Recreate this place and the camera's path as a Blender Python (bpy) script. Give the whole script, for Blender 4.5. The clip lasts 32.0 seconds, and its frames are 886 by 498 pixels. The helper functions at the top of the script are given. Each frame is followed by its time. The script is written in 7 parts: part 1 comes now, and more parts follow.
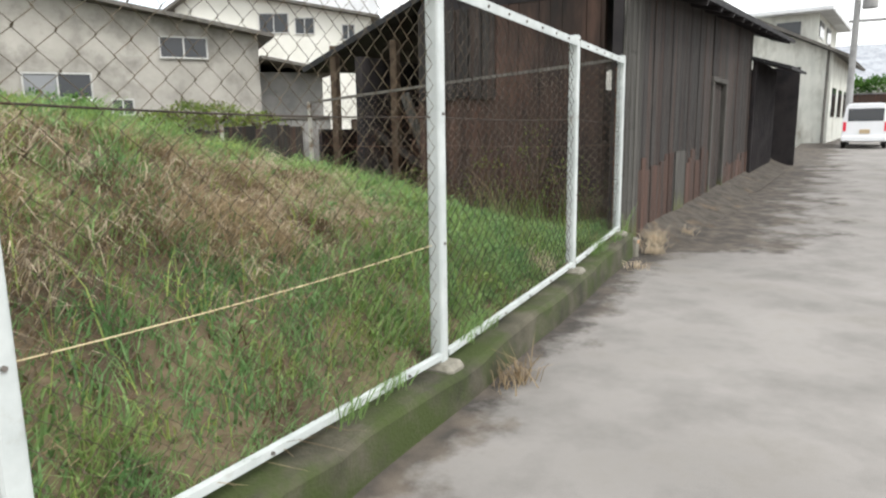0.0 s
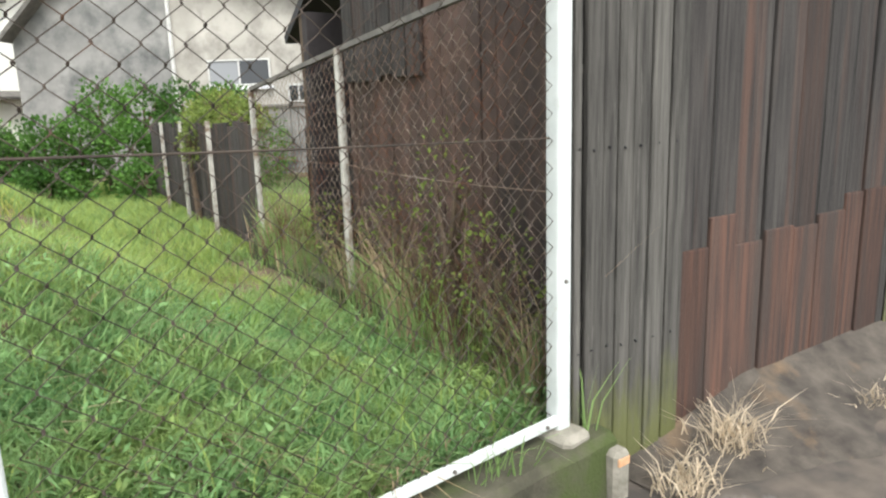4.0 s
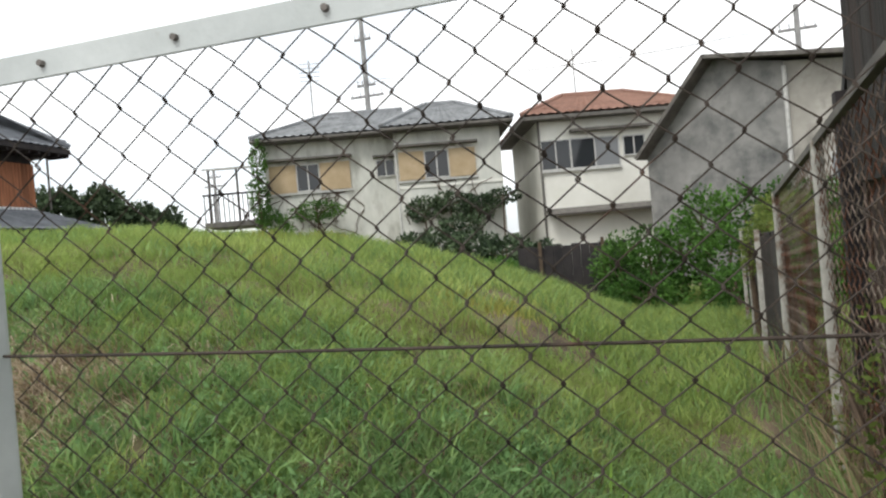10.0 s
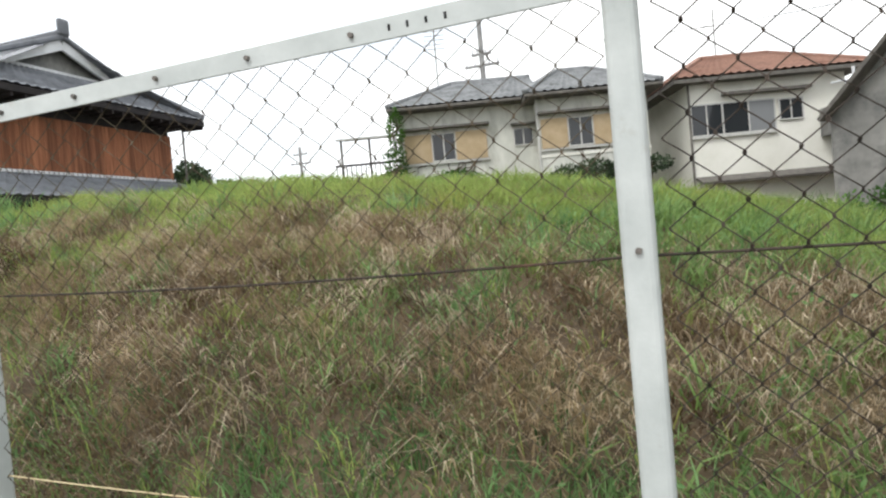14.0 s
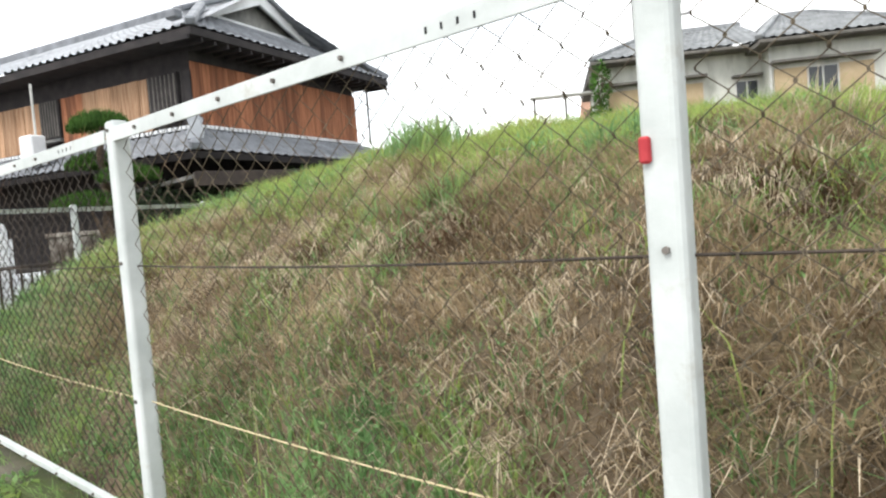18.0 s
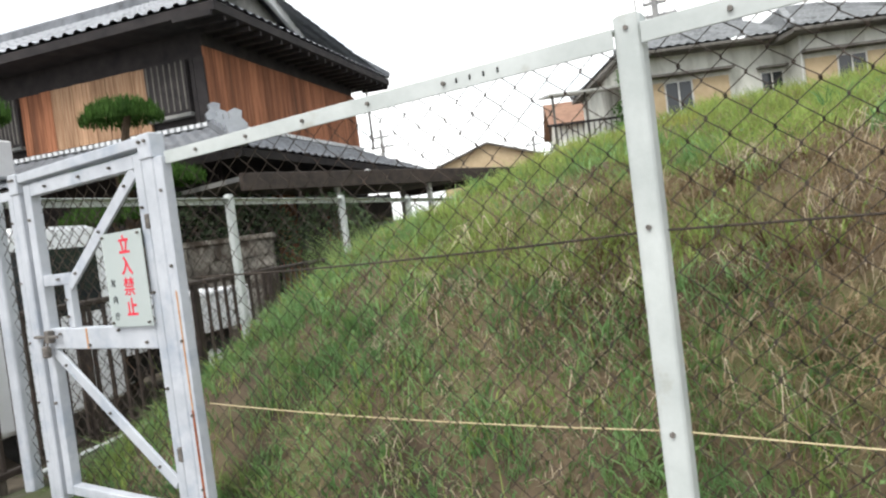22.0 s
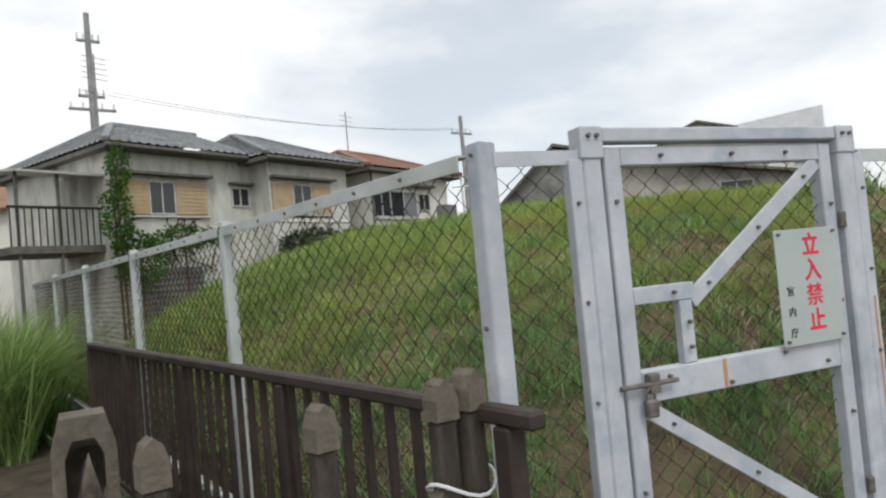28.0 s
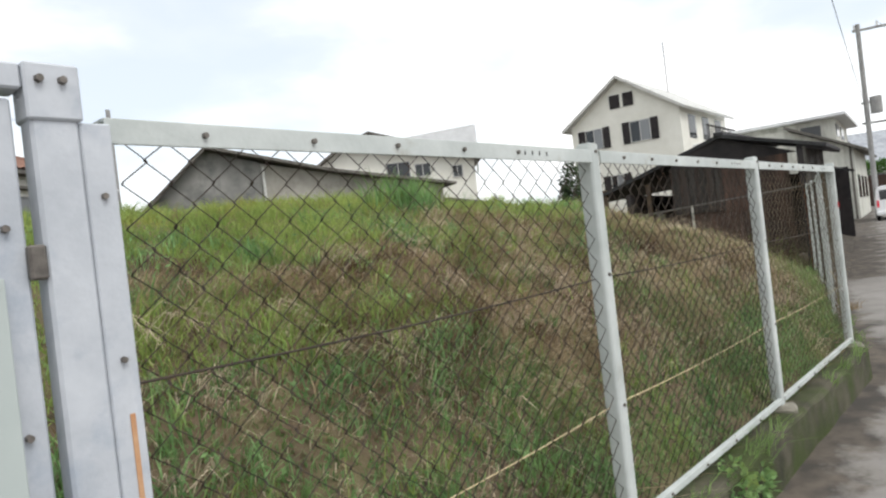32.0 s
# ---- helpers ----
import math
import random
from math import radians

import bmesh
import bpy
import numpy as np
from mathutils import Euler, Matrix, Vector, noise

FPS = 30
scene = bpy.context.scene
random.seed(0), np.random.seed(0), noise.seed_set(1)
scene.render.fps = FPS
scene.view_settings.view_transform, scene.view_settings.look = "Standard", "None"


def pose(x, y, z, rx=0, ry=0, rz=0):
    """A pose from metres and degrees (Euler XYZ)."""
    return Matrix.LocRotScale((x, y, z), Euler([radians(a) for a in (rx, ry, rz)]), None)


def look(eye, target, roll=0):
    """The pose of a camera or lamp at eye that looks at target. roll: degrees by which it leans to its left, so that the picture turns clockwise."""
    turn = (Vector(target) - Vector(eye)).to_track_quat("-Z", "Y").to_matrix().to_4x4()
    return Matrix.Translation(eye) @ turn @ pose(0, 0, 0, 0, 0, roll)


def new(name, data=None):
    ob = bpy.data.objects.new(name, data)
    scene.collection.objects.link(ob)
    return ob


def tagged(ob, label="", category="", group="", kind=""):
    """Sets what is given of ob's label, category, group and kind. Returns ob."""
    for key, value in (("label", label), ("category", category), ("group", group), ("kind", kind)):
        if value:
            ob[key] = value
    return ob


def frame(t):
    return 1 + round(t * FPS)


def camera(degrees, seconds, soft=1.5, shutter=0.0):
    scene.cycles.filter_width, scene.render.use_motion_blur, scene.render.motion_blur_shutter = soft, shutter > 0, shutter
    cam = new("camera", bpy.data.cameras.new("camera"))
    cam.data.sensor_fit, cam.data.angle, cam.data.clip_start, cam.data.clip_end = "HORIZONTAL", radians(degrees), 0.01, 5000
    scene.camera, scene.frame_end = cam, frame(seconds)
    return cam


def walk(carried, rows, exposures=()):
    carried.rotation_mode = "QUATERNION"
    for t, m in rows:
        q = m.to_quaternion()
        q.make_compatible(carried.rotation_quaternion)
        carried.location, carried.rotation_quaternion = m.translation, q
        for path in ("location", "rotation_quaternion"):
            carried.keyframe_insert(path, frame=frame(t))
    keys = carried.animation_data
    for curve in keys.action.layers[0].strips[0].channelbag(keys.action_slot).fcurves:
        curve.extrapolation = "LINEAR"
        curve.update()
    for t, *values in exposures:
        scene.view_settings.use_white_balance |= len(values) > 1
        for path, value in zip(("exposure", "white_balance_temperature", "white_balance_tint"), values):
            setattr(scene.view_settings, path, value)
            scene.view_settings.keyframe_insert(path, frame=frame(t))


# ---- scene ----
cam = camera(67.0, 32.0, 2.3)
PATH = [
    (0, (-6.597, -1.414, 1.168), (-4.840, -0.527, 0.818), -0.8),
    (0.5, (-6.000, -1.598, 1.266), (-4.258, -0.694, 0.880), -1.4),
    (1, (-5.365, -1.579, 1.272), (-3.681, -0.579, 0.868), -1.5),
    (1.5, (-4.727, -1.714, 1.273), (-3.117, -0.592, 0.887), -2.1),
    (2, (-4.139, -1.662, 1.284), (-2.588, -0.471, 0.866), -1.8),
    (2.5, (-3.536, -1.758, 1.304), (-2.055, -0.482, 0.878), -1.8),
    (4.5, (-1.222, -1.518, 1.289), (-0.333, 0.224, 0.867), -1.9),
    (5, (-0.903, -1.469, 1.277), (-0.444, 0.427, 0.837), -2.1),
    (6, (-0.281, -1.099, 1.358), (-0.679, 0.831, 1.017), 0.0),
    (7, (-0.059, -0.643, 1.401), (-1.045, 1.096, 1.341), 3.2),
    (7.5, (-0.088, -0.614, 1.405), (-1.139, 1.087, 1.371), 2.8),
    (8, (-0.099, -0.704, 1.409), (-1.025, 1.069, 1.425), -0.0),
    (9, (-0.000, -0.656, 1.395), (-0.454, 1.292, 1.406), -4.6),
    (9.5, (-0.217, -0.700, 1.354), (-0.810, 1.209, 1.322), -5.1),
    (10, (-0.461, -1.048, 1.376), (-0.992, 0.880, 1.370), -5.0),
    (10.5, (-0.788, -1.155, 1.358), (-1.474, 0.724, 1.389), -5.3),
    (11, (-1.138, -1.435, 1.340), (-1.785, 0.457, 1.377), -6.9),
    (12, (-2.002, -1.582, 1.298), (-2.334, 0.390, 1.291), -5.4),
    (12.5, (-2.354, -1.532, 1.314), (-2.624, 0.450, 1.286), -5.1),
    (13, (-2.745, -1.488, 1.310), (-3.022, 0.492, 1.268), -4.7),
    (13.5, (-3.301, -1.552, 1.308), (-3.734, 0.401, 1.290), -5.1),
    (14, (-3.828, -1.421, 1.309), (-4.484, 0.468, 1.259), -5.1),
    (14.5, (-4.255, -1.459, 1.283), (-4.803, 0.463, 1.215), -4.7),
    (15, (-4.554, -1.319, 1.326), (-5.154, 0.587, 1.242), -4.2),
    (15.5, (-5.154, -1.429, 1.353), (-5.981, 0.392, 1.324), -4.6),
    (17.5, (-7.075, -1.271, 1.263), (-7.868, 0.545, 0.997), -4.6),
    (18, (-7.617, -1.143, 1.328), (-8.530, 0.633, 1.226), -4.6),
    (19, (-8.757, -0.978, 1.337), (-9.774, 0.744, 1.329), -5.0),
    (20, (-9.733, -0.907, 1.349), (-10.684, 0.848, 1.227), -4.7),
    (21, (-10.778, -0.778, 1.326), (-11.605, 1.040, 1.208), -6.8),
    (22, (-11.846, -0.655, 1.319), (-12.482, 1.240, 1.253), -7.2),
    (23, (-12.852, -0.498, 1.319), (-13.206, 1.468, 1.217), -5.0),
    (24, (-13.806, -0.447, 1.338), (-13.852, 1.552, 1.278), -4.5),
    (25, (-14.686, -0.369, 1.345), (-14.354, 1.603, 1.316), -4.5),
    (25.5, (-15.092, -0.260, 1.357), (-14.571, 1.671, 1.342), -4.6),
    (26, (-15.474, -0.198, 1.366), (-14.751, 1.667, 1.376), -4.7),
    (28.5, (-16.501, 0.561, 1.445), (-15.177, 2.060, 1.478), -4.9),
    (29, (-16.373, 0.514, 1.434), (-14.932, 1.901, 1.406), -4.5),
    (29.5, (-16.008, 0.365, 1.430), (-14.460, 1.629, 1.347), -5.5),
    (30, (-15.659, 0.404, 1.379), (-13.997, 1.508, 1.250), -6.4),
    (31, (-14.981, 0.442, 1.388), (-13.273, 1.468, 1.215), -6.6),
    (31.5, (-14.790, 0.569, 1.443), (-13.046, 1.544, 1.364), -6.5),
    (32, (-14.509, 0.415, 1.438), (-12.731, 1.330, 1.431), -6.6),
]
walk(cam, [(t, look(eye, target, roll)) for t, eye, target, roll in PATH], ((0, 0.4), (1, 0.55), (2, 0.68), (2.5, 0.72), (4.5, 1.15), (5, 1.3), (6, 1.2), (7, 0.52), (8, 0.15), (9, -0.05), (10, 0), (11, -0.2), (13, 0.05), (15, 0.15), (18, 0.6), (19, 0.18), (20, 0.27), (21, 0.4), (22, 0.3), (23, 0.15), (24, 0.15), (25, -0.3), (26, -0.45), (28.5, -0.45), (29, -0.35), (30, -0.25), (31, -0.1), (32, -0.1)))

# ---- light ----
W = bpy.data.worlds.new("overcast")
scene.world = W
W.use_nodes = True
SUN_EL, SUN_AZ = 52.0, 215.0


def build_world():
    nt = W.node_tree
    nt.nodes.clear()
    out = nt.nodes.new("ShaderNodeOutputWorld")
    bg = nt.nodes.new("ShaderNodeBackground")
    sky = nt.nodes.new("ShaderNodeTexSky")
    sky.sky_type = "NISHITA"
    sky.sun_disc = False
    sky.sun_elevation = radians(SUN_EL)
    sky.sun_rotation = radians(SUN_AZ)
    sky.air_density, sky.dust_density = 1.0, 2.5
    gain = nt.nodes.new("ShaderNodeVectorMath")
    gain.operation = "SCALE"
    gain.inputs["Scale"].default_value = 0.15
    nt.links.new(sky.outputs[0], gain.inputs[0])
    co = nt.nodes.new("ShaderNodeTexCoord")
    mp = nt.nodes.new("ShaderNodeMapping")
    mp.inputs["Scale"].default_value = (1.0, 1.0, 2.6)
    nt.links.new(co.outputs["Generated"], mp.inputs["Vector"])
    nz = nt.nodes.new("ShaderNodeTexNoise")
    nz.inputs["Scale"].default_value = 2.3
    nz.inputs["Detail"].default_value = 6
    nz.inputs["Roughness"].default_value = 0.5
    nt.links.new(mp.outputs[0], nz.inputs["Vector"])
    cov = nt.nodes.new("ShaderNodeValToRGB")
    cov.color_ramp.elements[0].position, cov.color_ramp.elements[1].position = 0.36, 0.52
    cov.color_ramp.elements[0].color = (0.7, 0.7, 0.7, 1)
    cov.color_ramp.elements[1].color = (1, 1, 1, 1)
    nt.links.new(nz.outputs[0], cov.inputs[0])
    shade = nt.nodes.new("ShaderNodeValToRGB")
    shade.color_ramp.elements[0].position, shade.color_ramp.elements[1].position = 0.3, 0.62
    shade.color_ramp.elements[0].color = (0.9, 0.96, 1.0, 1)
    shade.color_ramp.elements[1].color = (1.2, 1.2, 1.2, 1)
    nt.links.new(nz.outputs[0], shade.inputs[0])
    mix = nt.nodes.new("ShaderNodeMix")
    mix.data_type = "RGBA"
    nt.links.new(cov.outputs[0], mix.inputs[0])
    nt.links.new(gain.outputs[0], mix.inputs[6])
    nt.links.new(shade.outputs[0], mix.inputs[7])
    nt.links.new(mix.outputs[2], bg.inputs["Color"])
    bg.inputs["Strength"].default_value = 1.25
    nt.links.new(bg.outputs[0], out.inputs["Surface"])


build_world()
sun_data = bpy.data.lights.new("sun", "SUN")
sun_data.energy = 1.9
sun_data.angle = radians(20)
sun_data.color = (1.0, 0.98, 0.95)
sun = new("sun", sun_data)
sun.matrix_world = look((0, 0, 60), (20 * math.sin(radians(SUN_AZ - 180)), 40, 60 - 44 * math.tan(radians(SUN_EL))))

# ---- materials ----


def srgb(r, g, b):
    return tuple(((c / 255) / 12.92 if c / 255 <= 0.04045 else ((c / 255 + 0.055) / 1.055) ** 2.4) for c in (r, g, b)) + (1,)


def material(name, a, b, rough=0.8, metal=0.0, scale=6.0, fine=60.0, bump=0.15, spots=None, spot_scale=2.0, spot_lo=0.55, spot_hi=0.7,
             stretch=(1, 1, 1), rnd=0.0, island=0.0, spec=0.3, space="Object"):
    """Two-tone surface with grain and stains; a, b linear colours."""
    m = bpy.data.materials.new(name)
    m.use_nodes = True
    nt = m.node_tree
    bs = nt.nodes["Principled BSDF"]
    co = nt.nodes.new("ShaderNodeTexCoord")
    mp = nt.nodes.new("ShaderNodeMapping")
    mp.inputs["Scale"].default_value = stretch
    nt.links.new(co.outputs[space], mp.inputs["Vector"])
    n1 = nt.nodes.new("ShaderNodeTexNoise")
    n1.inputs["Scale"].default_value, n1.inputs["Detail"].default_value = scale, 8
    n1.inputs["Roughness"].default_value = 0.62
    nt.links.new(mp.outputs[0], n1.inputs["Vector"])
    ramp = nt.nodes.new("ShaderNodeValToRGB")
    ramp.color_ramp.elements[0].position, ramp.color_ramp.elements[1].position = 0.33, 0.68
    ramp.color_ramp.elements[0].color = (*a[:3], 1)
    ramp.color_ramp.elements[1].color = (*b[:3], 1)
    nt.links.new(n1.outputs[0], ramp.inputs[0])
    col = ramp.outputs[0]
    n2 = nt.nodes.new("ShaderNodeTexNoise")
    n2.inputs["Scale"].default_value, n2.inputs["Detail"].default_value = fine, 5
    nt.links.new(mp.outputs[0], n2.inputs["Vector"])
    if spots:
        n3 = nt.nodes.new("ShaderNodeTexNoise")
        n3.inputs["Scale"].default_value, n3.inputs["Detail"].default_value = spot_scale, 9
        n3.inputs["Roughness"].default_value = 0.65
        nt.links.new(mp.outputs[0], n3.inputs["Vector"])
        r3 = nt.nodes.new("ShaderNodeMapRange")
        r3.inputs["From Min"].default_value, r3.inputs["From Max"].default_value = spot_lo, spot_hi
        nt.links.new(n3.outputs[0], r3.inputs["Value"])
        mx = nt.nodes.new("ShaderNodeMix")
        mx.data_type = "RGBA"
        nt.links.new(r3.outputs[0], mx.inputs[0])
        nt.links.new(col, mx.inputs[6])
        mx.inputs[7].default_value = (*spots[:3], 1)
        col = mx.outputs[2]
    if rnd or island:
        if rnd:
            src = nt.nodes.new("ShaderNodeObjectInfo").outputs["Random"]
        else:
            src = nt.nodes.new("ShaderNodeNewGeometry").outputs["Random Per Island"]
        mr = nt.nodes.new("ShaderNodeMapRange")
        k = rnd or island
        mr.inputs["To Min"].default_value, mr.inputs["To Max"].default_value = 1 - k, 1 + k
        nt.links.new(src, mr.inputs["Value"])
        hs = nt.nodes.new("ShaderNodeHueSaturation")
        nt.links.new(mr.outputs[0], hs.inputs["Value"])
        nt.links.new(col, hs.inputs["Color"])
        col = hs.outputs[0]
    nt.links.new(col, bs.inputs["Base Color"])
    bs.inputs["Roughness"].default_value = rough
    bs.inputs["Metallic"].default_value = metal
    bs.inputs["Specular IOR Level"].default_value = spec
    if bump:
        bp = nt.nodes.new("ShaderNodeBump")
        bp.inputs["Strength"].default_value = bump
        bp.inputs["Distance"].default_value = 0.01
        nt.links.new(n2.outputs[0], bp.inputs["Height"])
        nt.links.new(bp.outputs[0], bs.inputs["Normal"])
    return m


def foliage(m, share=0.4):
    """Lets part of the light through the blades and leaves of a material."""
    nt = m.node_tree
    bs = nt.nodes["Principled BSDF"]
    out = nt.nodes["Material Output"]
    tr = nt.nodes.new("ShaderNodeBsdfTranslucent")
    mx = nt.nodes.new("ShaderNodeMixShader")
    mx.inputs[0].default_value = share
    nt.links.new(bs.inputs["Base Color"].links[0].from_socket, tr.inputs["Color"])
    nt.links.new(bs.outputs[0], mx.inputs[1])
    nt.links.new(tr.outputs[0], mx.inputs[2])
    nt.links.new(mx.outputs[0], out.inputs["Surface"])


def glass(name, tint, rough=0.06):
    m = bpy.data.materials.new(name)
    m.use_nodes = True
    bs = m.node_tree.nodes["Principled BSDF"]
    bs.inputs["Base Color"].default_value = tint
    bs.inputs["Roughness"].default_value = rough
    bs.inputs["Specular IOR Level"].default_value = 0.6
    return m


M_ROAD = material("road concrete", srgb(116, 113, 109), srgb(144, 140, 136), 0.9, scale=1.6, fine=140, bump=0.25, spots=srgb(98, 94, 86), spot_scale=0.8, spot_lo=0.52, spot_hi=0.74)


def add_kerb_dirt_shed_shade(m):
    """Dirt washed against the kerb, and the shed's shadow painted on the lane at its foot, with a soft ragged edge."""
    nt = m.node_tree
    bs = nt.nodes["Principled BSDF"]
    co = nt.nodes.new("ShaderNodeTexCoord")
    sp = nt.nodes.new("ShaderNodeSeparateXYZ")
    nt.links.new(co.outputs["Object"], sp.inputs[0])

    def op(kind, a, b, c=None):
        n = nt.nodes.new("ShaderNodeMath")
        n.operation = kind
        for i, v in enumerate((a, b, c)):
            if v is None:
                continue
            if isinstance(v, (int, float)):
                n.inputs[i].default_value = v
            else:
                nt.links.new(v, n.inputs[i])
        return n.outputs[0]

    x, y = sp.outputs[0], sp.outputs[1]
    fence = op("MAXIMUM", op("MULTIPLY_ADD", x, -0.258, -2.007), 0.0)
    kerb = op("MULTIPLY", op("SUBTRACT", op("ADD", fence, -0.15), y), 2.0)
    # distance from the shed front, for the shadow band coloured into the lane
    wall = op("MULTIPLY_ADD", op("SUBTRACT", op("MULTIPLY_ADD", x, -0.087, 0.02), y), 0.58, -0.35)
    east = op("MINIMUM", op("MAXIMUM", op("MULTIPLY_ADD", x, 0.9, 0.2), 0.0), 1.0)
    dist = op("ADD", op("MULTIPLY", wall, east), op("MULTIPLY", kerb, op("SUBTRACT", 1.0, east)))
    nz = nt.nodes.new("ShaderNodeTexNoise")
    nz.inputs["Scale"].default_value, nz.inputs["Detail"].default_value = 1.7, 8
    nz.inputs["Roughness"].default_value = 0.7
    nt.links.new(co.outputs["Object"], nz.inputs["Vector"])
    edge = op("SUBTRACT", op("MULTIPLY_ADD", nz.outputs[0], 2.6, -0.75), dist)
    mr = nt.nodes.new("ShaderNodeMapRange")
    mr.inputs["From Min"].default_value, mr.inputs["From Max"].default_value = -0.1, 0.3
    mr.inputs["To Max"].default_value = 0.9
    nt.links.new(edge, mr.inputs["Value"])
    mx = nt.nodes.new("ShaderNodeMix")
    mx.data_type = "RGBA"
    nt.links.new(mr.outputs[0], mx.inputs[0])
    nt.links.new(bs.inputs["Base Color"].links[0].from_socket, mx.inputs[6])
    r2 = nt.nodes.new("ShaderNodeValToRGB")
    r2.color_ramp.elements[0].position, r2.color_ramp.elements[1].position = 0.4, 0.66
    r2.color_ramp.elements[0].color = srgb(56, 52, 48)
    r2.color_ramp.elements[1].color = srgb(96, 87, 77)
    n3 = nt.nodes.new("ShaderNodeTexNoise")
    n3.inputs["Scale"].default_value, n3.inputs["Detail"].default_value = 5.0, 8
    nt.links.new(co.outputs["Object"], n3.inputs["Vector"])
    nt.links.new(n3.outputs[0], r2.inputs[0])
    nt.links.new(r2.outputs[0], mx.inputs[7])
    nt.links.new(mx.outputs[2], bs.inputs["Base Color"])


add_kerb_dirt_shed_shade(M_ROAD)
M_VERGE = material("dirty verge", srgb(84, 77, 69), srgb(122, 115, 106), 0.95, scale=5, fine=90, bump=0.5, spots=srgb(64, 74, 40), spot_scale=2.5)
M_KERB = material("mossy concrete", srgb(52, 52, 41), srgb(94, 90, 77), 0.95, scale=4.0, fine=80, bump=0.6, spots=srgb(62, 72, 38), spot_scale=2.6, spot_lo=0.42, spot_hi=0.6)
M_MORTAR = material("mortar", srgb(112, 109, 98), srgb(146, 142, 131), 0.95, scale=14, bump=0.5)
M_SOIL = material("soil and thatch", srgb(70, 60, 48), srgb(122, 107, 86), 0.95, scale=2.2, fine=45, bump=0.8, spots=srgb(92, 98, 60), spot_scale=1.1, spot_lo=0.52, spot_hi=0.68)
M_GRASS = material("green grass", srgb(104, 134, 78), srgb(148, 174, 110), 0.75, scale=0.9, bump=0, island=0.28, spots=srgb(112, 144, 60), spot_scale=1.5, spec=0.2)
M_GRASSD = material("lush grass", srgb(90, 128, 78), srgb(142, 174, 116), 0.7, scale=3.0, bump=0, island=0.34, spots=srgb(142, 158, 88), spot_scale=2.6, spot_lo=0.5, spot_hi=0.68, spec=0.25)
M_CREST = material("yellow-green grass", srgb(126, 150, 78), srgb(166, 182, 106), 0.8, scale=0.5, bump=0, island=0.25, spots=srgb(162, 158, 84), spot_scale=0.6, spec=0.2)
M_DRY = material("dry grass", srgb(132, 115, 90), srgb(188, 170, 140), 0.9, scale=2.2, bump=0, island=0.35, spots=srgb(88, 68, 50), spot_scale=1.5, spot_lo=0.48, spot_hi=0.62, spec=0.15)
M_STALK = material("bleached stalk", srgb(186, 170, 146), srgb(222, 208, 184), 0.9, scale=8, bump=0, island=0.3, spec=0.15)
M_WHITE = material("white fence paint", srgb(174, 180, 178), srgb(198, 203, 201), 0.55, scale=5, fine=70, bump=0.1, spots=srgb(150, 144, 130), spot_scale=6, spot_lo=0.6, spot_hi=0.8)
M_GATE = material("grey-white gate paint", srgb(168, 173, 180), srgb(192, 196, 202), 0.55, scale=6, fine=60, bump=0.12, spots=srgb(148, 158, 172), spot_scale=4, spot_lo=0.52, spot_hi=0.7)
M_STAIN = material("pale rust stain", srgb(176, 128, 92), srgb(192, 156, 122), 0.9, scale=20, bump=0.2)
M_WEED = material("yellowish weeds", srgb(84, 104, 48), srgb(134, 148, 78), 0.75, scale=3, bump=0, island=0.4, spots=srgb(128, 108, 76), spot_scale=4.0, spec=0.2)
M_RUST = material("rust", srgb(112, 58, 34), srgb(158, 92, 56), 0.95, scale=20, bump=0.5)
M_WIRE = material("rusty chain link", srgb(46, 42, 38), srgb(76, 66, 58), 0.8, scale=4, bump=0, spots=srgb(104, 74, 56), spot_scale=3.0, spot_lo=0.6, spot_hi=0.75)
M_WIREB = material("dull brown chain link", srgb(74, 68, 56), srgb(100, 90, 74), 0.85, scale=4, bump=0, spots=srgb(112, 88, 66), spot_scale=3.0, spot_lo=0.55, spot_hi=0.72)
M_WIREG = material("galvanised chain link", srgb(112, 100, 88), srgb(158, 148, 136), 0.65, metal=0.2, scale=6, bump=0, spots=srgb(100, 64, 46), spot_scale=3.0, spot_lo=0.42, spot_hi=0.58)
M_ROPE = material("straw rope", srgb(186, 168, 130), srgb(208, 194, 160), 0.9, scale=40, bump=0.3)
M_BOLT = material("bolt steel", srgb(92, 88, 84), srgb(132, 126, 120), 0.6, metal=0.4, scale=30, bump=0.1)
M_BOARD = material("weathered boards", srgb(37, 36, 35), srgb(70, 67, 64), 0.9, scale=5, fine=40, stretch=(10, 10, 0.35), bump=0.6, spots=srgb(80, 60, 51), spot_scale=0.9, spot_lo=0.5, spot_hi=0.7, rnd=0.26)
M_BOARDG = material("mossy grey boards", srgb(54, 53, 50), srgb(96, 94, 89), 0.92, scale=5, fine=45, stretch=(9, 9, 0.4), bump=0.7, spots=srgb(132, 130, 122), spot_scale=3.5, spot_lo=0.6, spot_hi=0.72, rnd=0.2)


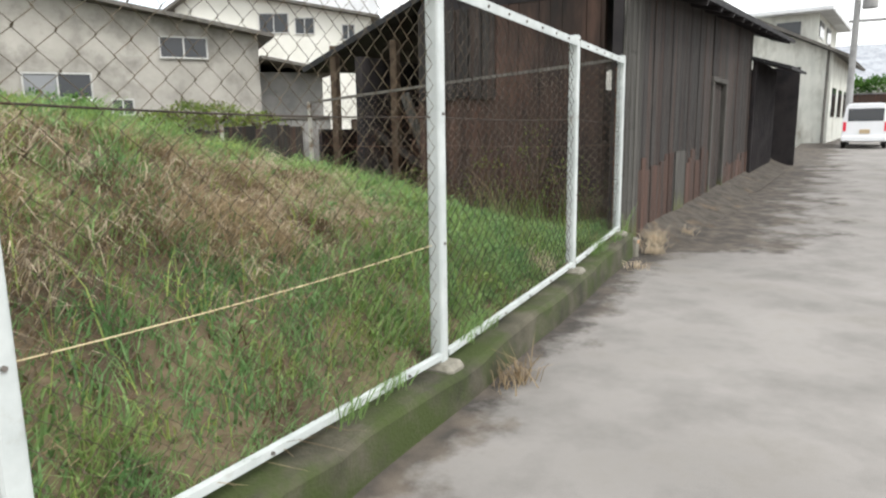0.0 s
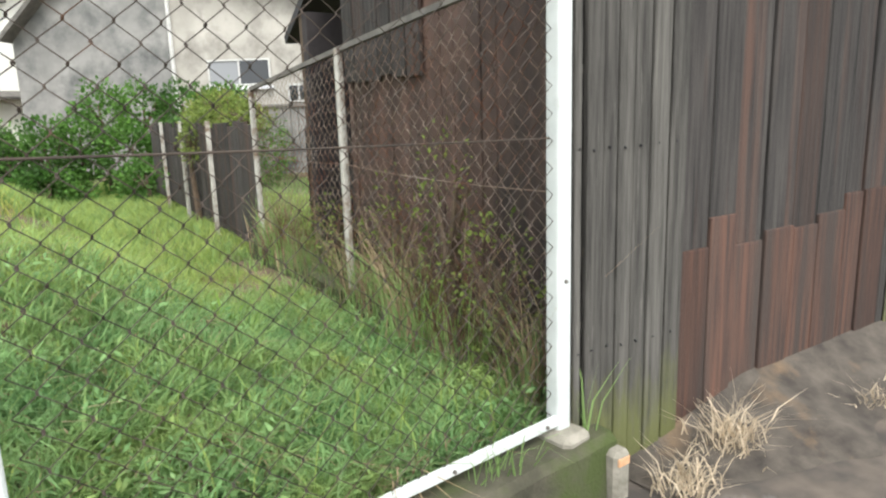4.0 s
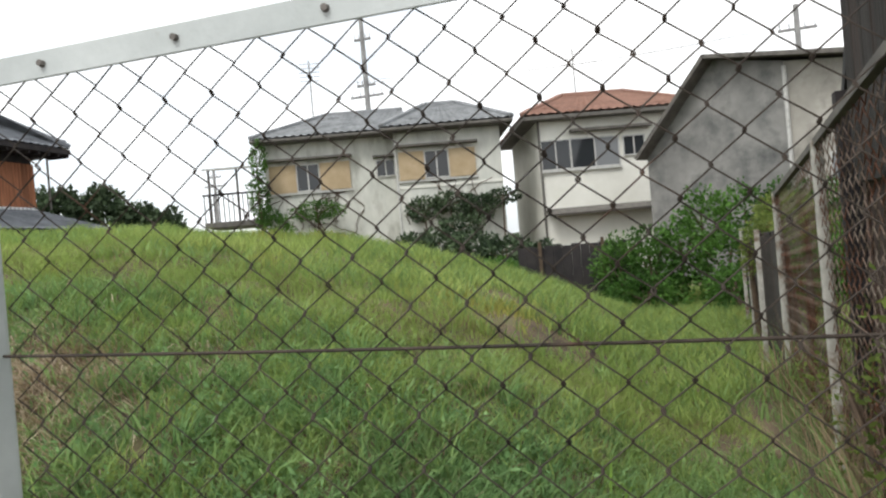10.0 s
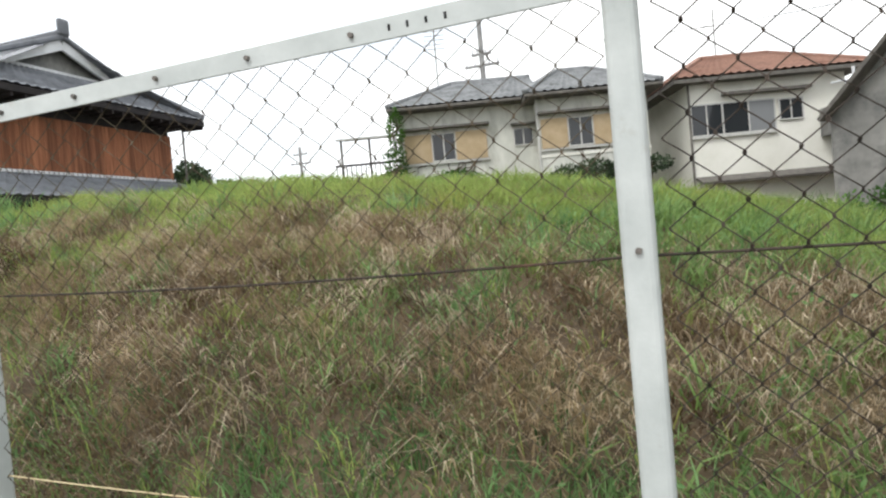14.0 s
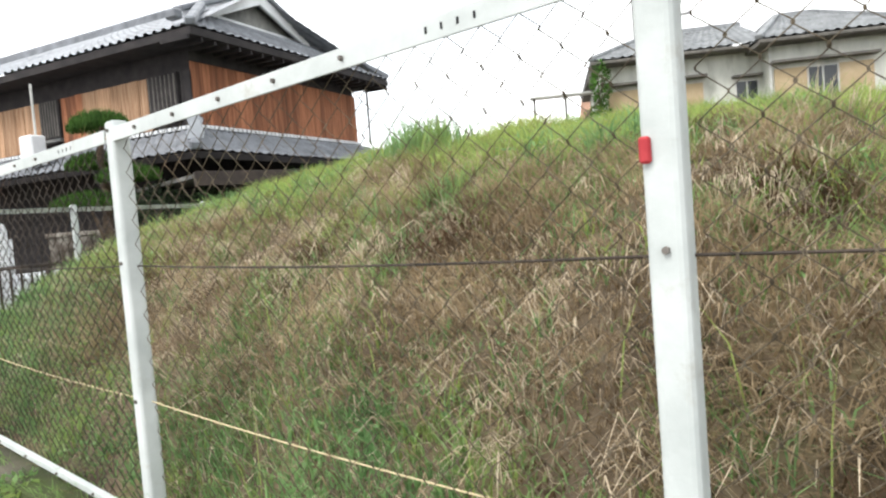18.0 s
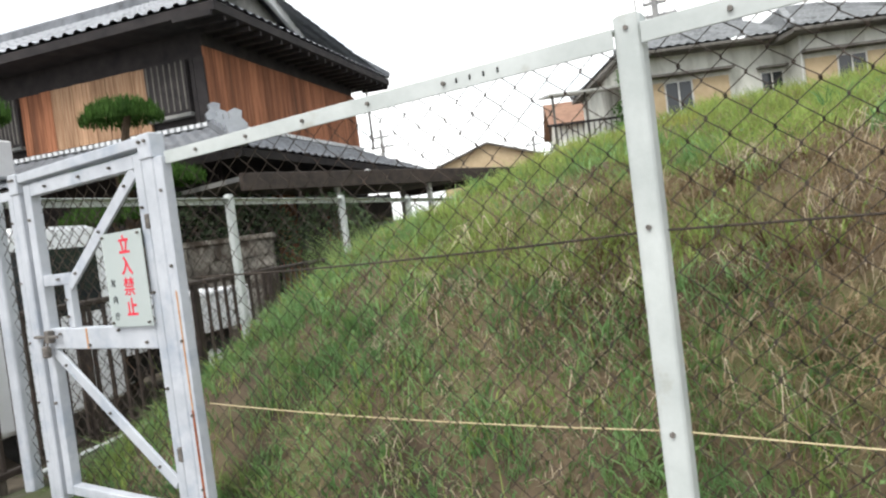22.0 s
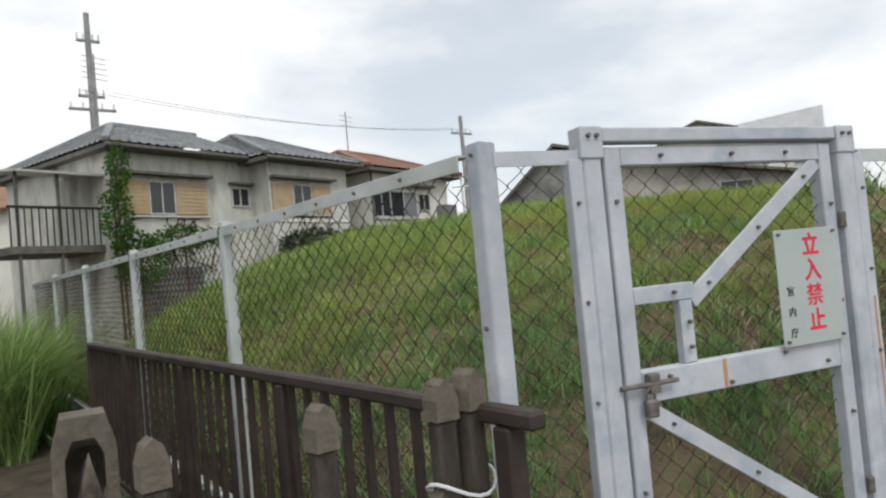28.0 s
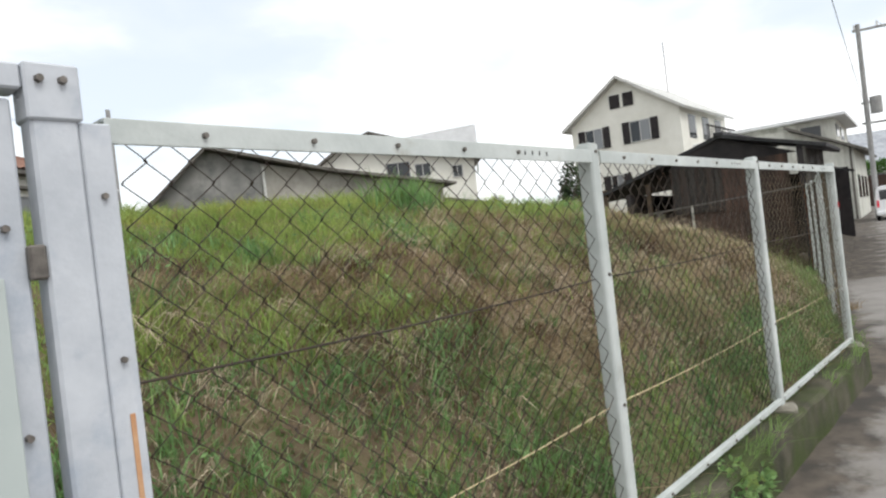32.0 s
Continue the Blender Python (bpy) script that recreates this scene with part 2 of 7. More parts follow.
def add_moss(m):
    """Yellow-green moss creeping up the foot of the boards, with a ragged streaky edge."""
    nt = m.node_tree
    bs = nt.nodes["Principled BSDF"]
    co = nt.nodes.new("ShaderNodeTexCoord")
    sp = nt.nodes.new("ShaderNodeSeparateXYZ")
    mp = nt.nodes.new("ShaderNodeMapping")
    mp.inputs["Scale"].default_value = (9.0, 9.0, 2.2)
    nz = nt.nodes.new("ShaderNodeTexNoise")
    nz.inputs["Scale"].default_value, nz.inputs["Detail"].default_value = 1.6, 8
    nz.inputs["Roughness"].default_value = 0.7
    nt.links.new(co.outputs["Object"], sp.inputs[0])
    nt.links.new(co.outputs["Object"], mp.inputs["Vector"])
    nt.links.new(mp.outputs[0], nz.inputs["Vector"])
    su = nt.nodes.new("ShaderNodeMath")
    su.operation = "SUBTRACT"
    nt.links.new(nz.outputs[0], su.inputs[0])
    nt.links.new(sp.outputs[2], su.inputs[1])
    mr = nt.nodes.new("ShaderNodeMapRange")
    mr.inputs["From Min"].default_value, mr.inputs["From Max"].default_value = 0.14, 0.5
    mr.inputs["To Max"].default_value = 0.85
    nt.links.new(su.outputs[0], mr.inputs["Value"])
    mx = nt.nodes.new("ShaderNodeMix")
    mx.data_type = "RGBA"
    nt.links.new(mr.outputs[0], mx.inputs[0])
    nt.links.new(bs.inputs["Base Color"].links[0].from_socket, mx.inputs[6])
    mx.inputs[7].default_value = srgb(98, 102, 60)
    nt.links.new(mx.outputs[2], bs.inputs["Base Color"])


add_moss(M_BOARDG)
M_REDBOARD = material("rusty red boards", srgb(60, 50, 46), srgb(99, 72, 60), 0.9, scale=4, fine=40, stretch=(10, 10, 0.4), bump=0.6, spots=srgb(64, 58, 54), spot_scale=0.8, spot_lo=0.44, spot_hi=0.62, rnd=0.28)
M_BROWNWALL = material("brown corrugated iron", srgb(62, 51, 46), srgb(98, 77, 68), 0.85, scale=3, fine=30, stretch=(2, 2, 0.5), bump=0.4, spots=srgb(46, 42, 40), spot_scale=0.9, spot_lo=0.46, spot_hi=0.66)
M_DARKROOF = material("dark roofing", srgb(44, 44, 46), srgb(66, 66, 68), 0.8, scale=4, fine=40, bump=0.3)
M_STUCCO = material("off-white stucco", srgb(186, 188, 180), srgb(212, 212, 204), 0.95, scale=1.6, fine=60, stretch=(1.6, 1.6, 0.6), bump=0.2, spots=srgb(146, 144, 134), spot_scale=1.0, spot_lo=0.5, spot_hi=0.72)
M_STUCCO2 = material("cream stucco", srgb(216, 215, 205), srgb(232, 231, 223), 0.95, scale=0.9, fine=60, bump=0.2, spots=srgb(196, 193, 182), spot_scale=0.6, spot_lo=0.6, spot_hi=0.8)
M_GREYWALL = material("grey mortar wall", srgb(112, 112, 110), srgb(152, 151, 147), 0.95, scale=0.8, fine=50, bump=0.3, spots=srgb(84, 86, 86), spot_scale=0.9, spot_lo=0.48, spot_hi=0.68)
M_RENDER = material("aged render", srgb(150, 147, 139), srgb(182, 178, 170), 0.95, scale=0.8, fine=50, bump=0.3, spots=srgb(116, 113, 106), spot_scale=0.9, spot_lo=0.5, spot_hi=0.72)
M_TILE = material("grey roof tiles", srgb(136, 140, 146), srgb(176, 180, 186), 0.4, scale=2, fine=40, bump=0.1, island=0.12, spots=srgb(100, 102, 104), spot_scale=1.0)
M_TILEG = material("weathered grey roof tiles", srgb(112, 115, 117), srgb(150, 153, 155), 0.55, scale=2, fine=40, bump=0.1, island=0.2, spots=srgb(82, 84, 84), spot_scale=1.3)
M_TILEB = material("brown roof tiles", srgb(124, 92, 74), srgb(150, 116, 94), 0.7, scale=2, fine=40, bump=0.1)
M_TILER = material("orange roof tiles", srgb(132, 102, 90), srgb(158, 122, 106), 0.7, scale=2, fine=40, bump=0.1, spots=srgb(118, 84, 70), spot_scale=1.0)
M_SHUTTER = material("tan shutters", srgb(176, 156, 124), srgb(192, 172, 142), 0.8, scale=3, bump=0.1)
M_FRAME = material("window aluminium", srgb(176, 176, 172), srgb(204, 204, 200), 0.5, scale=8, bump=0.05)
M_DARKFRAME = material("dark eave metal", srgb(86, 84, 80), srgb(116, 112, 106), 0.8, scale=5, bump=0.2)
M_GLASS = glass("dark window glass", (0.02, 0.024, 0.028, 1))
M_GLASS2 = glass("pale curtained glass", (0.22, 0.23, 0.24, 1), 0.12)
M_ORANGEWOOD = material("orange-brown boards", srgb(122, 76, 54), srgb(172, 116, 84), 0.85, scale=3, fine=30, stretch=(9, 9, 0.35), bump=0.5, spots=srgb(84, 52, 36), spot_scale=1.0, spot_lo=0.45, spot_hi=0.7, rnd=0.25)
M_TANWOOD = material("pale boards", srgb(140, 106, 80), srgb(202, 166, 134), 0.85, scale=3, fine=30, stretch=(9, 9, 0.35), bump=0.5, spots=srgb(112, 78, 52), spot_scale=1.0, spot_lo=0.5, spot_hi=0.75, rnd=0.2)
M_DARKWOOD = material("dark eave wood", srgb(36, 34, 36), srgb(58, 54, 54), 0.85, scale=3, fine=40, bump=0.3)
M_PLASTER = material("white plaster", srgb(206, 208, 210), srgb(226, 228, 230), 0.9, scale=2, bump=0.1)
M_BROWNFENCE = material("dark brown fence paint", srgb(46, 40, 37), srgb(70, 60, 54), 0.6, scale=6, fine=60, bump=0.1)
M_CONCPOST = material("aged concrete posts", srgb(78, 74, 66), srgb(116, 109, 98), 0.95, scale=7, fine=70, bump=0.5, spots=srgb(60, 57, 46), spot_scale=5)
M_DARKPOST = material("dark weathered posts", srgb(50, 46, 42), srgb(86, 80, 72), 0.95, scale=7, fine=50, stretch=(4, 4, 1), bump=0.6, spots=srgb(70, 66, 56), spot_scale=5)
M_OLDPOST = material("flaking old posts", srgb(150, 148, 140), srgb(190, 188, 180), 0.8, scale=9, fine=60, bump=0.3, spots=srgb(104, 84, 66), spot_scale=7, spot_lo=0.5, spot_hi=0.65)
M_YARD = material("dark yard earth", srgb(58, 52, 44), srgb(92, 84, 72), 0.95, scale=4, fine=60, bump=0.5, spots=srgb(62, 68, 40), spot_scale=1.5)
M_DIRT = material("damp dirt", srgb(54, 50, 46), srgb(92, 86, 78), 0.92, scale=6, fine=80, bump=0.6, spots=srgb(112, 94, 74), spot_scale=2.5, spot_lo=0.56, spot_hi=0.72)
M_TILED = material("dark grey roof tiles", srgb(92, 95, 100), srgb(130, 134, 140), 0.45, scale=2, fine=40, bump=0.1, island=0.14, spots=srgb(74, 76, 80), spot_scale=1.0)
M_STONE = material("stone wall", srgb(88, 84, 78), srgb(156, 151, 142), 0.95, scale=3.5, fine=40, bump=0.6, spots=srgb(70, 62, 54), spot_scale=2.2, spot_lo=0.46, spot_hi=0.6, rnd=0.3)
M_LEAF = material("hedge leaves", srgb(50, 84, 32), srgb(96, 136, 60), 0.6, scale=1.2, bump=0, island=0.4, spec=0.3)
M_LEAFD = material("dark leaves", srgb(44, 60, 42), srgb(78, 94, 66), 0.7, scale=1.2, bump=0, island=0.4, spec=0.2)
M_PINE = material("clipped pine", srgb(44, 72, 30), srgb(80, 112, 50), 0.8, scale=6, bump=0, island=0.4, spec=0.2)
M_REED = material("reed grass", srgb(112, 140, 78), srgb(160, 182, 118), 0.75, scale=1.0, bump=0, island=0.3, spec=0.2)
M_BARK = material("bark", srgb(70, 58, 48), srgb(100, 86, 72), 0.95, scale=12, bump=0.6)
M_CARGREY = material("grey car paint", srgb(104, 100, 104), srgb(116, 112, 116), 0.35, scale=2, bump=0, spec=0.5)
M_CARWHITE = material("white car paint", srgb(226, 228, 230), srgb(234, 236, 238), 0.3, scale=2, bump=0, spec=0.5)
M_RUBBER = material("tyre rubber", srgb(26, 26, 26), srgb(40, 40, 40), 0.85, scale=20, bump=0.2)
M_BLACK = material("black plastic", srgb(26, 26, 28), srgb(40, 40, 42), 0.6, scale=20, bump=0.1)
M_POLE = material("utility pole", srgb(128, 128, 128), srgb(156, 156, 154), 0.9, scale=3, bump=0.2)
M_SIGN = material("pale sign board", srgb(164, 174, 172), srgb(176, 184, 182), 0.5, scale=2, bump=0.03)
M_RED = material("red lettering", srgb(214, 40, 62), srgb(224, 52, 74), 0.6, scale=9, bump=0)
M_REDTAG = material("faded red sticker", srgb(150, 40, 48), srgb(178, 62, 66), 0.7, scale=20, bump=0)
M_INK = material("black lettering", srgb(38, 42, 46), srgb(52, 56, 60), 0.6, scale=9, bump=0)
M_FAR = material("far hillside", srgb(70, 84, 64), srgb(96, 108, 84), 0.95, scale=0.05, bump=0)
for _m in (M_GRASS, M_GRASSD, M_CREST, M_DRY, M_STALK, M_LEAF, M_PINE, M_REED, M_WEED):
    foliage(_m)

# ---- helpers of this scene ----


def part(name, bm, mat, parent=None, label="", smooth=False):
    me = bpy.data.meshes.new(name)
    bmesh.ops.recalc_face_normals(bm, faces=bm.faces[:])
    bm.to_mesh(me)
    bm.free()
    me.materials.append(mat)
    if smooth:
        me.polygons.foreach_set("use_smooth", [True] * len(me.polygons))
    ob = new(name, me)
    ob.parent = parent
    if label:
        ob["label"] = label
    return ob


def arrays(name, verts, faces, mat, parent=None):
    """One mesh from arrays; faces of equal size."""
    me = bpy.data.meshes.new(name)
    verts = np.asarray(verts, dtype=np.float32).reshape(-1, 3)
    faces = np.asarray(faces, dtype=np.int32)
    k = faces.shape[1]
    me.vertices.add(len(verts))
    me.vertices.foreach_set("co", verts.ravel())
    me.loops.add(faces.size)
    me.loops.foreach_set("vertex_index", faces.ravel())
    me.polygons.add(len(faces))
    me.polygons.foreach_set("loop_start", np.arange(0, faces.size, k, dtype=np.int32))
    me.update(calc_edges=True)
    me.validate()
    me.materials.append(mat)
    ob = new(name, me)
    ob.parent = parent
    return ob


def thing(name, label, category, m=None, group="", kind=""):
    ob = new(name)
    ob.empty_display_size = 0.2
    if m is not None:
        ob.matrix_basis = m
    return tagged(ob, label, category, group, kind)


def box(bm, x0, x1, y0, y1, z0, z1, m=None, bevel=0.0):
    r = bmesh.ops.create_cube(bm, size=1.0)
    vs = r["verts"]
    for v in vs:
        v.co = Vector(((x0 + x1) / 2 + v.co.x * (x1 - x0), (y0 + y1) / 2 + v.co.y * (y1 - y0), (z0 + z1) / 2 + v.co.z * (z1 - z0)))
    if bevel:
        es = list({e for v in vs for e in v.link_edges})
        g = bmesh.ops.bevel(bm, geom=es, offset=bevel, segments=1, affect="EDGES", profile=0.5)
        vs = list({v for f in g["faces"] for v in f.verts} | {v for v in vs if v.is_valid})
    if m is not None:
        bmesh.ops.transform(bm, matrix=m, verts=vs)
    return bm


def boxes(*args, bevel=0.0, m=None):
    bm = bmesh.new()
    for a in args:
        box(bm, *a, m=m, bevel=bevel)
    return bm


def bar(bm, a, b, w, h, bevel=0.0, up=(0, 0, 1)):
    """A bar of section w x h from a to b; h lies along up."""
    a, b = Vector(a), Vector(b)
    x = (b - a)
    L = x.length
    x.normalize()
    u = Vector(up)
    y = u.cross(x)
    if y.length < 1e-5:
        y = Vector((1, 0, 0)).cross(x)
    y.normalize()
    z = x.cross(y)
    m = Matrix((x, y, z)).transposed().to_4x4()
    m.translation = a
    return box(bm, 0, L, -w / 2, w / 2, -h / 2, h / 2, m=m, bevel=bevel)


def rod(bm, a, b, r0, r1=None, n=8):
    a, b = Vector(a), Vector(b)
    d = b - a
    g = bmesh.ops.create_cone(bm, cap_ends=True, segments=n, radius1=r0, radius2=r0 if r1 is None else r1, depth=d.length)
    m = Matrix.Translation((a + b) / 2) @ d.to_track_quat("Z", "Y").to_matrix().to_4x4()
    bmesh.ops.transform(bm, matrix=m, verts=g["verts"])
    return bm


def prism(bm, pts, y0, y1):
    """Extrudes the outline pts in the x-z plane from y0 to y1."""
    a = [bm.verts.new((x, y0, z)) for x, z in pts]
    b = [bm.verts.new((x, y1, z)) for x, z in pts]
    bm.faces.new(a)
    bm.faces.new(b[::-1])
    n = len(pts)
    for i in range(n):
        bm.faces.new((a[i], b[i], b[(i + 1) % n], a[(i + 1) % n]))
    return bm


def slab(bm, quad, t):
    """A plate of thickness t below the quad."""
    q = [Vector(p) for p in quad]
    nrm = (q[1] - q[0]).cross(q[3] - q[0])
    if nrm.length < 1e-6:
        nrm = (q[2] - q[0]).cross(q[3] - q[0])
    nrm.normalize()
    if nrm.z < 0:
        nrm = -nrm
    a = [bm.verts.new(p) for p in q]
    b = [bm.verts.new(p - nrm * t) for p in q]
    bm.faces.new(a)
    bm.faces.new(b[::-1])
    for i in range(4):
        j = (i + 1) % 4
        bm.faces.new((a[i], b[i], b[j], a[j]))
    return bm


def tiles(name, quad, mat, parent, width=0.28, course=0.26, amp=0.035):
    """Wavy pan tiles in courses over a roof plane; quad: eave left, eave right, ridge right, ridge left."""
    a, b, c, d = [np.array(p, float) for p in quad]
    n = max(2, int(round(np.linalg.norm(b - a) / width)))
    m = max(2, int(round(np.linalg.norm((c + d) / 2 - (a + b) / 2) / course)))
    nr = np.cross(b - a, (c + d) / 2 - a)
    nr /= np.linalg.norm(nr)
    if nr[2] < 0:
        nr = -nr
    prof = [(0.0, 0.0), (0.2, 0.9), (0.45, 1.0), (0.62, 0.15)]
    us = np.array([(i + p) / n for i in range(n) for p, _ in prof] + [1.0])
    hs = np.array([h for i in range(n) for _, h in prof] + [0.0])
    verts, faces = [], []
    k = len(us)
    for j in range(m):
        for f, lift in ((0.0, 0.03), (1.0, 0.0)):
            v = (j + f) / m
            lo = a[None] * (1 - us[:, None]) + b[None] * us[:, None]
            hi = d[None] * (1 - us[:, None]) + c[None] * us[:, None]
            verts.append(lo * (1 - v) + hi * v + nr[None] * (hs * amp + lift + 0.01)[:, None])
        s = 2 * j * k
        for i in range(k - 1):
            faces.append((s + i, s + i + 1, s + k + i + 1, s + k + i))
        if j:
            for i in range(k - 1):
                faces.append((s - k + i, s - k + i + 1, s + i + 1, s + i))
    ob = arrays(name, np.concatenate(verts), faces, mat, parent)
    ob["kind"] = "stuff"
    return ob


def along(p, q, t):
    return (p[0] + (q[0] - p[0]) * t, p[1] + (q[1] - p[1]) * t)

# ---- ground, road, mound ----
ROAD_Z = -0.10
POSTS = [(0.0, 0.0, 0.15, 1.81), (-1.69, -0.025, 0.105, 1.80), (-3.897, -0.025, 0.075, 1.80), (-5.83, 0.028, 0.14, 1.785), (-7.79, 0.04, 0.19, 1.745),
         (-9.835, 0.576, 0.185, 1.75), (-11.878, 1.083, 0.225, 1.75), (-13.665, 1.555, 0.22, 1.755)]
CORNER = (-15.176, 1.95)


def fence_y(x):
    if x > -7.78:
        return 0.0
    return (-7.78 - x) * 0.258


def smooth01(t):
    t = np.clip(t, 0, 1)
    return t * t * (3 - 2 * t)


def lumps(x, y):
    return (np.sin(x * 1.7 + 0.6 * np.sin(y * 1.3)) * np.cos(y * 1.9 + 0.8 * np.sin(x * 0.9)) * 0.06 + np.sin(x * 4.3 + y * 1.1) * np.sin(y * 3.7 - x * 0.7) * 0.035
            + np.sin(x * 9.1 + 1.3 * np.sin(y * 5.3)) * np.sin(y * 8.3 + 1.1 * np.sin(x * 4.7)) * 0.038)


def mound_z(x, y):
    """Height of the ground behind the fence."""
    x, y = np.asarray(x, float), np.asarray(y, float)
    fy = np.where(x > -7.78, 0.0, (-7.78 - np.maximum(x, -15.1)) * 0.258)
    d = np.maximum(y - fy - 0.12, 0)
    front = 1 - np.exp(-(d / 1.4) ** 0.884)
    right = 1 - np.exp(-(np.maximum(-0.361 - x, 0) / 2.476) ** 0.882)
    left = 1 - np.exp(-(np.maximum(x + 15.1, 0) / 1.483) ** 0.654)
    back = 1 - smooth01((y - 7.933) / 5.449)
    h = 2.247 * (1 - 0.0265 * (x + 7.5)) * front * right * left * back
    kerb = np.interp(x, [p[0] for p in POSTS[::-1]], [p[2] for p in POSTS[::-1]])
    base = 0.12 - 0.02 * np.clip(y, 0, 12) + (kerb - 0.135) * np.exp(-d / 0.6)
    return base + h + lumps(x, y) * np.clip(d * 1.5, 0, 1) * (0.35 + 0.65 * right * left)


def road_z(x):
    return ROAD_Z + 0.02 * max(0.0, x - 1.0)


def build_ground():
    # far sheet to the horizon, a hole-free grid that dips under the mound and road
    bm = bmesh.new()
    bmesh.ops.create_grid(bm, x_segments=60, y_segments=60, size=1500)
    for v in bm.verts:
        v.co.z = -0.35
    tagged(part("ground", bm, M_VERGE), "bare grey-brown ground reaching the horizon", "ground", kind="structure")
    # road of pale concrete along the fence
    nx, ny = 110, 16
    xs, ys = np.linspace(-45, 75, nx), np.linspace(-7.5, 0.06, ny)
    vs, fs = [], []
    for i, x in enumerate(xs):
        top = min(fence_y(x) - 0.02, 4.0) if x > -15.1 else 1.8 - (x + 15.1) * -0.25
        if x > 0.2:
            top = -0.087 * x + 0.12
        if x < -15.1:
            top = 1.75
        for j in range(ny):
            y = -7.5 + (top + 7.5) * j / (ny - 1)
            vs.append((x, y, road_z(x) + 0.008 * math.sin(x * 0.7 + y)))
    for i in range(nx - 1):
        for j in range(ny - 1):
            a = i * ny + j
            fs.append((a, a + ny, a + ny + 1, a + 1))
    ob = arrays("road", vs, fs, M_ROAD)
    tagged(ob, "pale grey concrete lane with dark stains beside the kerb", "road", kind="structure")
    ob.data.polygons.foreach_set("use_smooth", [True] * len(ob.data.polygons))
    # mound and the yard behind the fence
    xs = np.concatenate([np.arange(-15.1, 0.6, 0.12), np.arange(0.6, 14, 0.5)])
    rel = np.concatenate([np.arange(0.0, 4.0, 0.12), np.arange(4.0, 24.0, 0.4)])
    vs = []
    for x in xs:
        fy = fence_y(max(x, -15.1)) + 0.05
        if x > 0.6:
            fy = 1.0
        y = fy + rel
        z = mound_z(np.full_like(y, x), y)
        vs.append(np.stack([np.full_like(y, x), y, z], 1))
    n = len(rel)
    fs = [(i * n + j, (i + 1) * n + j, (i + 1) * n + j + 1, i * n + j + 1) for i in range(len(xs) - 1) for j in range(n - 1)]
    ob = arrays("mound", np.concatenate(vs), fs, M_SOIL)
    ob.data.polygons.foreach_set("use_smooth", [True] * len(ob.data.polygons))
    tagged(ob, "steep earth mound under grass and dead thatch behind the fence", "mound", kind="structure")
    # lower garden strip west of the side fence
    bm = bmesh.new()
    slab(bm, [(-40, 1.8, -0.08), (-15.26, 1.8, -0.08), (-15.26, 26, 0.12), (-40, 26, 0.12)], 0.2)
    tagged(part("yard", bm, M_YARD), "bare parking yard of packed earth beside the mound", "yard", kind="structure")


build_ground()


def build_kerb():
    k = thing("kerb", "low mossy concrete kerb wall under the white fence", "kerb", kind="structure")
    pts = [(0.16, 0.0)] + [(p[0], p[1]) for p in POSTS[1:5]] + [(p[0], p[1]) for p in POSTS[5:]] + [(-15.3, 1.955)]
    zs = [0.14] + [p[2] - 0.012 for p in POSTS[1:]] + [0.2]
    bm = bmesh.new()
    rows = []
    rng = random.Random(4)
    for i in range(len(pts) - 1):
        (x0, y0), (x1, y1) = pts[i], pts[i + 1]
        n = 10
        for s in range(n + (i == len(pts) - 2)):
            t = s / n
            x, y, z = x0 + (x1 - x0) * t, y0 + (y1 - y0) * t, zs[i] + (zs[i + 1] - zs[i]) * t
            j = rng.uniform(-0.008, 0.008)
            nx, ny = (0, 1) if i < 4 else (0.25, 0.968)
            prof = [(-0.155 + j, -0.35), (-0.135 + j, z - 0.03 + j), (-0.11, z - 0.004 + j), (0.06, z + j), (0.075, -0.35)]
            rows.append([bm.verts.new((x + nx * a, y + ny * a, b)) for a, b in prof])
    for r0, r1 in zip(rows, rows[1:]):
        for a in range(4):
            bm.faces.new((r0[a], r1[a], r1[a + 1], r0[a + 1]))
    bm.faces.new(rows[0])
    bm.faces.new(rows[-1][::-1])
    part("wall", bm, M_KERB, k)
    for i, p in enumerate(POSTS[:7]):
        bm = boxes((-0.075 - 0.004 * (i % 3), 0.07 + 0.005 * (i % 2), -0.105, 0.05, -0.06, 0.012 + 0.004 * (i % 3)), bevel=0.022, m=pose(p[0], p[1], p[2], 0, 0, 4 - 3 * (i % 4)))
        part("mortar_pad", bm, M_MORTAR, k)


build_kerb()

# ---- chain link fence ----


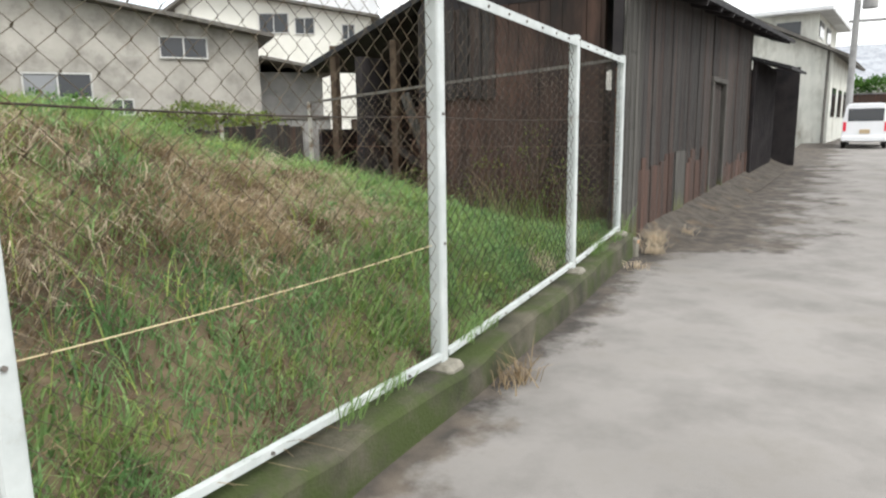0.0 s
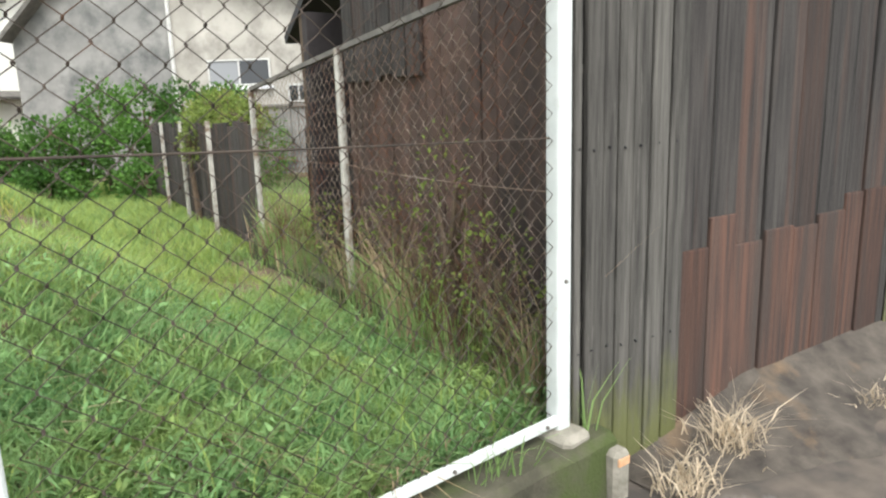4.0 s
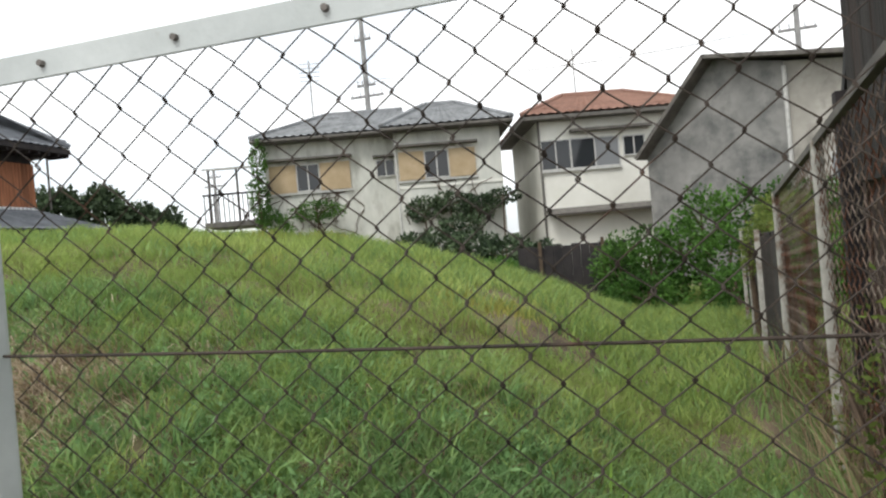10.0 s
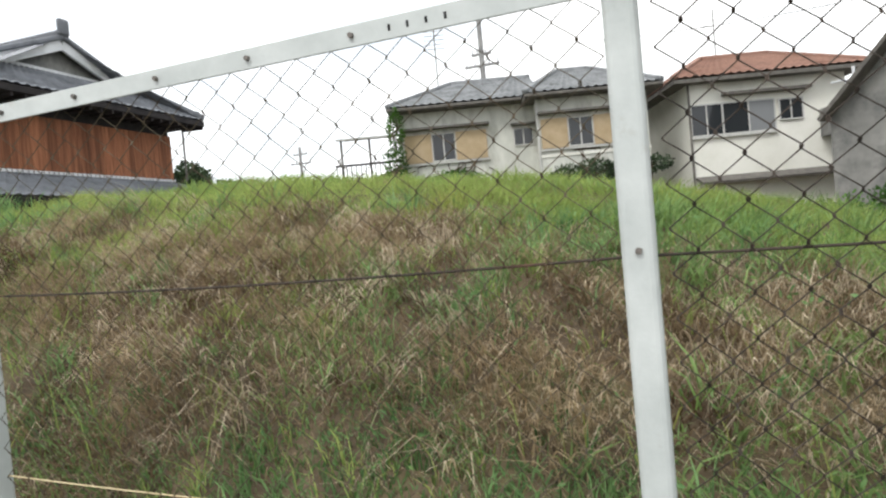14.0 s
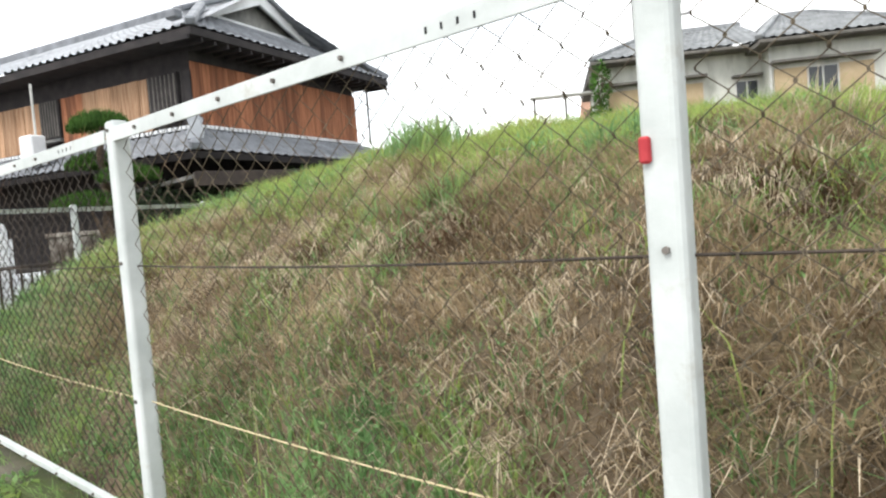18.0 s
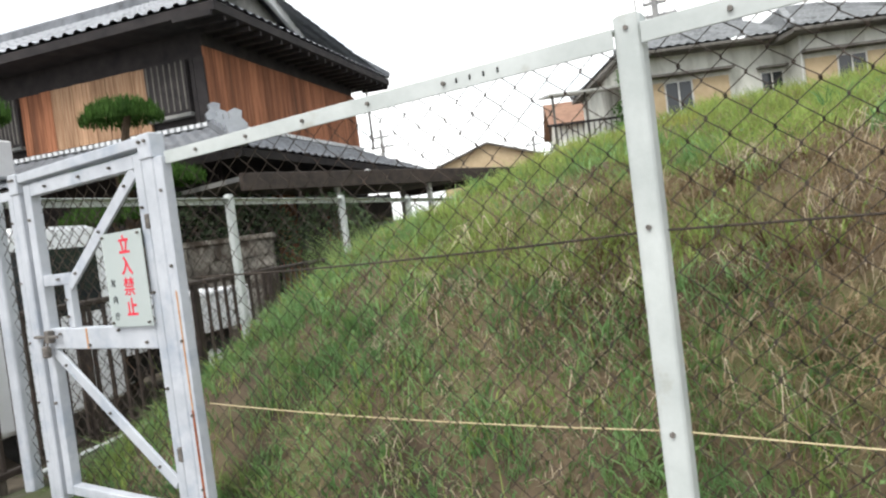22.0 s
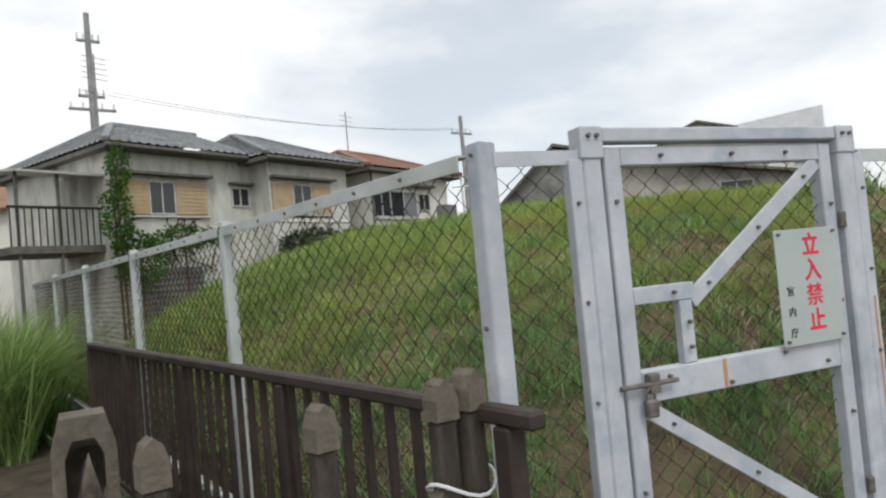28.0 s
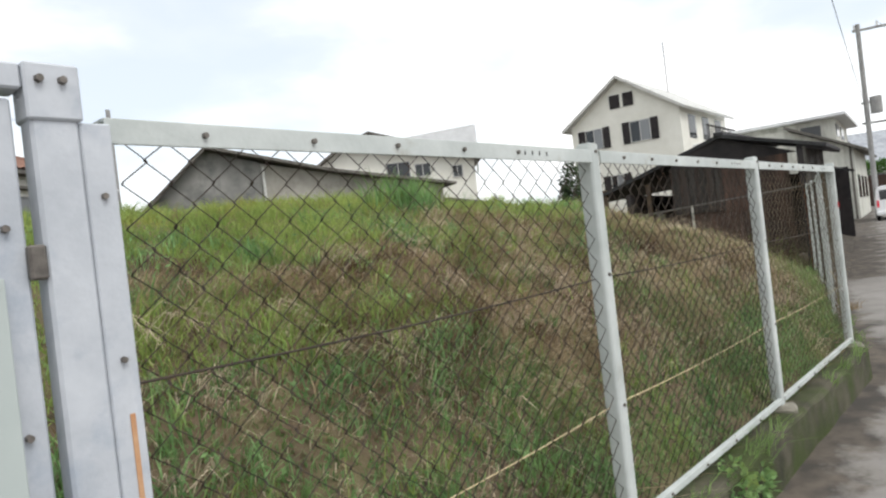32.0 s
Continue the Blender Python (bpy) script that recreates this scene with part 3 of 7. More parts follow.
def chain(name, p, q, za, zb, mat, parent, r=0.0023, hw=0.0478, hv=0.0445, s0=-0.04, ztop=None):
    """Woven diamond mesh between p and q; za, zb: bottom and top at p and at q; s0, ztop: where the weave starts."""
    p, q = np.array(p, float), np.array(q, float)
    L = np.linalg.norm(q - p)
    e = (q - p) / L
    nrm = np.array([-e[1], e[0]])
    nw = int(L / hw) + 2
    hgt = max(za[1] - za[0], zb[1] - zb[0])
    nk = int(hgt / hv) + 1
    verts, faces = [], []
    k = np.arange(nk)
    ring = np.array([(1, 0), (0, 1), (-1, 0), (0, -1)], float) * r
    base = 0
    rng = np.random.RandomState(7)
    for i in range(nw):
        odd = (k + i) % 2
        s = s0 + i * hw + hw * odd + np.where(odd, 0.0014, -0.0014) + rng.uniform(-0.0015, 0.0015, nk)
        if s.min() < -0.012 or s.max() > L + 0.012:
            continue
        s = np.clip(s, 0, L)
        f = s / L
        bot, top = za[0] + (zb[0] - za[0]) * f, za[1] + (zb[1] - za[1]) * f
        z = (top if ztop is None else ztop) - k * hv
        ok = z > bot - hv * 0.5
        s, z, odd = s[ok], z[ok], odd[ok]
        n = len(s)
        if n < 2:
            continue
        # each bend hooks round its neighbour: two points a node, the wire standing upright between them
        s, z, odd = np.repeat(s, 2), np.repeat(z, 2), np.repeat(odd, 2)
        z = z + np.tile([0.0025, -0.0025], n)
        n *= 2
        off = np.where(odd, 0.003, -0.003) * (1 if i % 2 else -1) * np.tile([1, -1], n // 2) + 0.012 * np.sin(s * 2.1 + z * 1.7)
        c = np.stack([p[0] + e[0] * s + nrm[0] * off, p[1] + e[1] * s + nrm[1] * off, z], 1)
        ax = np.array([e[0], e[1], 0])
        nx = np.array([nrm[0], nrm[1], 0])
        v = c[:, None, :] + ring[None, :, 0:1] * ax[None, None] + ring[None, :, 1:2] * nx[None, None]
        verts.append(v.reshape(-1, 3))
        a = np.arange(n - 1)[:, None] * 4 + np.arange(4)[None]
        b = np.arange(n - 1)[:, None] * 4 + (np.arange(4)[None] + 1) % 4
        faces.append(np.stack([a, b, b + 4, a + 4], 2).reshape(-1, 4) + base)
        base += n * 4
    ob = arrays(name, np.concatenate(verts), np.concatenate(faces), mat, parent)
    ob["kind"] = "stuff"
    return ob


def tube(pts, r, n=5):
    """One bent tube through the points."""
    bm = bmesh.new()
    rings = []
    for i, p in enumerate(pts):
        a, b = Vector(pts[max(i - 1, 0)]), Vector(pts[min(i + 1, len(pts) - 1)])
        m = (b - a).to_track_quat("Z", "Y").to_matrix()
        rings.append([bm.verts.new(Vector(p) + m @ Vector((r * math.cos(6.2832 * k / n), r * math.sin(6.2832 * k / n), 0))) for k in range(n)])
    for u, v in zip(rings, rings[1:]):
        for k in range(n):
            bm.faces.new((u[k], u[(k + 1) % n], v[(k + 1) % n], v[k]))
    bm.faces.new(rings[0][::-1])
    bm.faces.new(rings[-1])
    return bm


def strand(name, pts, r, mat, parent, n=5):
    return part(name, tube(pts, r, n), mat, parent)


def sag(p, q, za, zb, drop, n=8, dy=0.0):
    return [(p[0] + (q[0] - p[0]) * t, p[1] + (q[1] - p[1]) * t + dy, za + (zb - za) * t - drop * 4 * t * (1 - t)) for t in [i / n for i in range(n + 1)]]


def bolt(parent, x, y, z, ang, r=0.009):
    bm = bmesh.new()
    m = pose(x, y, z, 0, 0, ang)
    bmesh.ops.create_cone(bm, cap_ends=True, segments=6, radius1=r, radius2=r * 0.85, depth=0.012, matrix=m @ pose(0, 0, 0, 90, 0, 0))
    return part("bolt", bm, M_BOLT, parent)


def fence_post(parent, x, y, z0, z1, ang, mat=None, w=0.068, bolts=True):
    bm = bmesh.new()
    g = bmesh.ops.create_cube(bm, size=1.0)
    for v in g["verts"]:
        v.co = Vector((v.co.x * w, v.co.y * w, (v.co.z + 0.5) * (z1 - z0)))
    bmesh.ops.bevel(bm, geom=[e for e in bm.edges if abs(e.verts[0].co.z - e.verts[1].co.z) > 0.5], offset=w * 0.22, segments=3, affect="EDGES", profile=0.5)
    box(bm, -w / 2 + 0.006, w / 2 - 0.006, -w / 2 + 0.006, w / 2 - 0.006, z1 - z0 - 0.001, z1 - z0 + 0.006, bevel=0.004)
    bmesh.ops.transform(bm, matrix=pose(x, y, z0, 0, 0, ang), verts=bm.verts[:])
    ob = part("post", bm, mat or M_WHITE, parent)
    if bolts:
        c, s = math.cos(radians(ang)), math.sin(radians(ang))
        fx, fy = x + s * w * 0.52, y - c * w * 0.52
        for f in ((1 / 3, 2 / 3) if x < -0.5 else (1 / 3,)):
            bolt(ob, fx, fy, z0 + (z1 - z0) * f, ang, 0.008)
        bolt(ob, fx, fy, z1 - 0.03, ang, 0.007)
    return ob


def rail(parent, p, q, z0, z1, h=0.05, name="top_rail", holes=(), flange=0.05, slots=()):
    """An angle-iron rail with its upright leg toward the road."""
    bm = bmesh.new()
    a, b = Vector((p[0], p[1], z0)), Vector((q[0], q[1], z1))
    e = (b - a).normalized()
    n = Vector((-e.y, e.x, 0)).normalized()
    off = -n * 0.034
    bar(bm, a + off, b + off, 0.006, h, bevel=0.0015)
    edge = Vector((0, 0, h / 2 - 0.003)) + n * (flange / 2 + 0.002)
    bar(bm, a + off + edge, b + off + edge, flange, 0.006)
    ob = part(name, bm, M_WHITE, parent)
    ang = math.degrees(math.atan2(e.y, e.x))
    L = (b - a).length
    for d in holes:
        if d < L - 0.06:
            c = a + e * d + off - n * 0.006
            bolt(ob, c.x, c.y, c.z, ang, 0.0075)
    for d in slots:
        c = a + e * (L - d) + off - n * 0.0036
        bm = boxes((-0.003, 0.003, -0.0008, 0.0008, -0.007, 0.007), m=pose(c.x, c.y, c.z, 0, 0, ang))
        part("slot", bm, M_BLACK, ob)
    return ob


def build_main_fence():
    f = thing("chain_link_fence", "white steel fence with rusty chain-link mesh along the lane", "fence")
    for i, (x, y, z0, z1) in enumerate(POSTS[:7]):
        ang = 0 if i < 4 else (-7 if i == 4 else -14.5)
        fence_post(f, x, y, z0, z1 + 0.02, ang)
    wires = []
    for i in range(7):
        a, b = POSTS[i], POSTS[i + 1]
        d = Vector((b[0] - a[0], b[1] - a[1], 0)).normalized() * 0.034
        p, q = (a[0] + d.x, a[1] + d.y), (b[0] - d.x, b[1] - d.y)
        if i == 6:
            q = (b[0] + 0.0, b[1])
        rail(f, q, p, b[3] - 0.03, a[3] - 0.03, holes=[0.2 + 0.28 * k for k in range(5 if i > 1 else 8)], slots=[0.32 + 0.044 * k for k in range(4)] if i > 1 else ())
        rail(f, q, p, b[2] + 0.05, a[2] + 0.05, h=0.03, name="bottom_rail", holes=[0.3 + 0.42 * k for k in range(5)], flange=0.022)
        chain("mesh_panel", p, q, (a[2] + 0.04, a[3] - 0.035), (b[2] + 0.04, b[3] - 0.035), M_WIREB if 2 <= i < 5 else M_WIRE, f,
              **({0: dict(s0=-0.0344, ztop=1.7725), 1: {}}.get(i, dict(r=0.0018 if i < 5 else 0.0022))))
        ha, hb = (a[3] - a[2]) / 3, (b[3] - b[2]) / 3
        wa = 1.2 if i == 0 else a[2] + 2 * ha
        strand("tension_wire", sag(p, q, wa, 1.237 if i == 0 else b[2] + 2 * hb, 0.004 if i == 0 else 0.012, dy=0.01), 0.0032, M_WIRE, f)
        if i >= 2:
            strand("straw_rope", sag(p, q, a[2] + ha, b[2] + hb, 0.015, dy=0.012), 0.0024, M_ROPE, f)
    bm = boxes((-7.8275, -7.808, -0.002, 0.012, 1.385, 1.43), bevel=0.004)
    part("red_tag", bm, M_REDTAG, f, "small red sticker on a fence post")


build_main_fence()
DG = math.degrees(math.atan2(1.818 - 1.508, -14.867 + 13.73)) - 180


def build_gate():
    """Gate in its own frame: x runs from the latch side to the hinge side, y away from the lane."""
    TOP, B0 = 1.834, 0.18
    g = thing("gate", "grey-white steel gate with diagonal braces and a padlocked bolt", "gate", pose(-14.853, 1.868, 0, 0, 0, DG))
    # posts
    for x0, x1, bl in ((-0.005, 0.062, 0), (1.1, 1.178, 1)):
        bm = boxes((x0, x1, -0.045, 0.012, B0, TOP - 0.055), bevel=0.006)
        po = part("gate_post", bm, M_GATE, g)
        part("angle_plate", boxes((x0 - 0.05, x0 - 0.001, -0.043, 0.0, B0, TOP - 0.1), bevel=0.003) if not bl else boxes((x1 + 0.001, x1 + 0.055, -0.043, 0.0, B0, TOP - 0.1), bevel=0.003), M_GATE, po)
        for k in range(5):
            bolt(po, (x0 - 0.03) if not bl else x1 + 0.03, -0.046, 0.4 + 0.3 * k, 0, 0.007)
    st = part("rust_streak", boxes((1.205, 1.219, -0.0455, -0.0432, 0.2, 0.72), bevel=0.001), M_RUST, g, "red rust streak down the post")
    part("rust_streak", boxes((1.207, 1.217, -0.0452, -0.0432, 0.721, 1.2), bevel=0.001), M_STAIN, g, "pale rust stain down the post")
    part("cap_plate", boxes((-0.012, 0.07, -0.052, 0.016, TOP - 0.1, TOP), bevel=0.004), M_GATE, g)
    part("cap_plate", boxes((1.095, 1.185, -0.052, 0.016, TOP - 0.1, TOP), bevel=0.004), M_GATE, g)
    tb = part("top_beam", boxes((0.071, 1.094, -0.045, 0.02, TOP - 0.048, TOP - 0.003), bevel=0.004), M_GATE, g)
    for x in (0.015, 0.045, 1.118, 1.155):
        bolt(tb, x, -0.057, TOP - 0.03, 0, 0.008)
    # leaf
    L0, L1, T, Bm = 0.083, 1.078, TOP - 0.062, 0.24
    leaf = part("leaf_stile", boxes((L0, L0 + 0.062, -0.03, 0.02, Bm, T), bevel=0.004), M_GATE, g)
    part("leaf_stile", boxes((L1 - 0.058, L1, -0.03, 0.02, Bm, T), bevel=0.004), M_GATE, g)
    part("leaf_top_rail", boxes((L0 + 0.063, L1 - 0.059, -0.028, 0.018, T - 0.06, T), bevel=0.004), M_GATE, g)
    part("leaf_bottom_rail", boxes((L0 + 0.063, L1 - 0.059, -0.028, 0.018, Bm, Bm + 0.05), bevel=0.004), M_GATE, g)
    mid = part("middle_rail", boxes((L0 + 0.063, L1 - 0.059, -0.03, 0.016, 0.966, 1.066), bevel=0.004), M_GATE, g)
    part("rust_streak", boxes((0.472, 0.487, -0.0322, -0.0302, 0.968, 1.064), bevel=0.0008), M_STAIN, g, "rust streak on the middle rail")
    part("box_bar", boxes((L0 + 0.063, 0.39, -0.026, 0.012, 1.272, 1.326), bevel=0.003), M_GATE, g)
    part("box_post", boxes((0.325, 0.376, -0.024, 0.01, 1.067, 1.271), bevel=0.003), M_GATE, g)
    for a, b in (((0.375, 1.265), (L1 - 0.07, T - 0.065)), ((L0 + 0.065, 0.955), (L1 - 0.07, 0.39))):
        bm = bmesh.new()
        bar(bm, (a[0], -0.018, a[1]), (b[0], -0.018, b[1]), 0.014, 0.055, bevel=0.002)
        br = part("diagonal_brace", bm, M_GATE, g)
        for k in (0.12, 0.5, 0.88):
            bolt(br, a[0] + (b[0] - a[0]) * k, -0.03, a[1] + (b[1] - a[1]) * k, 0, 0.007)
    for x, z in ((L0 + 0.03, 1.6), (L0 + 0.03, 0.7), (L1 - 0.03, 1.55), (L1 - 0.03, 1.2), (L1 - 0.03, 0.8), (0.3, T - 0.03), (0.6, T - 0.03), (0.85, T - 0.03), (0.25, 1.04), (0.5, 0.985), (0.75, 1.05), (0.95, 0.995), (0.3, 1.3), (0.35, 1.2), (0.35, 1.12)):
        bolt(leaf, x, -0.036, z, 0, 0.0075)
    bm = bmesh.new()
    rod(bm, (0.045, -0.055, 1.03), (0.26, -0.055, 1.03), 0.008)
    la = part("slide_bolt", bm, M_BOLT, g, "grey steel slide bolt")
    part("bolt_keeper", boxes((0.15, 0.19, -0.062, -0.032, 1.0, 1.06), bevel=0.003), M_BOLT, la)
    pl = part("padlock", boxes((0.125, 0.17, -0.072, -0.045, 0.93, 0.985), bevel=0.006), M_BOLT, g, "weathered steel padlock")
    bm = bmesh.new()
    for k in range(8):
        a0, a1 = math.pi * k / 8, math.pi * (k + 1) / 8
        rod(bm, (0.1475 + 0.017 * math.cos(a0), -0.058, 0.985 + 0.035 * math.sin(a0)), (0.1475 + 0.017 * math.cos(a1), -0.058, 0.985 + 0.035 * math.sin(a1)), 0.004, n=6)
    part("shackle", bm, M_BOLT, pl)
    part("hinge", boxes((1.074, 1.102, -0.05, -0.03, 1.46, 1.52), bevel=0.004), M_BOLT, g)
    part("hinge", boxes((1.074, 1.102, -0.05, -0.03, 0.5, 0.56), bevel=0.004), M_BOLT, g)
    chain("leaf_mesh", (L0 + 0.03, 0.012), (L1 - 0.03, 0.012), (Bm + 0.02, T - 0.03), (Bm + 0.02, T - 0.03), M_WIRE, g)
    # narrow fixed panel beside the gate
    rl = boxes((-0.30, -0.006, -0.032, -0.026, TOP - 0.115, TOP - 0.07), bevel=0.001)
    part("side_rail", rl, M_GATE, g)
    chain("side_mesh", (-0.30, 0.0), (-0.01, 0.0), (0.24, TOP - 0.08), (0.24, TOP - 0.08), M_WIRE, g)
    part("sill", boxes((-0.35, 1.25, -0.12, 0.1, -0.3, 0.175), bevel=0.01), M_KERB, g, "mossy concrete threshold")
    return g


build_gate()


def lettering(name, text, size, m, mat, parent, thick=0.0):
    cu = bpy.data.curves.new(name, "FONT")
    cu.body = text
    cu.size = size
    cu.align_x, cu.align_y = "CENTER", "CENTER"
    cu.extrude = 0.0006
    cu.offset = thick
    tmp = bpy.data.objects.new("tmp", cu)
    scene.collection.objects.link(tmp)
    bpy.context.view_layer.update()
    me = bpy.data.meshes.new_from_object(tmp.evaluated_get(bpy.context.evaluated_depsgraph_get()))
    bpy.data.objects.remove(tmp)
    me.materials.clear()
    me.materials.append(mat)
    ob = new(name, me)
    ob.parent = parent
    ob.matrix_basis = m
    return ob


def build_sign():
    s = thing("warning_sign", "pale sign board with red no-entry lettering bolted to the gate", "sign", pose(-14.853, 1.868, 0, 0, 0, DG))
    x0, x1, z0, z1, y = 0.735, 1.035, 1.065, 1.468, -0.048
    part("board", boxes((x0, x1, y, y + 0.004, z0, z1), bevel=0.0015), M_SIGN, s)
    for i, ch in enumerate("立入禁止"):
        lettering("red_letter", ch, 0.082, pose(x0 + 0.168, y - 0.001, z1 - 0.062 - 0.088 * i, 90, 0, 0), M_RED, s, 0.0008 if ch == "禁" else 0.002)
    for i, ch in enumerate("宮内庁"):
        lettering("black_letter", ch, 0.036, pose(x0 + 0.052, y - 0.001, z1 - 0.215 - 0.072 * i, 90, 0, 0), M_INK, s, 0.0004)
    for x, z in ((x0 + 0.018, z1 - 0.015), (x1 - 0.018, z1 - 0.015), (x0 + 0.018, z0 + 0.018), (x1 - 0.018, z0 + 0.018)):
        bolt(s, x, y - 0.005, z, 0, 0.006)


build_sign()


def build_side_fence():
    f = thing("side_fence", "white steel chain-link fence turning back along the yard", "fence")
    ys = [1.955, 4.02, 6.05, 8.1, 10.2, 12.3]
    for i, y in enumerate(ys):
        z0, z1 = 0.2 + 0.02 * i, 1.77 + 0.005 * i
        fence_post(f, (-15.165 if i == 0 else -15.19) - 0.006 * i, y, z0, z1 + 0.02, -90, M_GATE if i == 0 else None, w=0.07 if i == 0 else 0.062)
    for i, (a, b) in enumerate(zip(ys, ys[1:])):
        za, zb = 0.2 + 0.02 * i, 0.22 + 0.02 * i
        ta, tb = 1.77 + 0.005 * i, 1.775 + 0.005 * i
        x = -15.19 - 0.006 * i
        rail(f, (x, b - 0.034), (x, a + 0.034), tb - 0.03, ta - 0.03, holes=[0.2 + 0.3 * k for k in range(7)])
        rail(f, (x, b - 0.034), (x, a + 0.034), zb + 0.05, za + 0.05, h=0.038, name="bottom_rail")
        chain("mesh_panel", (x, a + 0.034), (x, b - 0.034), (za + 0.04, ta - 0.035), (zb + 0.04, tb - 0.035), M_WIRE, f)
    part("footing", boxes((-15.28, -15.1, 1.98, 12.4, -0.3, 0.2), bevel=0.01), M_KERB, f, "low concrete footing wall")


build_side_fence()


def build_inner_fence():
    """Older fence running back from the lane along the shed."""
    f = thing("inner_fence", "old chain-link fence with a green rail beside the shed", "fence")
    pts = [(0.1, 0.06), (0.344, 2.128), (0.564, 4.116)]
    tops, foots = (1.80, 1.67, 1.53), (0.2, 0.3, 0.4)
    for i, (x, y) in enumerate(pts):
        if i:
            fence_post(f, x, y, foots[i] - 0.2, tops[i] + 0.02, -96, M_OLDPOST, w=0.045, bolts=False)
    for i, (p, q) in enumerate(zip(pts, pts[1:])):
        bm = bmesh.new()
        bar(bm, (*p, tops[i] + 0.01), (*q, tops[i + 1] + 0.01), 0.03, 0.03)
        part("green_rail", bm, M_DARKFRAME, f, "faded green top rail")
        chain("mesh_panel", p, q, (foots[i], tops[i]), (foots[i + 1], tops[i + 1]), M_WIREG, f)
        for h in (0.45, 1.0):
            strand("tension_wire", sag(p, q, h, h, 0.02), 0.0028, M_WIREG, f)
    for k in range(3):
        q = [(0.046 + 0.008 * math.cos(z * 62 + 2.1 * k), 0.05 + 0.008 * math.sin(z * 62 + 2.1 * k), z) for z in [0.2 + 0.012 * i for i in range(130)]]
        part("twisted_edge", tube(q, 0.0019, 5), M_RUST, f, "rusty twisted edge of the mesh")
    part("footing", boxes((-0.07, 0.05, 0, 4.3, -0.2, 0.2), m=pose(0.12, 0.15, 0, 0, 0, -6.5), bevel=0.02), M_KERB, f, "rough concrete footing")


build_inner_fence()

# ---- shed beside the lane ----


def build_shed():
    s = thing("shed", "long weathered timber shed with a dark roof beside the lane", "shed", pose(0.1, 0.0, 0, 0, 0, -5))
    rng = random.Random(11)
    # roof: front eave, ridge, rear eave
    L, RISE = 13.0, 0.7
    fe, rg, re = (-0.4, 2.56), (1.5, 3.08), (4.75, 2.05)
    bm = bmesh.new()
    slab(bm, [(0.0, fe[0], fe[1]), (L, fe[0], fe[1] + RISE), (L, rg[0], rg[1] + RISE), (0.2, rg[0], rg[1])], 0.07)
    part("roof_front", bm, M_DARKROOF, s)
    bm = bmesh.new()
    slab(bm, [(0.65, re[0], re[1]), (L, re[0], re[1] + RISE), (L, rg[0], rg[1] + RISE + 0.002), (0.2, rg[0], rg[1] + 0.002)], 0.07)
    part("roof_rear", bm, M_DARKROOF, s)
    bm = bmesh.new()
    bar(bm, (0.18, 1.5, 3.08), (L, 1.5, 3.08 + RISE), 0.2, 0.1, bevel=0.02)
    part("ridge_cap", bm, M_DARKROOF, s)
    for i in range(14):
        x = 0.1 + i * 0.9
        bm = bmesh.new()
        bar(bm, (x, -0.38, 2.46 + x * 0.054), (x, 0.05, 2.58 + x * 0.054), 0.05, 0.07)
        part("rafter", bm, M_DARKWOOD, s)
    # solid walls behind the boards
    part("front_wall", prism(bmesh.new(), [(0.1, -0.3), (4.45, -0.3), (4.45, 2.0), (5.75, 2.0), (5.75, -0.3), (8.4, -0.3), (8.4, 3.05), (0.1, 2.62)], 0.03, 0.12), M_DARKWOOD, s)
    part("side_wall", boxes((0.32, 0.4, 0.3, 2.57, -0.2, 2.5)), M_BROWNWALL, s)
    part("back_wall", boxes((0.4, L, 3.5, 3.6, -0.2, 2.1)), M_DARKWOOD, s)
    part("far_wall", boxes((L - 0.1, L, -0.56, 3.5, -0.3, 2.6)), M_DARKWOOD, s)
    part("gable", prism(bmesh.new(), [(0.12, 2.5), (2.57, 2.5), (2.4, 2.76), (1.5, 3.0)], -0.37, -0.30), M_DARKWOOD, s).matrix_basis = pose(0, 0, 0, 0, 0, 90)
    for k in range(6):
        part("upper_board", boxes((0.27, 0.294, 1.53 + 0.17 * k, 1.685 + 0.17 * k, 1.5 + rng.uniform(-0.03, 0.03), 2.5), bevel=0.005), M_BOARD, s)
    # corrugations of the side wall
    y = 0.34
    while y < 2.5:
        w = rng.uniform(0.12, 0.3)
        part("side_board", boxes((0.306 + rng.uniform(-0.006, 0.006), 0.319, y, min(y + w - 0.006, 2.56), 0.1 + rng.uniform(-0.05, 0.1), 2.5), bevel=0.004), M_BROWNWALL, s)
        y += w
    # grey upright boards by the fence post, a hand proud of the wall
    for z in (0.5, 1.41):
        part("batten", boxes((-0.03, 0.02, -0.006, -0.001, z, z + 0.03)), M_BOARDG, s)
    part("corner_stud", boxes((-0.045, 0.5, 0.0, 0.1, -0.1, 2.5)), M_DARKWOOD, s)
    x = -0.05
    for i, (w, gap) in enumerate(((0.059, 0.026), (0.08, 0.004), (0.073, 0.006), (0.078, 0.004), (0.086, 0.003), (0.104, 0.011), (0.096, 0.004))):
        part("grey_board", boxes((x, x + w - gap, -0.036 + rng.uniform(0.0, 0.008), -0.007, -0.12 + rng.uniform(0, 0.04), 2.55), bevel=0.003), M_BOARDG, s)
        for z in (0.42, 1.16, 1.9):
            part("nail", rod(bmesh.new(), (x + w * 0.35, -0.039, z + rng.uniform(-0.012, 0.012)), (x + w * 0.35, -0.02, z), 0.004, n=6), M_BLACK, s)
        x += w
    # facade planks: dark above, rusty red below
    x = 0.53
    i = 0
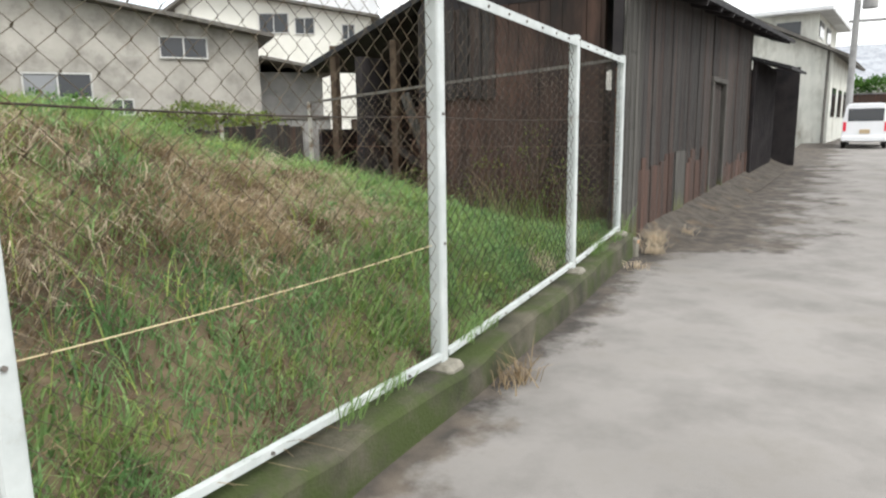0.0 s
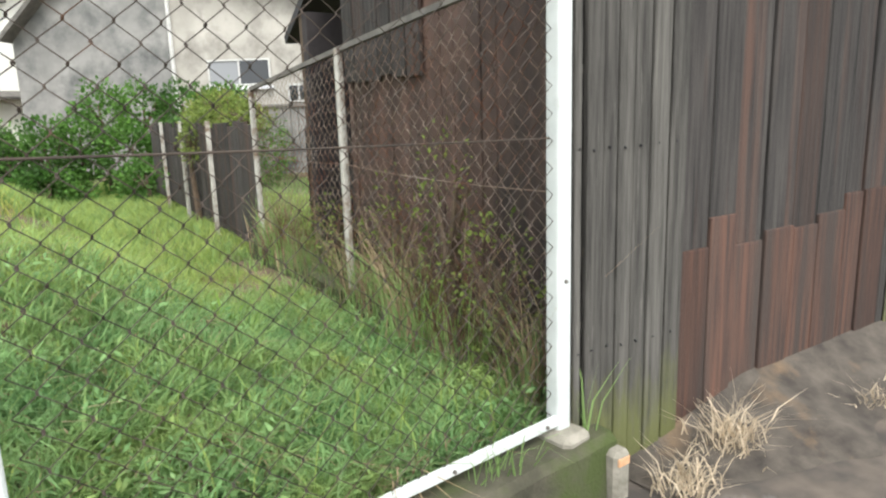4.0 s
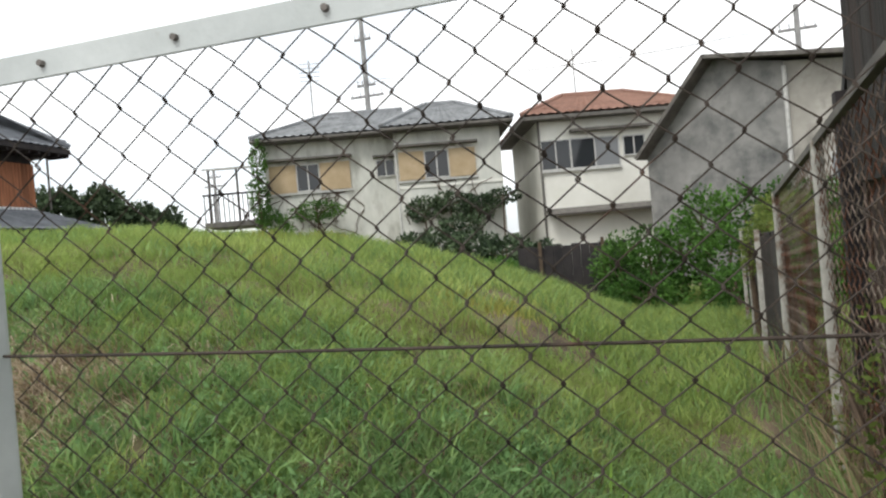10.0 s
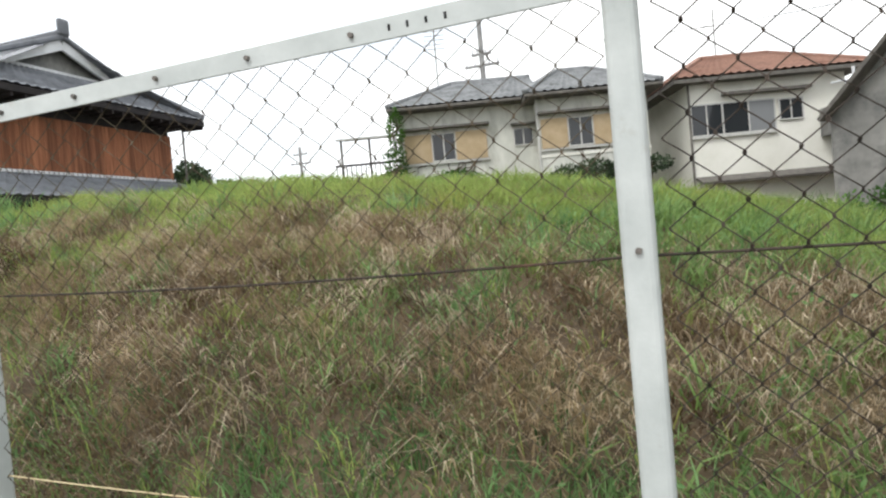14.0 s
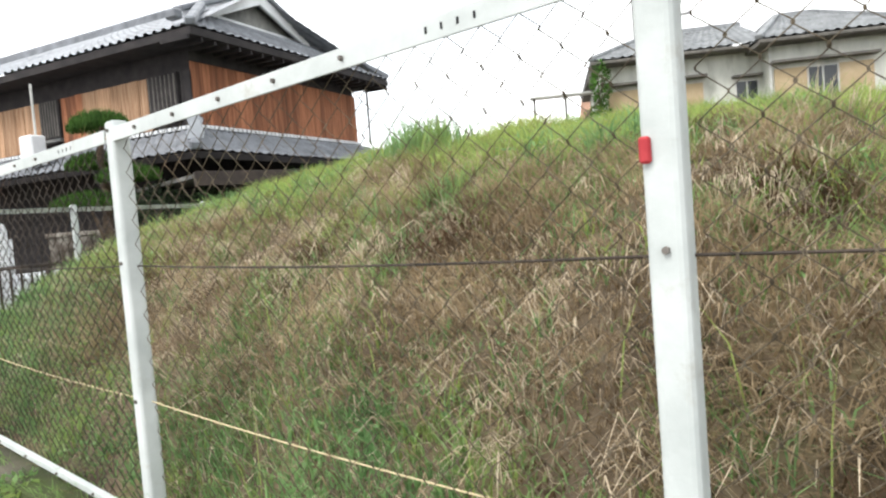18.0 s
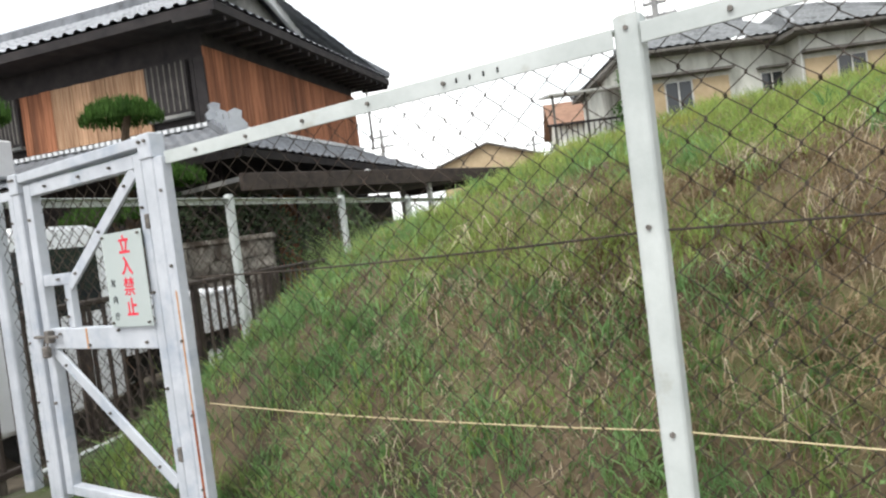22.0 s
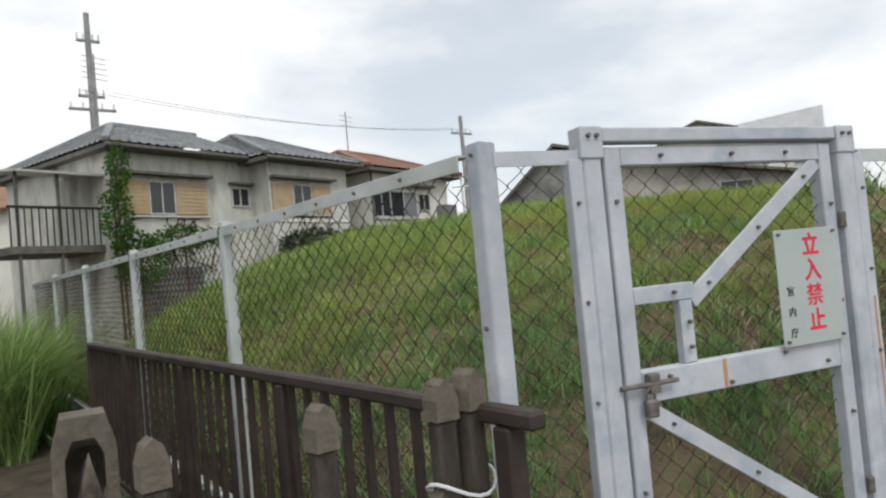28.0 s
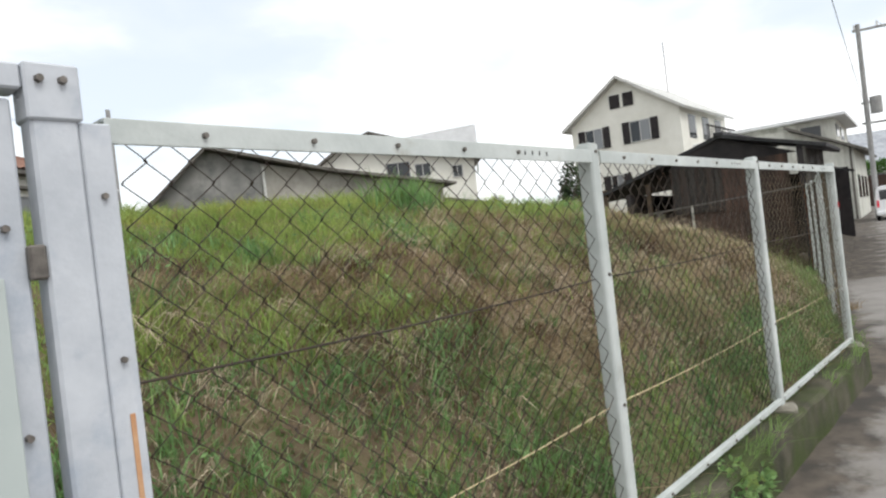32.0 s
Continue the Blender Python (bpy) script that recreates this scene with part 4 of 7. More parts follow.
    while x < 8.4:
        w = rng.uniform(0.15, 0.24)
        i += 1
        if x + w > 4.5 and x < 5.7:
            x = 5.72 if x + w > 4.5 else x + w
            continue
        lo = rng.uniform(0.62, 0.8) if x < 4.4 else rng.uniform(0.4, 0.6)
        j = rng.uniform(-0.008, 0.008)
        part("plank", boxes((x, x + w - 0.006, j, 0.025, lo, 2.58 + x * 0.05), bevel=0.004), M_BOARD, s)
        part("lower_plank", boxes((x, x + w - 0.006, -0.012 + j, 0.02, -0.12 + 0.018 * x + rng.uniform(0, 0.08), lo + 0.06), bevel=0.004), M_REDBOARD if rng.random() < 0.9 else M_BOARD, s)
        x += w
    part("patch_sheet", boxes((2.2, 2.72, -0.032, -0.022, -0.02, 0.86), bevel=0.003), M_BOARDG, s, "grey sheet patching the wall")
    # header boards over the door
    for k in range(6):
        part("header_plank", boxes((4.5 + 0.2 * k, 4.694 + 0.2 * k, -0.004, 0.025, 1.92, 2.8 + 0.01 * k), bevel=0.004), M_BOARD, s)
    # door
    for a in ((4.45, 4.56), (5.62, 5.73)):
        part("door_jamb", boxes((a[0], a[1], -0.03, 0.1, -0.05, 1.84), bevel=0.006), M_BOARDG, s)
    part("door_lintel", boxes((4.43, 5.75, -0.035, 0.1, 1.841, 1.915), bevel=0.006), M_BOARDG, s)
    d = part("door", boxes((4.57, 5.6, 0.07, 0.11, 0.0, 1.9)), M_DARKWOOD, s, "dark sliding plank door")
    for k in range(5):
        part("door_plank", boxes((4.6 + 0.2 * k, 4.6 + 0.2 * k + 0.19, 0.045, 0.068, 0.02, 1.84), bevel=0.004), M_BOARD, d)
    # open lattice stall at the far end
    part("stall_roof", slab(bmesh.new(), [(8.42, -0.75, 2.3), (12.3, -0.75, 2.42), (12.3, 0.3, 2.75), (8.42, 0.3, 2.63)], 0.06), M_DARKROOF, s)
    for k in range(12):
        part("stall_post", boxes((8.5 + 0.32 * k, 8.57 + 0.32 * k, -0.1, -0.03, -0.15, 2.5), bevel=0.006), M_DARKWOOD, s)
    for z in (0.6, 1.3, 1.9):
        part("stall_bar", boxes((8.45, 12.1, -0.02, 0.02, z, z + 0.05), bevel=0.004), M_REDBOARD, s)
    for k in range(7):
        part("stall_panel", boxes((8.5 + 0.5 * k, 8.96 + 0.5 * k, 0.03, 0.06, -0.05, 0.5 + rng.uniform(0, 0.5)), bevel=0.004), M_REDBOARD, s)
    part("stall_back", boxes((8.42, 13.0, 1.35, 1.42, -0.2, 3.1)), M_DARKWOOD, s)
    # lean-to posts at the back
    for y in (3.1, 4.1):
        part("lean_to_post", boxes((0.6, 0.7, y, y + 0.1, 0.1, 2.3), bevel=0.008), M_BARK, s)
    part("stall_wall", boxes((1.5, 1.56, 2.58, 3.49, -0.2, 1.5)), M_BROWNWALL, s, "dark brown boarding inside the lean-to")
    part("stall_wall", boxes((1.5, 1.56, 3.61, 4.6, -0.2, 1.35)), M_BROWNWALL, s)
    part("stall_end", boxes((0.72, 1.49, 4.5, 4.56, -0.2, 1.2)), M_DARKWOOD, s)


def build_scrap_planks():
    """Old timber leaning in the open lean-to beside the shed."""
    for a, b, w, mat, lab in (((0.49, 2.35, 0.25), (0.56, 2.95, 1.62), 0.13, M_BOARDG, "pale weathered plank leaning in the lean-to"),
                              ((0.6, 2.55, 0.62), (0.66, 3.6, 1.2), 0.09, M_BOARD, "dark old timber propped aslant in the lean-to"),
                              ((0.72, 2.7, 0.3), (0.8, 3.9, 1.0), 0.1, M_DARKWOOD, "dark old timber propped aslant in the lean-to"),
                              ((0.6, 3.1, 0.2), (0.64, 3.35, 0.85), 0.08, M_BOARD, "short broken board among weeds in the lean-to")):
        t = thing("plank", lab, "plank", pose(0.1, 0.0, 0, 0, 0, -5), "scrap timber")
        bm = bmesh.new()
        bar(bm, a, b, 0.03, w, bevel=0.006, up=(0, 1, 0))
        part("board", bm, mat, t)


build_shed()
build_scrap_planks()


def grey_window(parent, x0, x1, z0, z1, y, dark=0.5, frame_mat=None, panes=None):
    """A sliding window: frame, two panes, sill. Front at y (towards -y)."""
    fm = frame_mat or M_FRAME
    w = part("window", boxes((x0 - 0.04, x1 + 0.04, y - 0.03, y + 0.02, z0 - 0.04, z0), (x0 - 0.04, x1 + 0.04, y - 0.03, y + 0.02, z1, z1 + 0.04),
                             (x0 - 0.04, x0, y - 0.03, y + 0.02, z0, z1), (x1, x1 + 0.04, y - 0.03, y + 0.02, z0, z1)), fm, parent)
    xm = x0 + (x1 - x0) * 0.5
    m1, m2 = panes or (M_GLASS, M_GLASS if dark > 0.6 else M_GLASS2)
    part("pane", boxes((x0, xm - 0.015, y + 0.002, y + 0.012, z0, z1)), m1, w)
    part("pane", boxes((xm + 0.015, x1, y - 0.012, y - 0.004, z0, z1)), m2, w)
    part("mullion", boxes((xm - 0.02, xm + 0.02, y - 0.02, y + 0.014, z0, z1)), fm, w)
    return w


# ---- two-storey house with tan shutters ----


def build_shutter_house():
    h = thing("shutter_house", "two-storey off-white stucco house with tan shutters, grey tiles and ivy", "house", pose(-12.28, 20.15, 0, 0, 0, 17.5))
    Z0, ZE = 0.0, 5.62
    part("wall_left", boxes((-0.25, 4.62, 0.0, 6.2, Z0, ZE)), M_STUCCO, h)
    part("wall_right", boxes((4.45, 8.0, -0.95, 5.2, Z0, ZE - 0.05)), M_STUCCO, h)
    part("downpipe", rod(bmesh.new(), (4.4, -0.98, 0.5), (4.4, -0.98, 5.4), 0.04), M_FRAME, h)
    part("band", boxes((4.43, 8.02, -0.985, -0.951, 3.45, 3.55)), M_STUCCO2, h)
    # windows with shutters and hoods
    for x0, x1, y, gl in ((-0.09, 2.74, 0.0, (0.974, 1.717)), (4.49, 7.1, -0.95, (0.91, 1.665))):
        hood = part("window_hood", boxes((x0 - 0.1, x1 + 0.1, y - 0.32, y - 0.002, 4.84, 4.92), bevel=0.01), M_DARKFRAME, h)
        grey_window(h, x0 + gl[0], x0 + gl[1], 3.78, 4.66, y - 0.04, 0.9)
        for a, b in ((x0, x0 + gl[0] - 0.05), (x0 + gl[1] + 0.05, x1)):
            sh = part("shutter", boxes((a, b, y - 0.07, y - 0.003, 3.73, 4.7), bevel=0.006), M_SHUTTER, h)
            for k in range(8):
                part("slat", boxes((a + 0.03, b - 0.03, y - 0.085, y - 0.0705, 3.76 + 0.117 * k, 3.85 + 0.117 * k)), M_SHUTTER, sh)
        part("window_sill", boxes((x0 - 0.05, x1 + 0.05, y - 0.1, y - 0.002, 3.65, 3.71), bevel=0.006), M_FRAME, h)
    part("window_hood", boxes((3.58, 4.42, -0.26, -0.002, 4.72, 4.79), bevel=0.01), M_DARKFRAME, h)
    grey_window(h, 3.7, 4.3, 4.07, 4.6, -0.03, 0.9)
    # lower storey: shutter box and dark opening
    part("lower_opening", boxes((0.3, 2.4, -0.06, -0.003, 0.6, 2.2), bevel=0.01), M_GREYWALL, h)
    for k in range(9):
        part("lower_slat", boxes((0.3, 2.4, -0.085, -0.062, 0.7 + 0.16 * k, 0.78 + 0.16 * k)), M_DARKFRAME, h)
    # roofs: hipped left block, hipped right block a little higher
    for name, x0, x1, y0, y1, ze, zr, m in (("left", -0.55, 4.75, -0.5, 6.7, 5.6, 6.95, 2.2), ("right", 4.0, 8.4, -1.45, 5.7, 5.5, 6.85, 1.6)):
        a, b, c, d = (x0, y0, ze), (x1, y0, ze), (x1, y1, ze), (x0, y1, ze)
        ym = (y0 + y1) / 2
        p, q = (x0 + m, ym, zr), (x1 - m, ym, zr)
        if name == "left":
            q = (x1, ym, zr)
        part("eave_" + name, slab(bmesh.new(), [(x0, y0, ze - 0.02), (x1, y0, ze - 0.02), (x1, y1, ze - 0.02), (x0, y1, ze - 0.02)], 0.12), M_DARKFRAME, h)
        tiles("roof_tiles", (a, b, q, p), M_TILEG, h)
        tiles("roof_tiles", (c, d, p, q), M_TILEG, h)
        tiles("roof_tiles", (d, a, p, p), M_TILEG, h)
        if name == "right":
            tiles("roof_tiles", (b, c, q, q), M_TILEG, h)
        bm = bmesh.new()
        for u, v in ((p, q), (a, p), (d, p), (b, q), (c, q)):
            if name == "left" and v == q and u != p:
                continue
            bar(bm, (u[0], u[1], u[2] + 0.07), (v[0], v[1], v[2] + 0.07), 0.2, 0.16, bevel=0.03)
        ob = part("ridge_tiles", bm, M_TILEG, h)
    part("gutter", boxes((-0.58, 4.0, -0.58, -0.5, 5.48, 5.58), bevel=0.02), M_DARKFRAME, h)
    part("gutter", boxes((3.98, 8.42, -1.53, -1.45, 5.38, 5.48), bevel=0.02), M_DARKFRAME, h)
    # balcony on the far-left side
    part("balcony_floor", boxes((-2.6, -0.26, 0.4, 2.6, 2.75, 2.95), bevel=0.01), M_DARKFRAME, h)
    for k in range(14):
        part("baluster", boxes((-2.58 + 0.17 * k, -2.55 + 0.17 * k, 0.42, 0.45, 2.95, 3.9)), M_DARKWOOD, h)
    part("balcony_rail", boxes((-2.62, -0.26, 0.4, 0.47, 3.9, 3.97), bevel=0.01), M_DARKWOOD, h)
    part("balcony_roof", slab(bmesh.new(), [(-2.5, 0.2, 4.85), (-0.26, 0.2, 4.85), (-0.26, 2.5, 5.15), (-2.5, 2.5, 5.15)], 0.06), M_FRAME, h)
    for x in (-2.4, -1.4):
        part("balcony_post", boxes((x, x + 0.07, 0.45, 0.52, 0.1, 4.85), bevel=0.006), M_DARKFRAME, h)
    part("antenna_mast", rod(bmesh.new(), (1.2, 3, 6.8), (1.2, 3, 9.2), 0.025), M_POLE, h)
    for k in range(5):
        part("antenna_arm", rod(bmesh.new(), (0.8, 3, 8.4 + 0.17 * k), (1.6, 3, 8.4 + 0.17 * k), 0.012), M_POLE, h)


build_shutter_house()


def build_bare_vines():
    """Leafless creeper stems looping over the wall below the shuttered windows."""
    v = thing("bare_vines", "leafless grey creeper stems looping over the stucco wall", "creeper", pose(-12.28, 20.15, 0, 0, 0, 17.5))
    rng = random.Random(71)
    for k in range(26):
        right = k >= 17
        x, z = (rng.uniform(4.7, 7.4), rng.uniform(2.2, 2.7)) if right else (rng.uniform(-0.1, 2.9), rng.uniform(1.9, 2.7))
        y = (-0.97 if right else -0.03)
        a = rng.uniform(0.3, 2.8)
        q = []
        for i in range(16):
            q.append((x, y - 0.01 * math.sin(i * 1.1), z))
            a += rng.uniform(-0.75, 0.75)
            x, z = x + 0.13 * math.cos(a), min(3.62, z + 0.09 * math.sin(a) + 0.03)
            x = min(max(x, 4.6), 7.9) if right else min(max(x, -0.2), 4.3)
        part("stem", tube(q, rng.uniform(0.012, 0.022), 5), M_BARK, v)


build_bare_vines()


def build_orange_roof_house():
    h = thing("orange_roof_house", "two-storey cream stucco house with an orange tiled roof", "house", pose(-12.28, 20.15, 0, 0, 0, 17.5))
    y0 = -0.94
    part("wall", boxes((9.3, 14.4, y0, 5.0, 0.0, 5.55)), M_STUCCO2, h)
    part("window_hood", boxes((10.4, 13.2, y0 - 0.3, y0 - 0.002, 4.9, 5.0), bevel=0.01), M_DARKFRAME, h)
    grey_window(h, 9.39, 10.36, 3.7, 4.66, y0 - 0.04, 0.9)
    grey_window(h, 10.42, 12.05, 3.7, 4.66, y0 - 0.04)
    grey_window(h, 12.25, 12.95, 4.0, 4.62, y0 - 0.04, 0.9)
    part("window_sill", boxes((9.34, 12.12, y0 - 0.1, y0 - 0.002, 3.58, 3.65), bevel=0.006), M_FRAME, h)
    part("lower_eave", slab(bmesh.new(), [(9.4, y0 - 0.6, 2.15), (14.4, y0 - 0.6, 2.15), (14.4, y0 - 0.01, 2.35), (9.4, y0 - 0.01, 2.35)], 0.08), M_DARKFRAME, h)
    a, b, c, d = (8.75, y0 - 0.5, 5.5), (15.0, y0 - 0.5, 5.5), (15.0, 5.5, 5.5), (8.75, 5.5, 5.5)
    p, q = (10.9, 2.0, 6.75), (13.4, 2.0, 6.75)
    part("eave", slab(bmesh.new(), [(x, y, z - 0.02) for x, y, z in (a, b, c, d)], 0.12), M_DARKFRAME, h)
    for quad in ((a, b, q, p), (c, d, p, q), (d, a, p, p), (b, c, q, q)):
        tiles("roof_tiles", quad, M_TILER, h)
    bm = bmesh.new()
    for u, v in ((p, q), (a, p), (d, p), (b, q), (c, q)):
        bar(bm, (u[0], u[1], u[2] + 0.07), (v[0], v[1], v[2] + 0.07), 0.2, 0.16, bevel=0.03)
    part("ridge_tiles", bm, M_TILER, h)
    part("downpipe", rod(bmesh.new(), (9.33, y0 - 0.06, 0.5), (9.33, y0 - 0.06, 5.4), 0.04), M_DARKFRAME, h)
    part("white_pole", rod(bmesh.new(), (14.3, y0 - 1.0, 0.3), (14.1, y0 - 1.0, 5.3), 0.05), M_PLASTER, h)
    part("cross_bar", rod(bmesh.new(), (13.4, y0 - 1.0, 4.85), (15.2, y0 - 1.0, 5.0), 0.035), M_PLASTER, h)
    part("side_box", boxes((13.5, 14.35, y0 - 0.5, y0 - 0.01, 3.3, 4.2), bevel=0.02), M_GREYWALL, h)
    part("antenna_mast", rod(bmesh.new(), (11.5, 2, 6.7), (11.5, 2, 8.6), 0.025), M_POLE, h)
    for k in range(3):
        part("antenna_arm", rod(bmesh.new(), (11.1, 2, 8.0 + 0.2 * k), (11.9, 2, 8.0 + 0.2 * k), 0.012), M_POLE, h)


build_orange_roof_house()


def build_grey_house():
    """Old grey house whose lopsided gable faces the mound."""
    h = thing("grey_house", "grey mortar house with a lopsided gable and white sliding windows", "house", pose(1.97, 17.5, 0, 0, 0, -40))
    part("gable_wall", prism(bmesh.new(), [(-2.2, 0.0), (-2.2, 3.4), (0.05, 5.55), (1.84, 5.05), (1.84, 0.0)], 0, 5), M_GREYWALL, h)
    part("facade_wall", prism(bmesh.new(), [(1.845, 0.0), (1.845, 5.03), (4.4, 4.5), (8.6, 3.82), (8.6, 0.0)], 0.02, 5), M_RENDER, h)
    for a, b in (((-2.3, 3.4), (0.05, 5.66)), ((0.05, 5.66), (4.4, 4.62)), ((4.4, 4.622), (9.0, 3.86))):
        part("roof", slab(bmesh.new(), [(a[0], -0.45, a[1]), (b[0], -0.45, b[1]), (b[0], 5.4, b[1]), (a[0], 5.4, a[1])], 0.1), M_DARKFRAME, h)
    part("drainpipe", rod(bmesh.new(), (1.9, -0.07, 0.2), (1.9, -0.07, 4.9), 0.05), M_FRAME, h)
    part("annex_wall", boxes((8.62, 10.5, 0.5, 4.5, 0.0, 2.9)), M_GREYWALL, h)
    part("annex_roof", slab(bmesh.new(), [(8.61, -0.4, 3.28), (10.8, -0.4, 2.92), (10.8, 4.6, 2.92), (8.61, 4.6, 3.28)], 0.08), M_DARKFRAME, h)
    grey_window(h, 2.8, 4.3, 2.14, 2.7, -0.04, panes=(M_GLASS2, M_GLASS))
    part("window_sill", boxes((2.7, 4.4, -0.1, -0.002, 2.0, 2.08), bevel=0.006), M_PLASTER, h)
    grey_window(h, 6.05, 7.2, 3.2, 3.7, -0.02, 0.9)
    grey_window(h, 4.78, 5.25, 1.7, 2.06, -0.02, 0.9)


build_grey_house()


# ---- dark timber house with a tiled roof ----


def build_timber_house():
    """Local x runs back along the ridge, local y along the gable wall toward its far corner."""
    h = thing("timber_house", "large old timber house with orange-brown boards and tiled gable roof", "house", pose(-20.15, 10.75, 0, 0, 0, 0.9))
    G, D = 7.12, 13.0
    rng = random.Random(5)
    # x is negative away from the gable wall
    part("core_wall", boxes((-D, -0.05, 0.05, G - 0.05, 0, 6.1)), M_DARKWOOD, h)
    x = 0.0
    y = 0.02
    while y < G - 0.05:
        w = rng.uniform(0.22, 0.34)
        w = min(w, G - y)
        part("board", boxes((-0.045, 0.0, y, y + w - 0.008, 3.9, 5.5), bevel=0.004), M_ORANGEWOOD, h)
        y += w
    # long wall: lattice windows between pale and orange boards
    for u0, u1 in ((0.4, 1.42), (4.87, 5.7)):
        wdw = part("lattice_window", boxes((-u1, -u0, -0.09, 0.04, 4.25, 5.3), bevel=0.01), M_DARKWOOD, h, "dark lattice window")
        for i in range(7):
            q = -u1 + 0.06 + (u1 - u0 - 0.15) * i / 6
            part("lattice_bar", boxes((q, q + 0.03, -0.11, -0.092, 4.3, 5.26)), M_DARKFRAME, wdw)
        part("window_ledge", boxes((-u1 - 0.03, -u0 + 0.03, -0.14, 0.0, 4.15, 4.23), bevel=0.01), M_GREYWALL, wdw)
    for u0, u1, mat in ((0.02, 0.36, M_DARKWOOD), (1.44, 3.95, M_TANWOOD), (3.95, 4.85, M_ORANGEWOOD), (5.72, 8.36, M_TANWOOD), (8.36, 9.1, M_ORANGEWOOD), (9.1, 12.6, M_DARKWOOD)):
        u = u0
        while u < u1 - 0.05:
            w = min(rng.uniform(0.22, 0.38), u1 - u)
            top = 5.3 + rng.uniform(-0.01, 0.01)
            part("board", boxes((-u - w + 0.008, -u, -0.03 + rng.uniform(-0.006, 0.006), 0.04, 4.0, top), bevel=0.004), mat, h)
            u += w
    # lower roof skirt
    e0, e1 = 1.75, 0.0
    zi, zo = 3.85, 3.05
    A, B, C = (e0, -e0, zo), (e0, G + e0, zo), (-D, -e0, zo)
    a, b, c = (0.02, -0.02, zi), (0.02, G + 0.02, zi), (-D, -0.02, zi)
    tiles("lower_tiles", (A, B, b, a), M_TILED, h, width=0.3, course=0.3)
    tiles("lower_tiles", (C, A, a, c), M_TILED, h, width=0.3, course=0.3)
    part("lower_eave", slab(bmesh.new(), [(e0, -e0, zo), (e0, G + e0, zo), (0, G, zi), (0, 0, zi)], 0.14), M_DARKWOOD, h)
    part("lower_eave", slab(bmesh.new(), [(-D, -e0, zo), (e0, -e0, zo), (0, 0, zi), (-D, 0, zi)], 0.14), M_DARKWOOD, h)
    bm = bmesh.new()
    bar(bm, (e0, -e0, zo + 0.12), (0, 0, zi + 0.12), 0.26, 0.22, bevel=0.05)
    part("hip_ridge", bm, M_TILED, h)
    bm = bmesh.new()
    for i in range(int(G / 0.16)):
        box(bm, 0.04, 0.16, 0.16 * i + 0.02, 0.16 * i + 0.12, zi + 0.03, zi + 0.11)
    for i in range(int(D / 0.16)):
        box(bm, -0.16 * i - 0.12, -0.16 * i - 0.02, -0.16, -0.04, zi + 0.03, zi + 0.11)
    part("flashing_tiles", bm, M_PLASTER, h, "row of white-tipped tile ends")["kind"] = "stuff"
    part("flashing_bed", boxes((0.02, 0.13, -0.13, G, zi - 0.02, zi + 0.029), bevel=0.01), M_TILED, h)
    for k, (u, w, t) in enumerate(((0.25, 0.3, 0.34), (0.7, 0.22, 0.26), (1.15, 0.26, 0.3), (1.55, 0.3, 0.42))):
        z = zi - 0.457 * u + 0.2
        bm = bmesh.new()
        prism(bm, [(-w / 2, 0), (w / 2, 0), (w * 0.62, t * 0.35), (w * 0.3, t * 0.6), (w * 0.36, t * 0.9), (0, t), (-w * 0.36, t * 0.9), (-w * 0.3, t * 0.6), (-w * 0.62, t * 0.35)], -0.07, 0.07)
        bmesh.ops.transform(bm, matrix=pose(u, -u, z, 0, 0, 45), verts=bm.verts[:])
        part("ridge_ornament", bm, M_TILE, h, "curled pale ornamental ridge tile")
    # main roof with gable
    o, ox = 0.76, 0.9
    ze, zr = 6.0, 8.12
    ym = G / 2
    gx, gy = -1.4, 2.5
    zg = 7.05
    E1, E2, F1, F2 = (ox, -o, ze), (ox, G + o, ze), (-D - 1, -o, ze), (-D - 1, G + o, ze)
    r0, r1 = (-0.75, ym, zr), (-D - 0.5, ym, zr)
    g1, g2 = (gx + 0.65, ym - gy, zg), (gx + 0.65, ym + gy, zg)
    # long slope: sky sheen on the tiles put into a paler tile colour
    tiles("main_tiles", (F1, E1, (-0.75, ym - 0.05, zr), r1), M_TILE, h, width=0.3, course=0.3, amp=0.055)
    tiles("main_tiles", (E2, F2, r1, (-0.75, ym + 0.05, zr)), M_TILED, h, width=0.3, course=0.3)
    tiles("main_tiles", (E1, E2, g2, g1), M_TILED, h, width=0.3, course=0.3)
    part("soffit", slab(bmesh.new(), [(ox, -o, ze), (ox, G + o, ze), (-D - 1, G + o, ze), (-D - 1, -o, ze)], 0.18), M_DARKWOOD, h)
    bm = bmesh.new()
    v = [bm.verts.new(p) for p in ((-1.0, ym - gy, zg - 0.1), (-1.0, ym + gy, zg - 0.1), (-1.0, ym, zr - 0.15))]
    bm.faces.new(v)
    r = bmesh.ops.extrude_face_region(bm, geom=bm.faces[:])
    bmesh.ops.translate(bm, vec=(-0.3, 0, 0), verts=[q for q in r["geom"] if isinstance(q, bmesh.types.BMVert)])
    part("gable_panel", bm, M_GREYWALL, h)
    for sgn in (-1, 1):
        bm = bmesh.new()
        bar(bm, (-0.71, ym + sgn * (gy + 0.5), zg - 0.28), (-0.71, ym, zr - 0.12), 0.12, 0.34, bevel=0.02)
        part("bargeboard", bm, M_PLASTER, h, "white plastered bargeboard")
        bm = bmesh.new()
        bar(bm, (-0.75, ym + sgn * (gy + 0.55), zg - 0.05), (-0.75, ym, zr + 0.1), 0.4, 0.16, bevel=0.04)
        part("verge_tiles", bm, M_TILED, h)
        bm = bmesh.new()
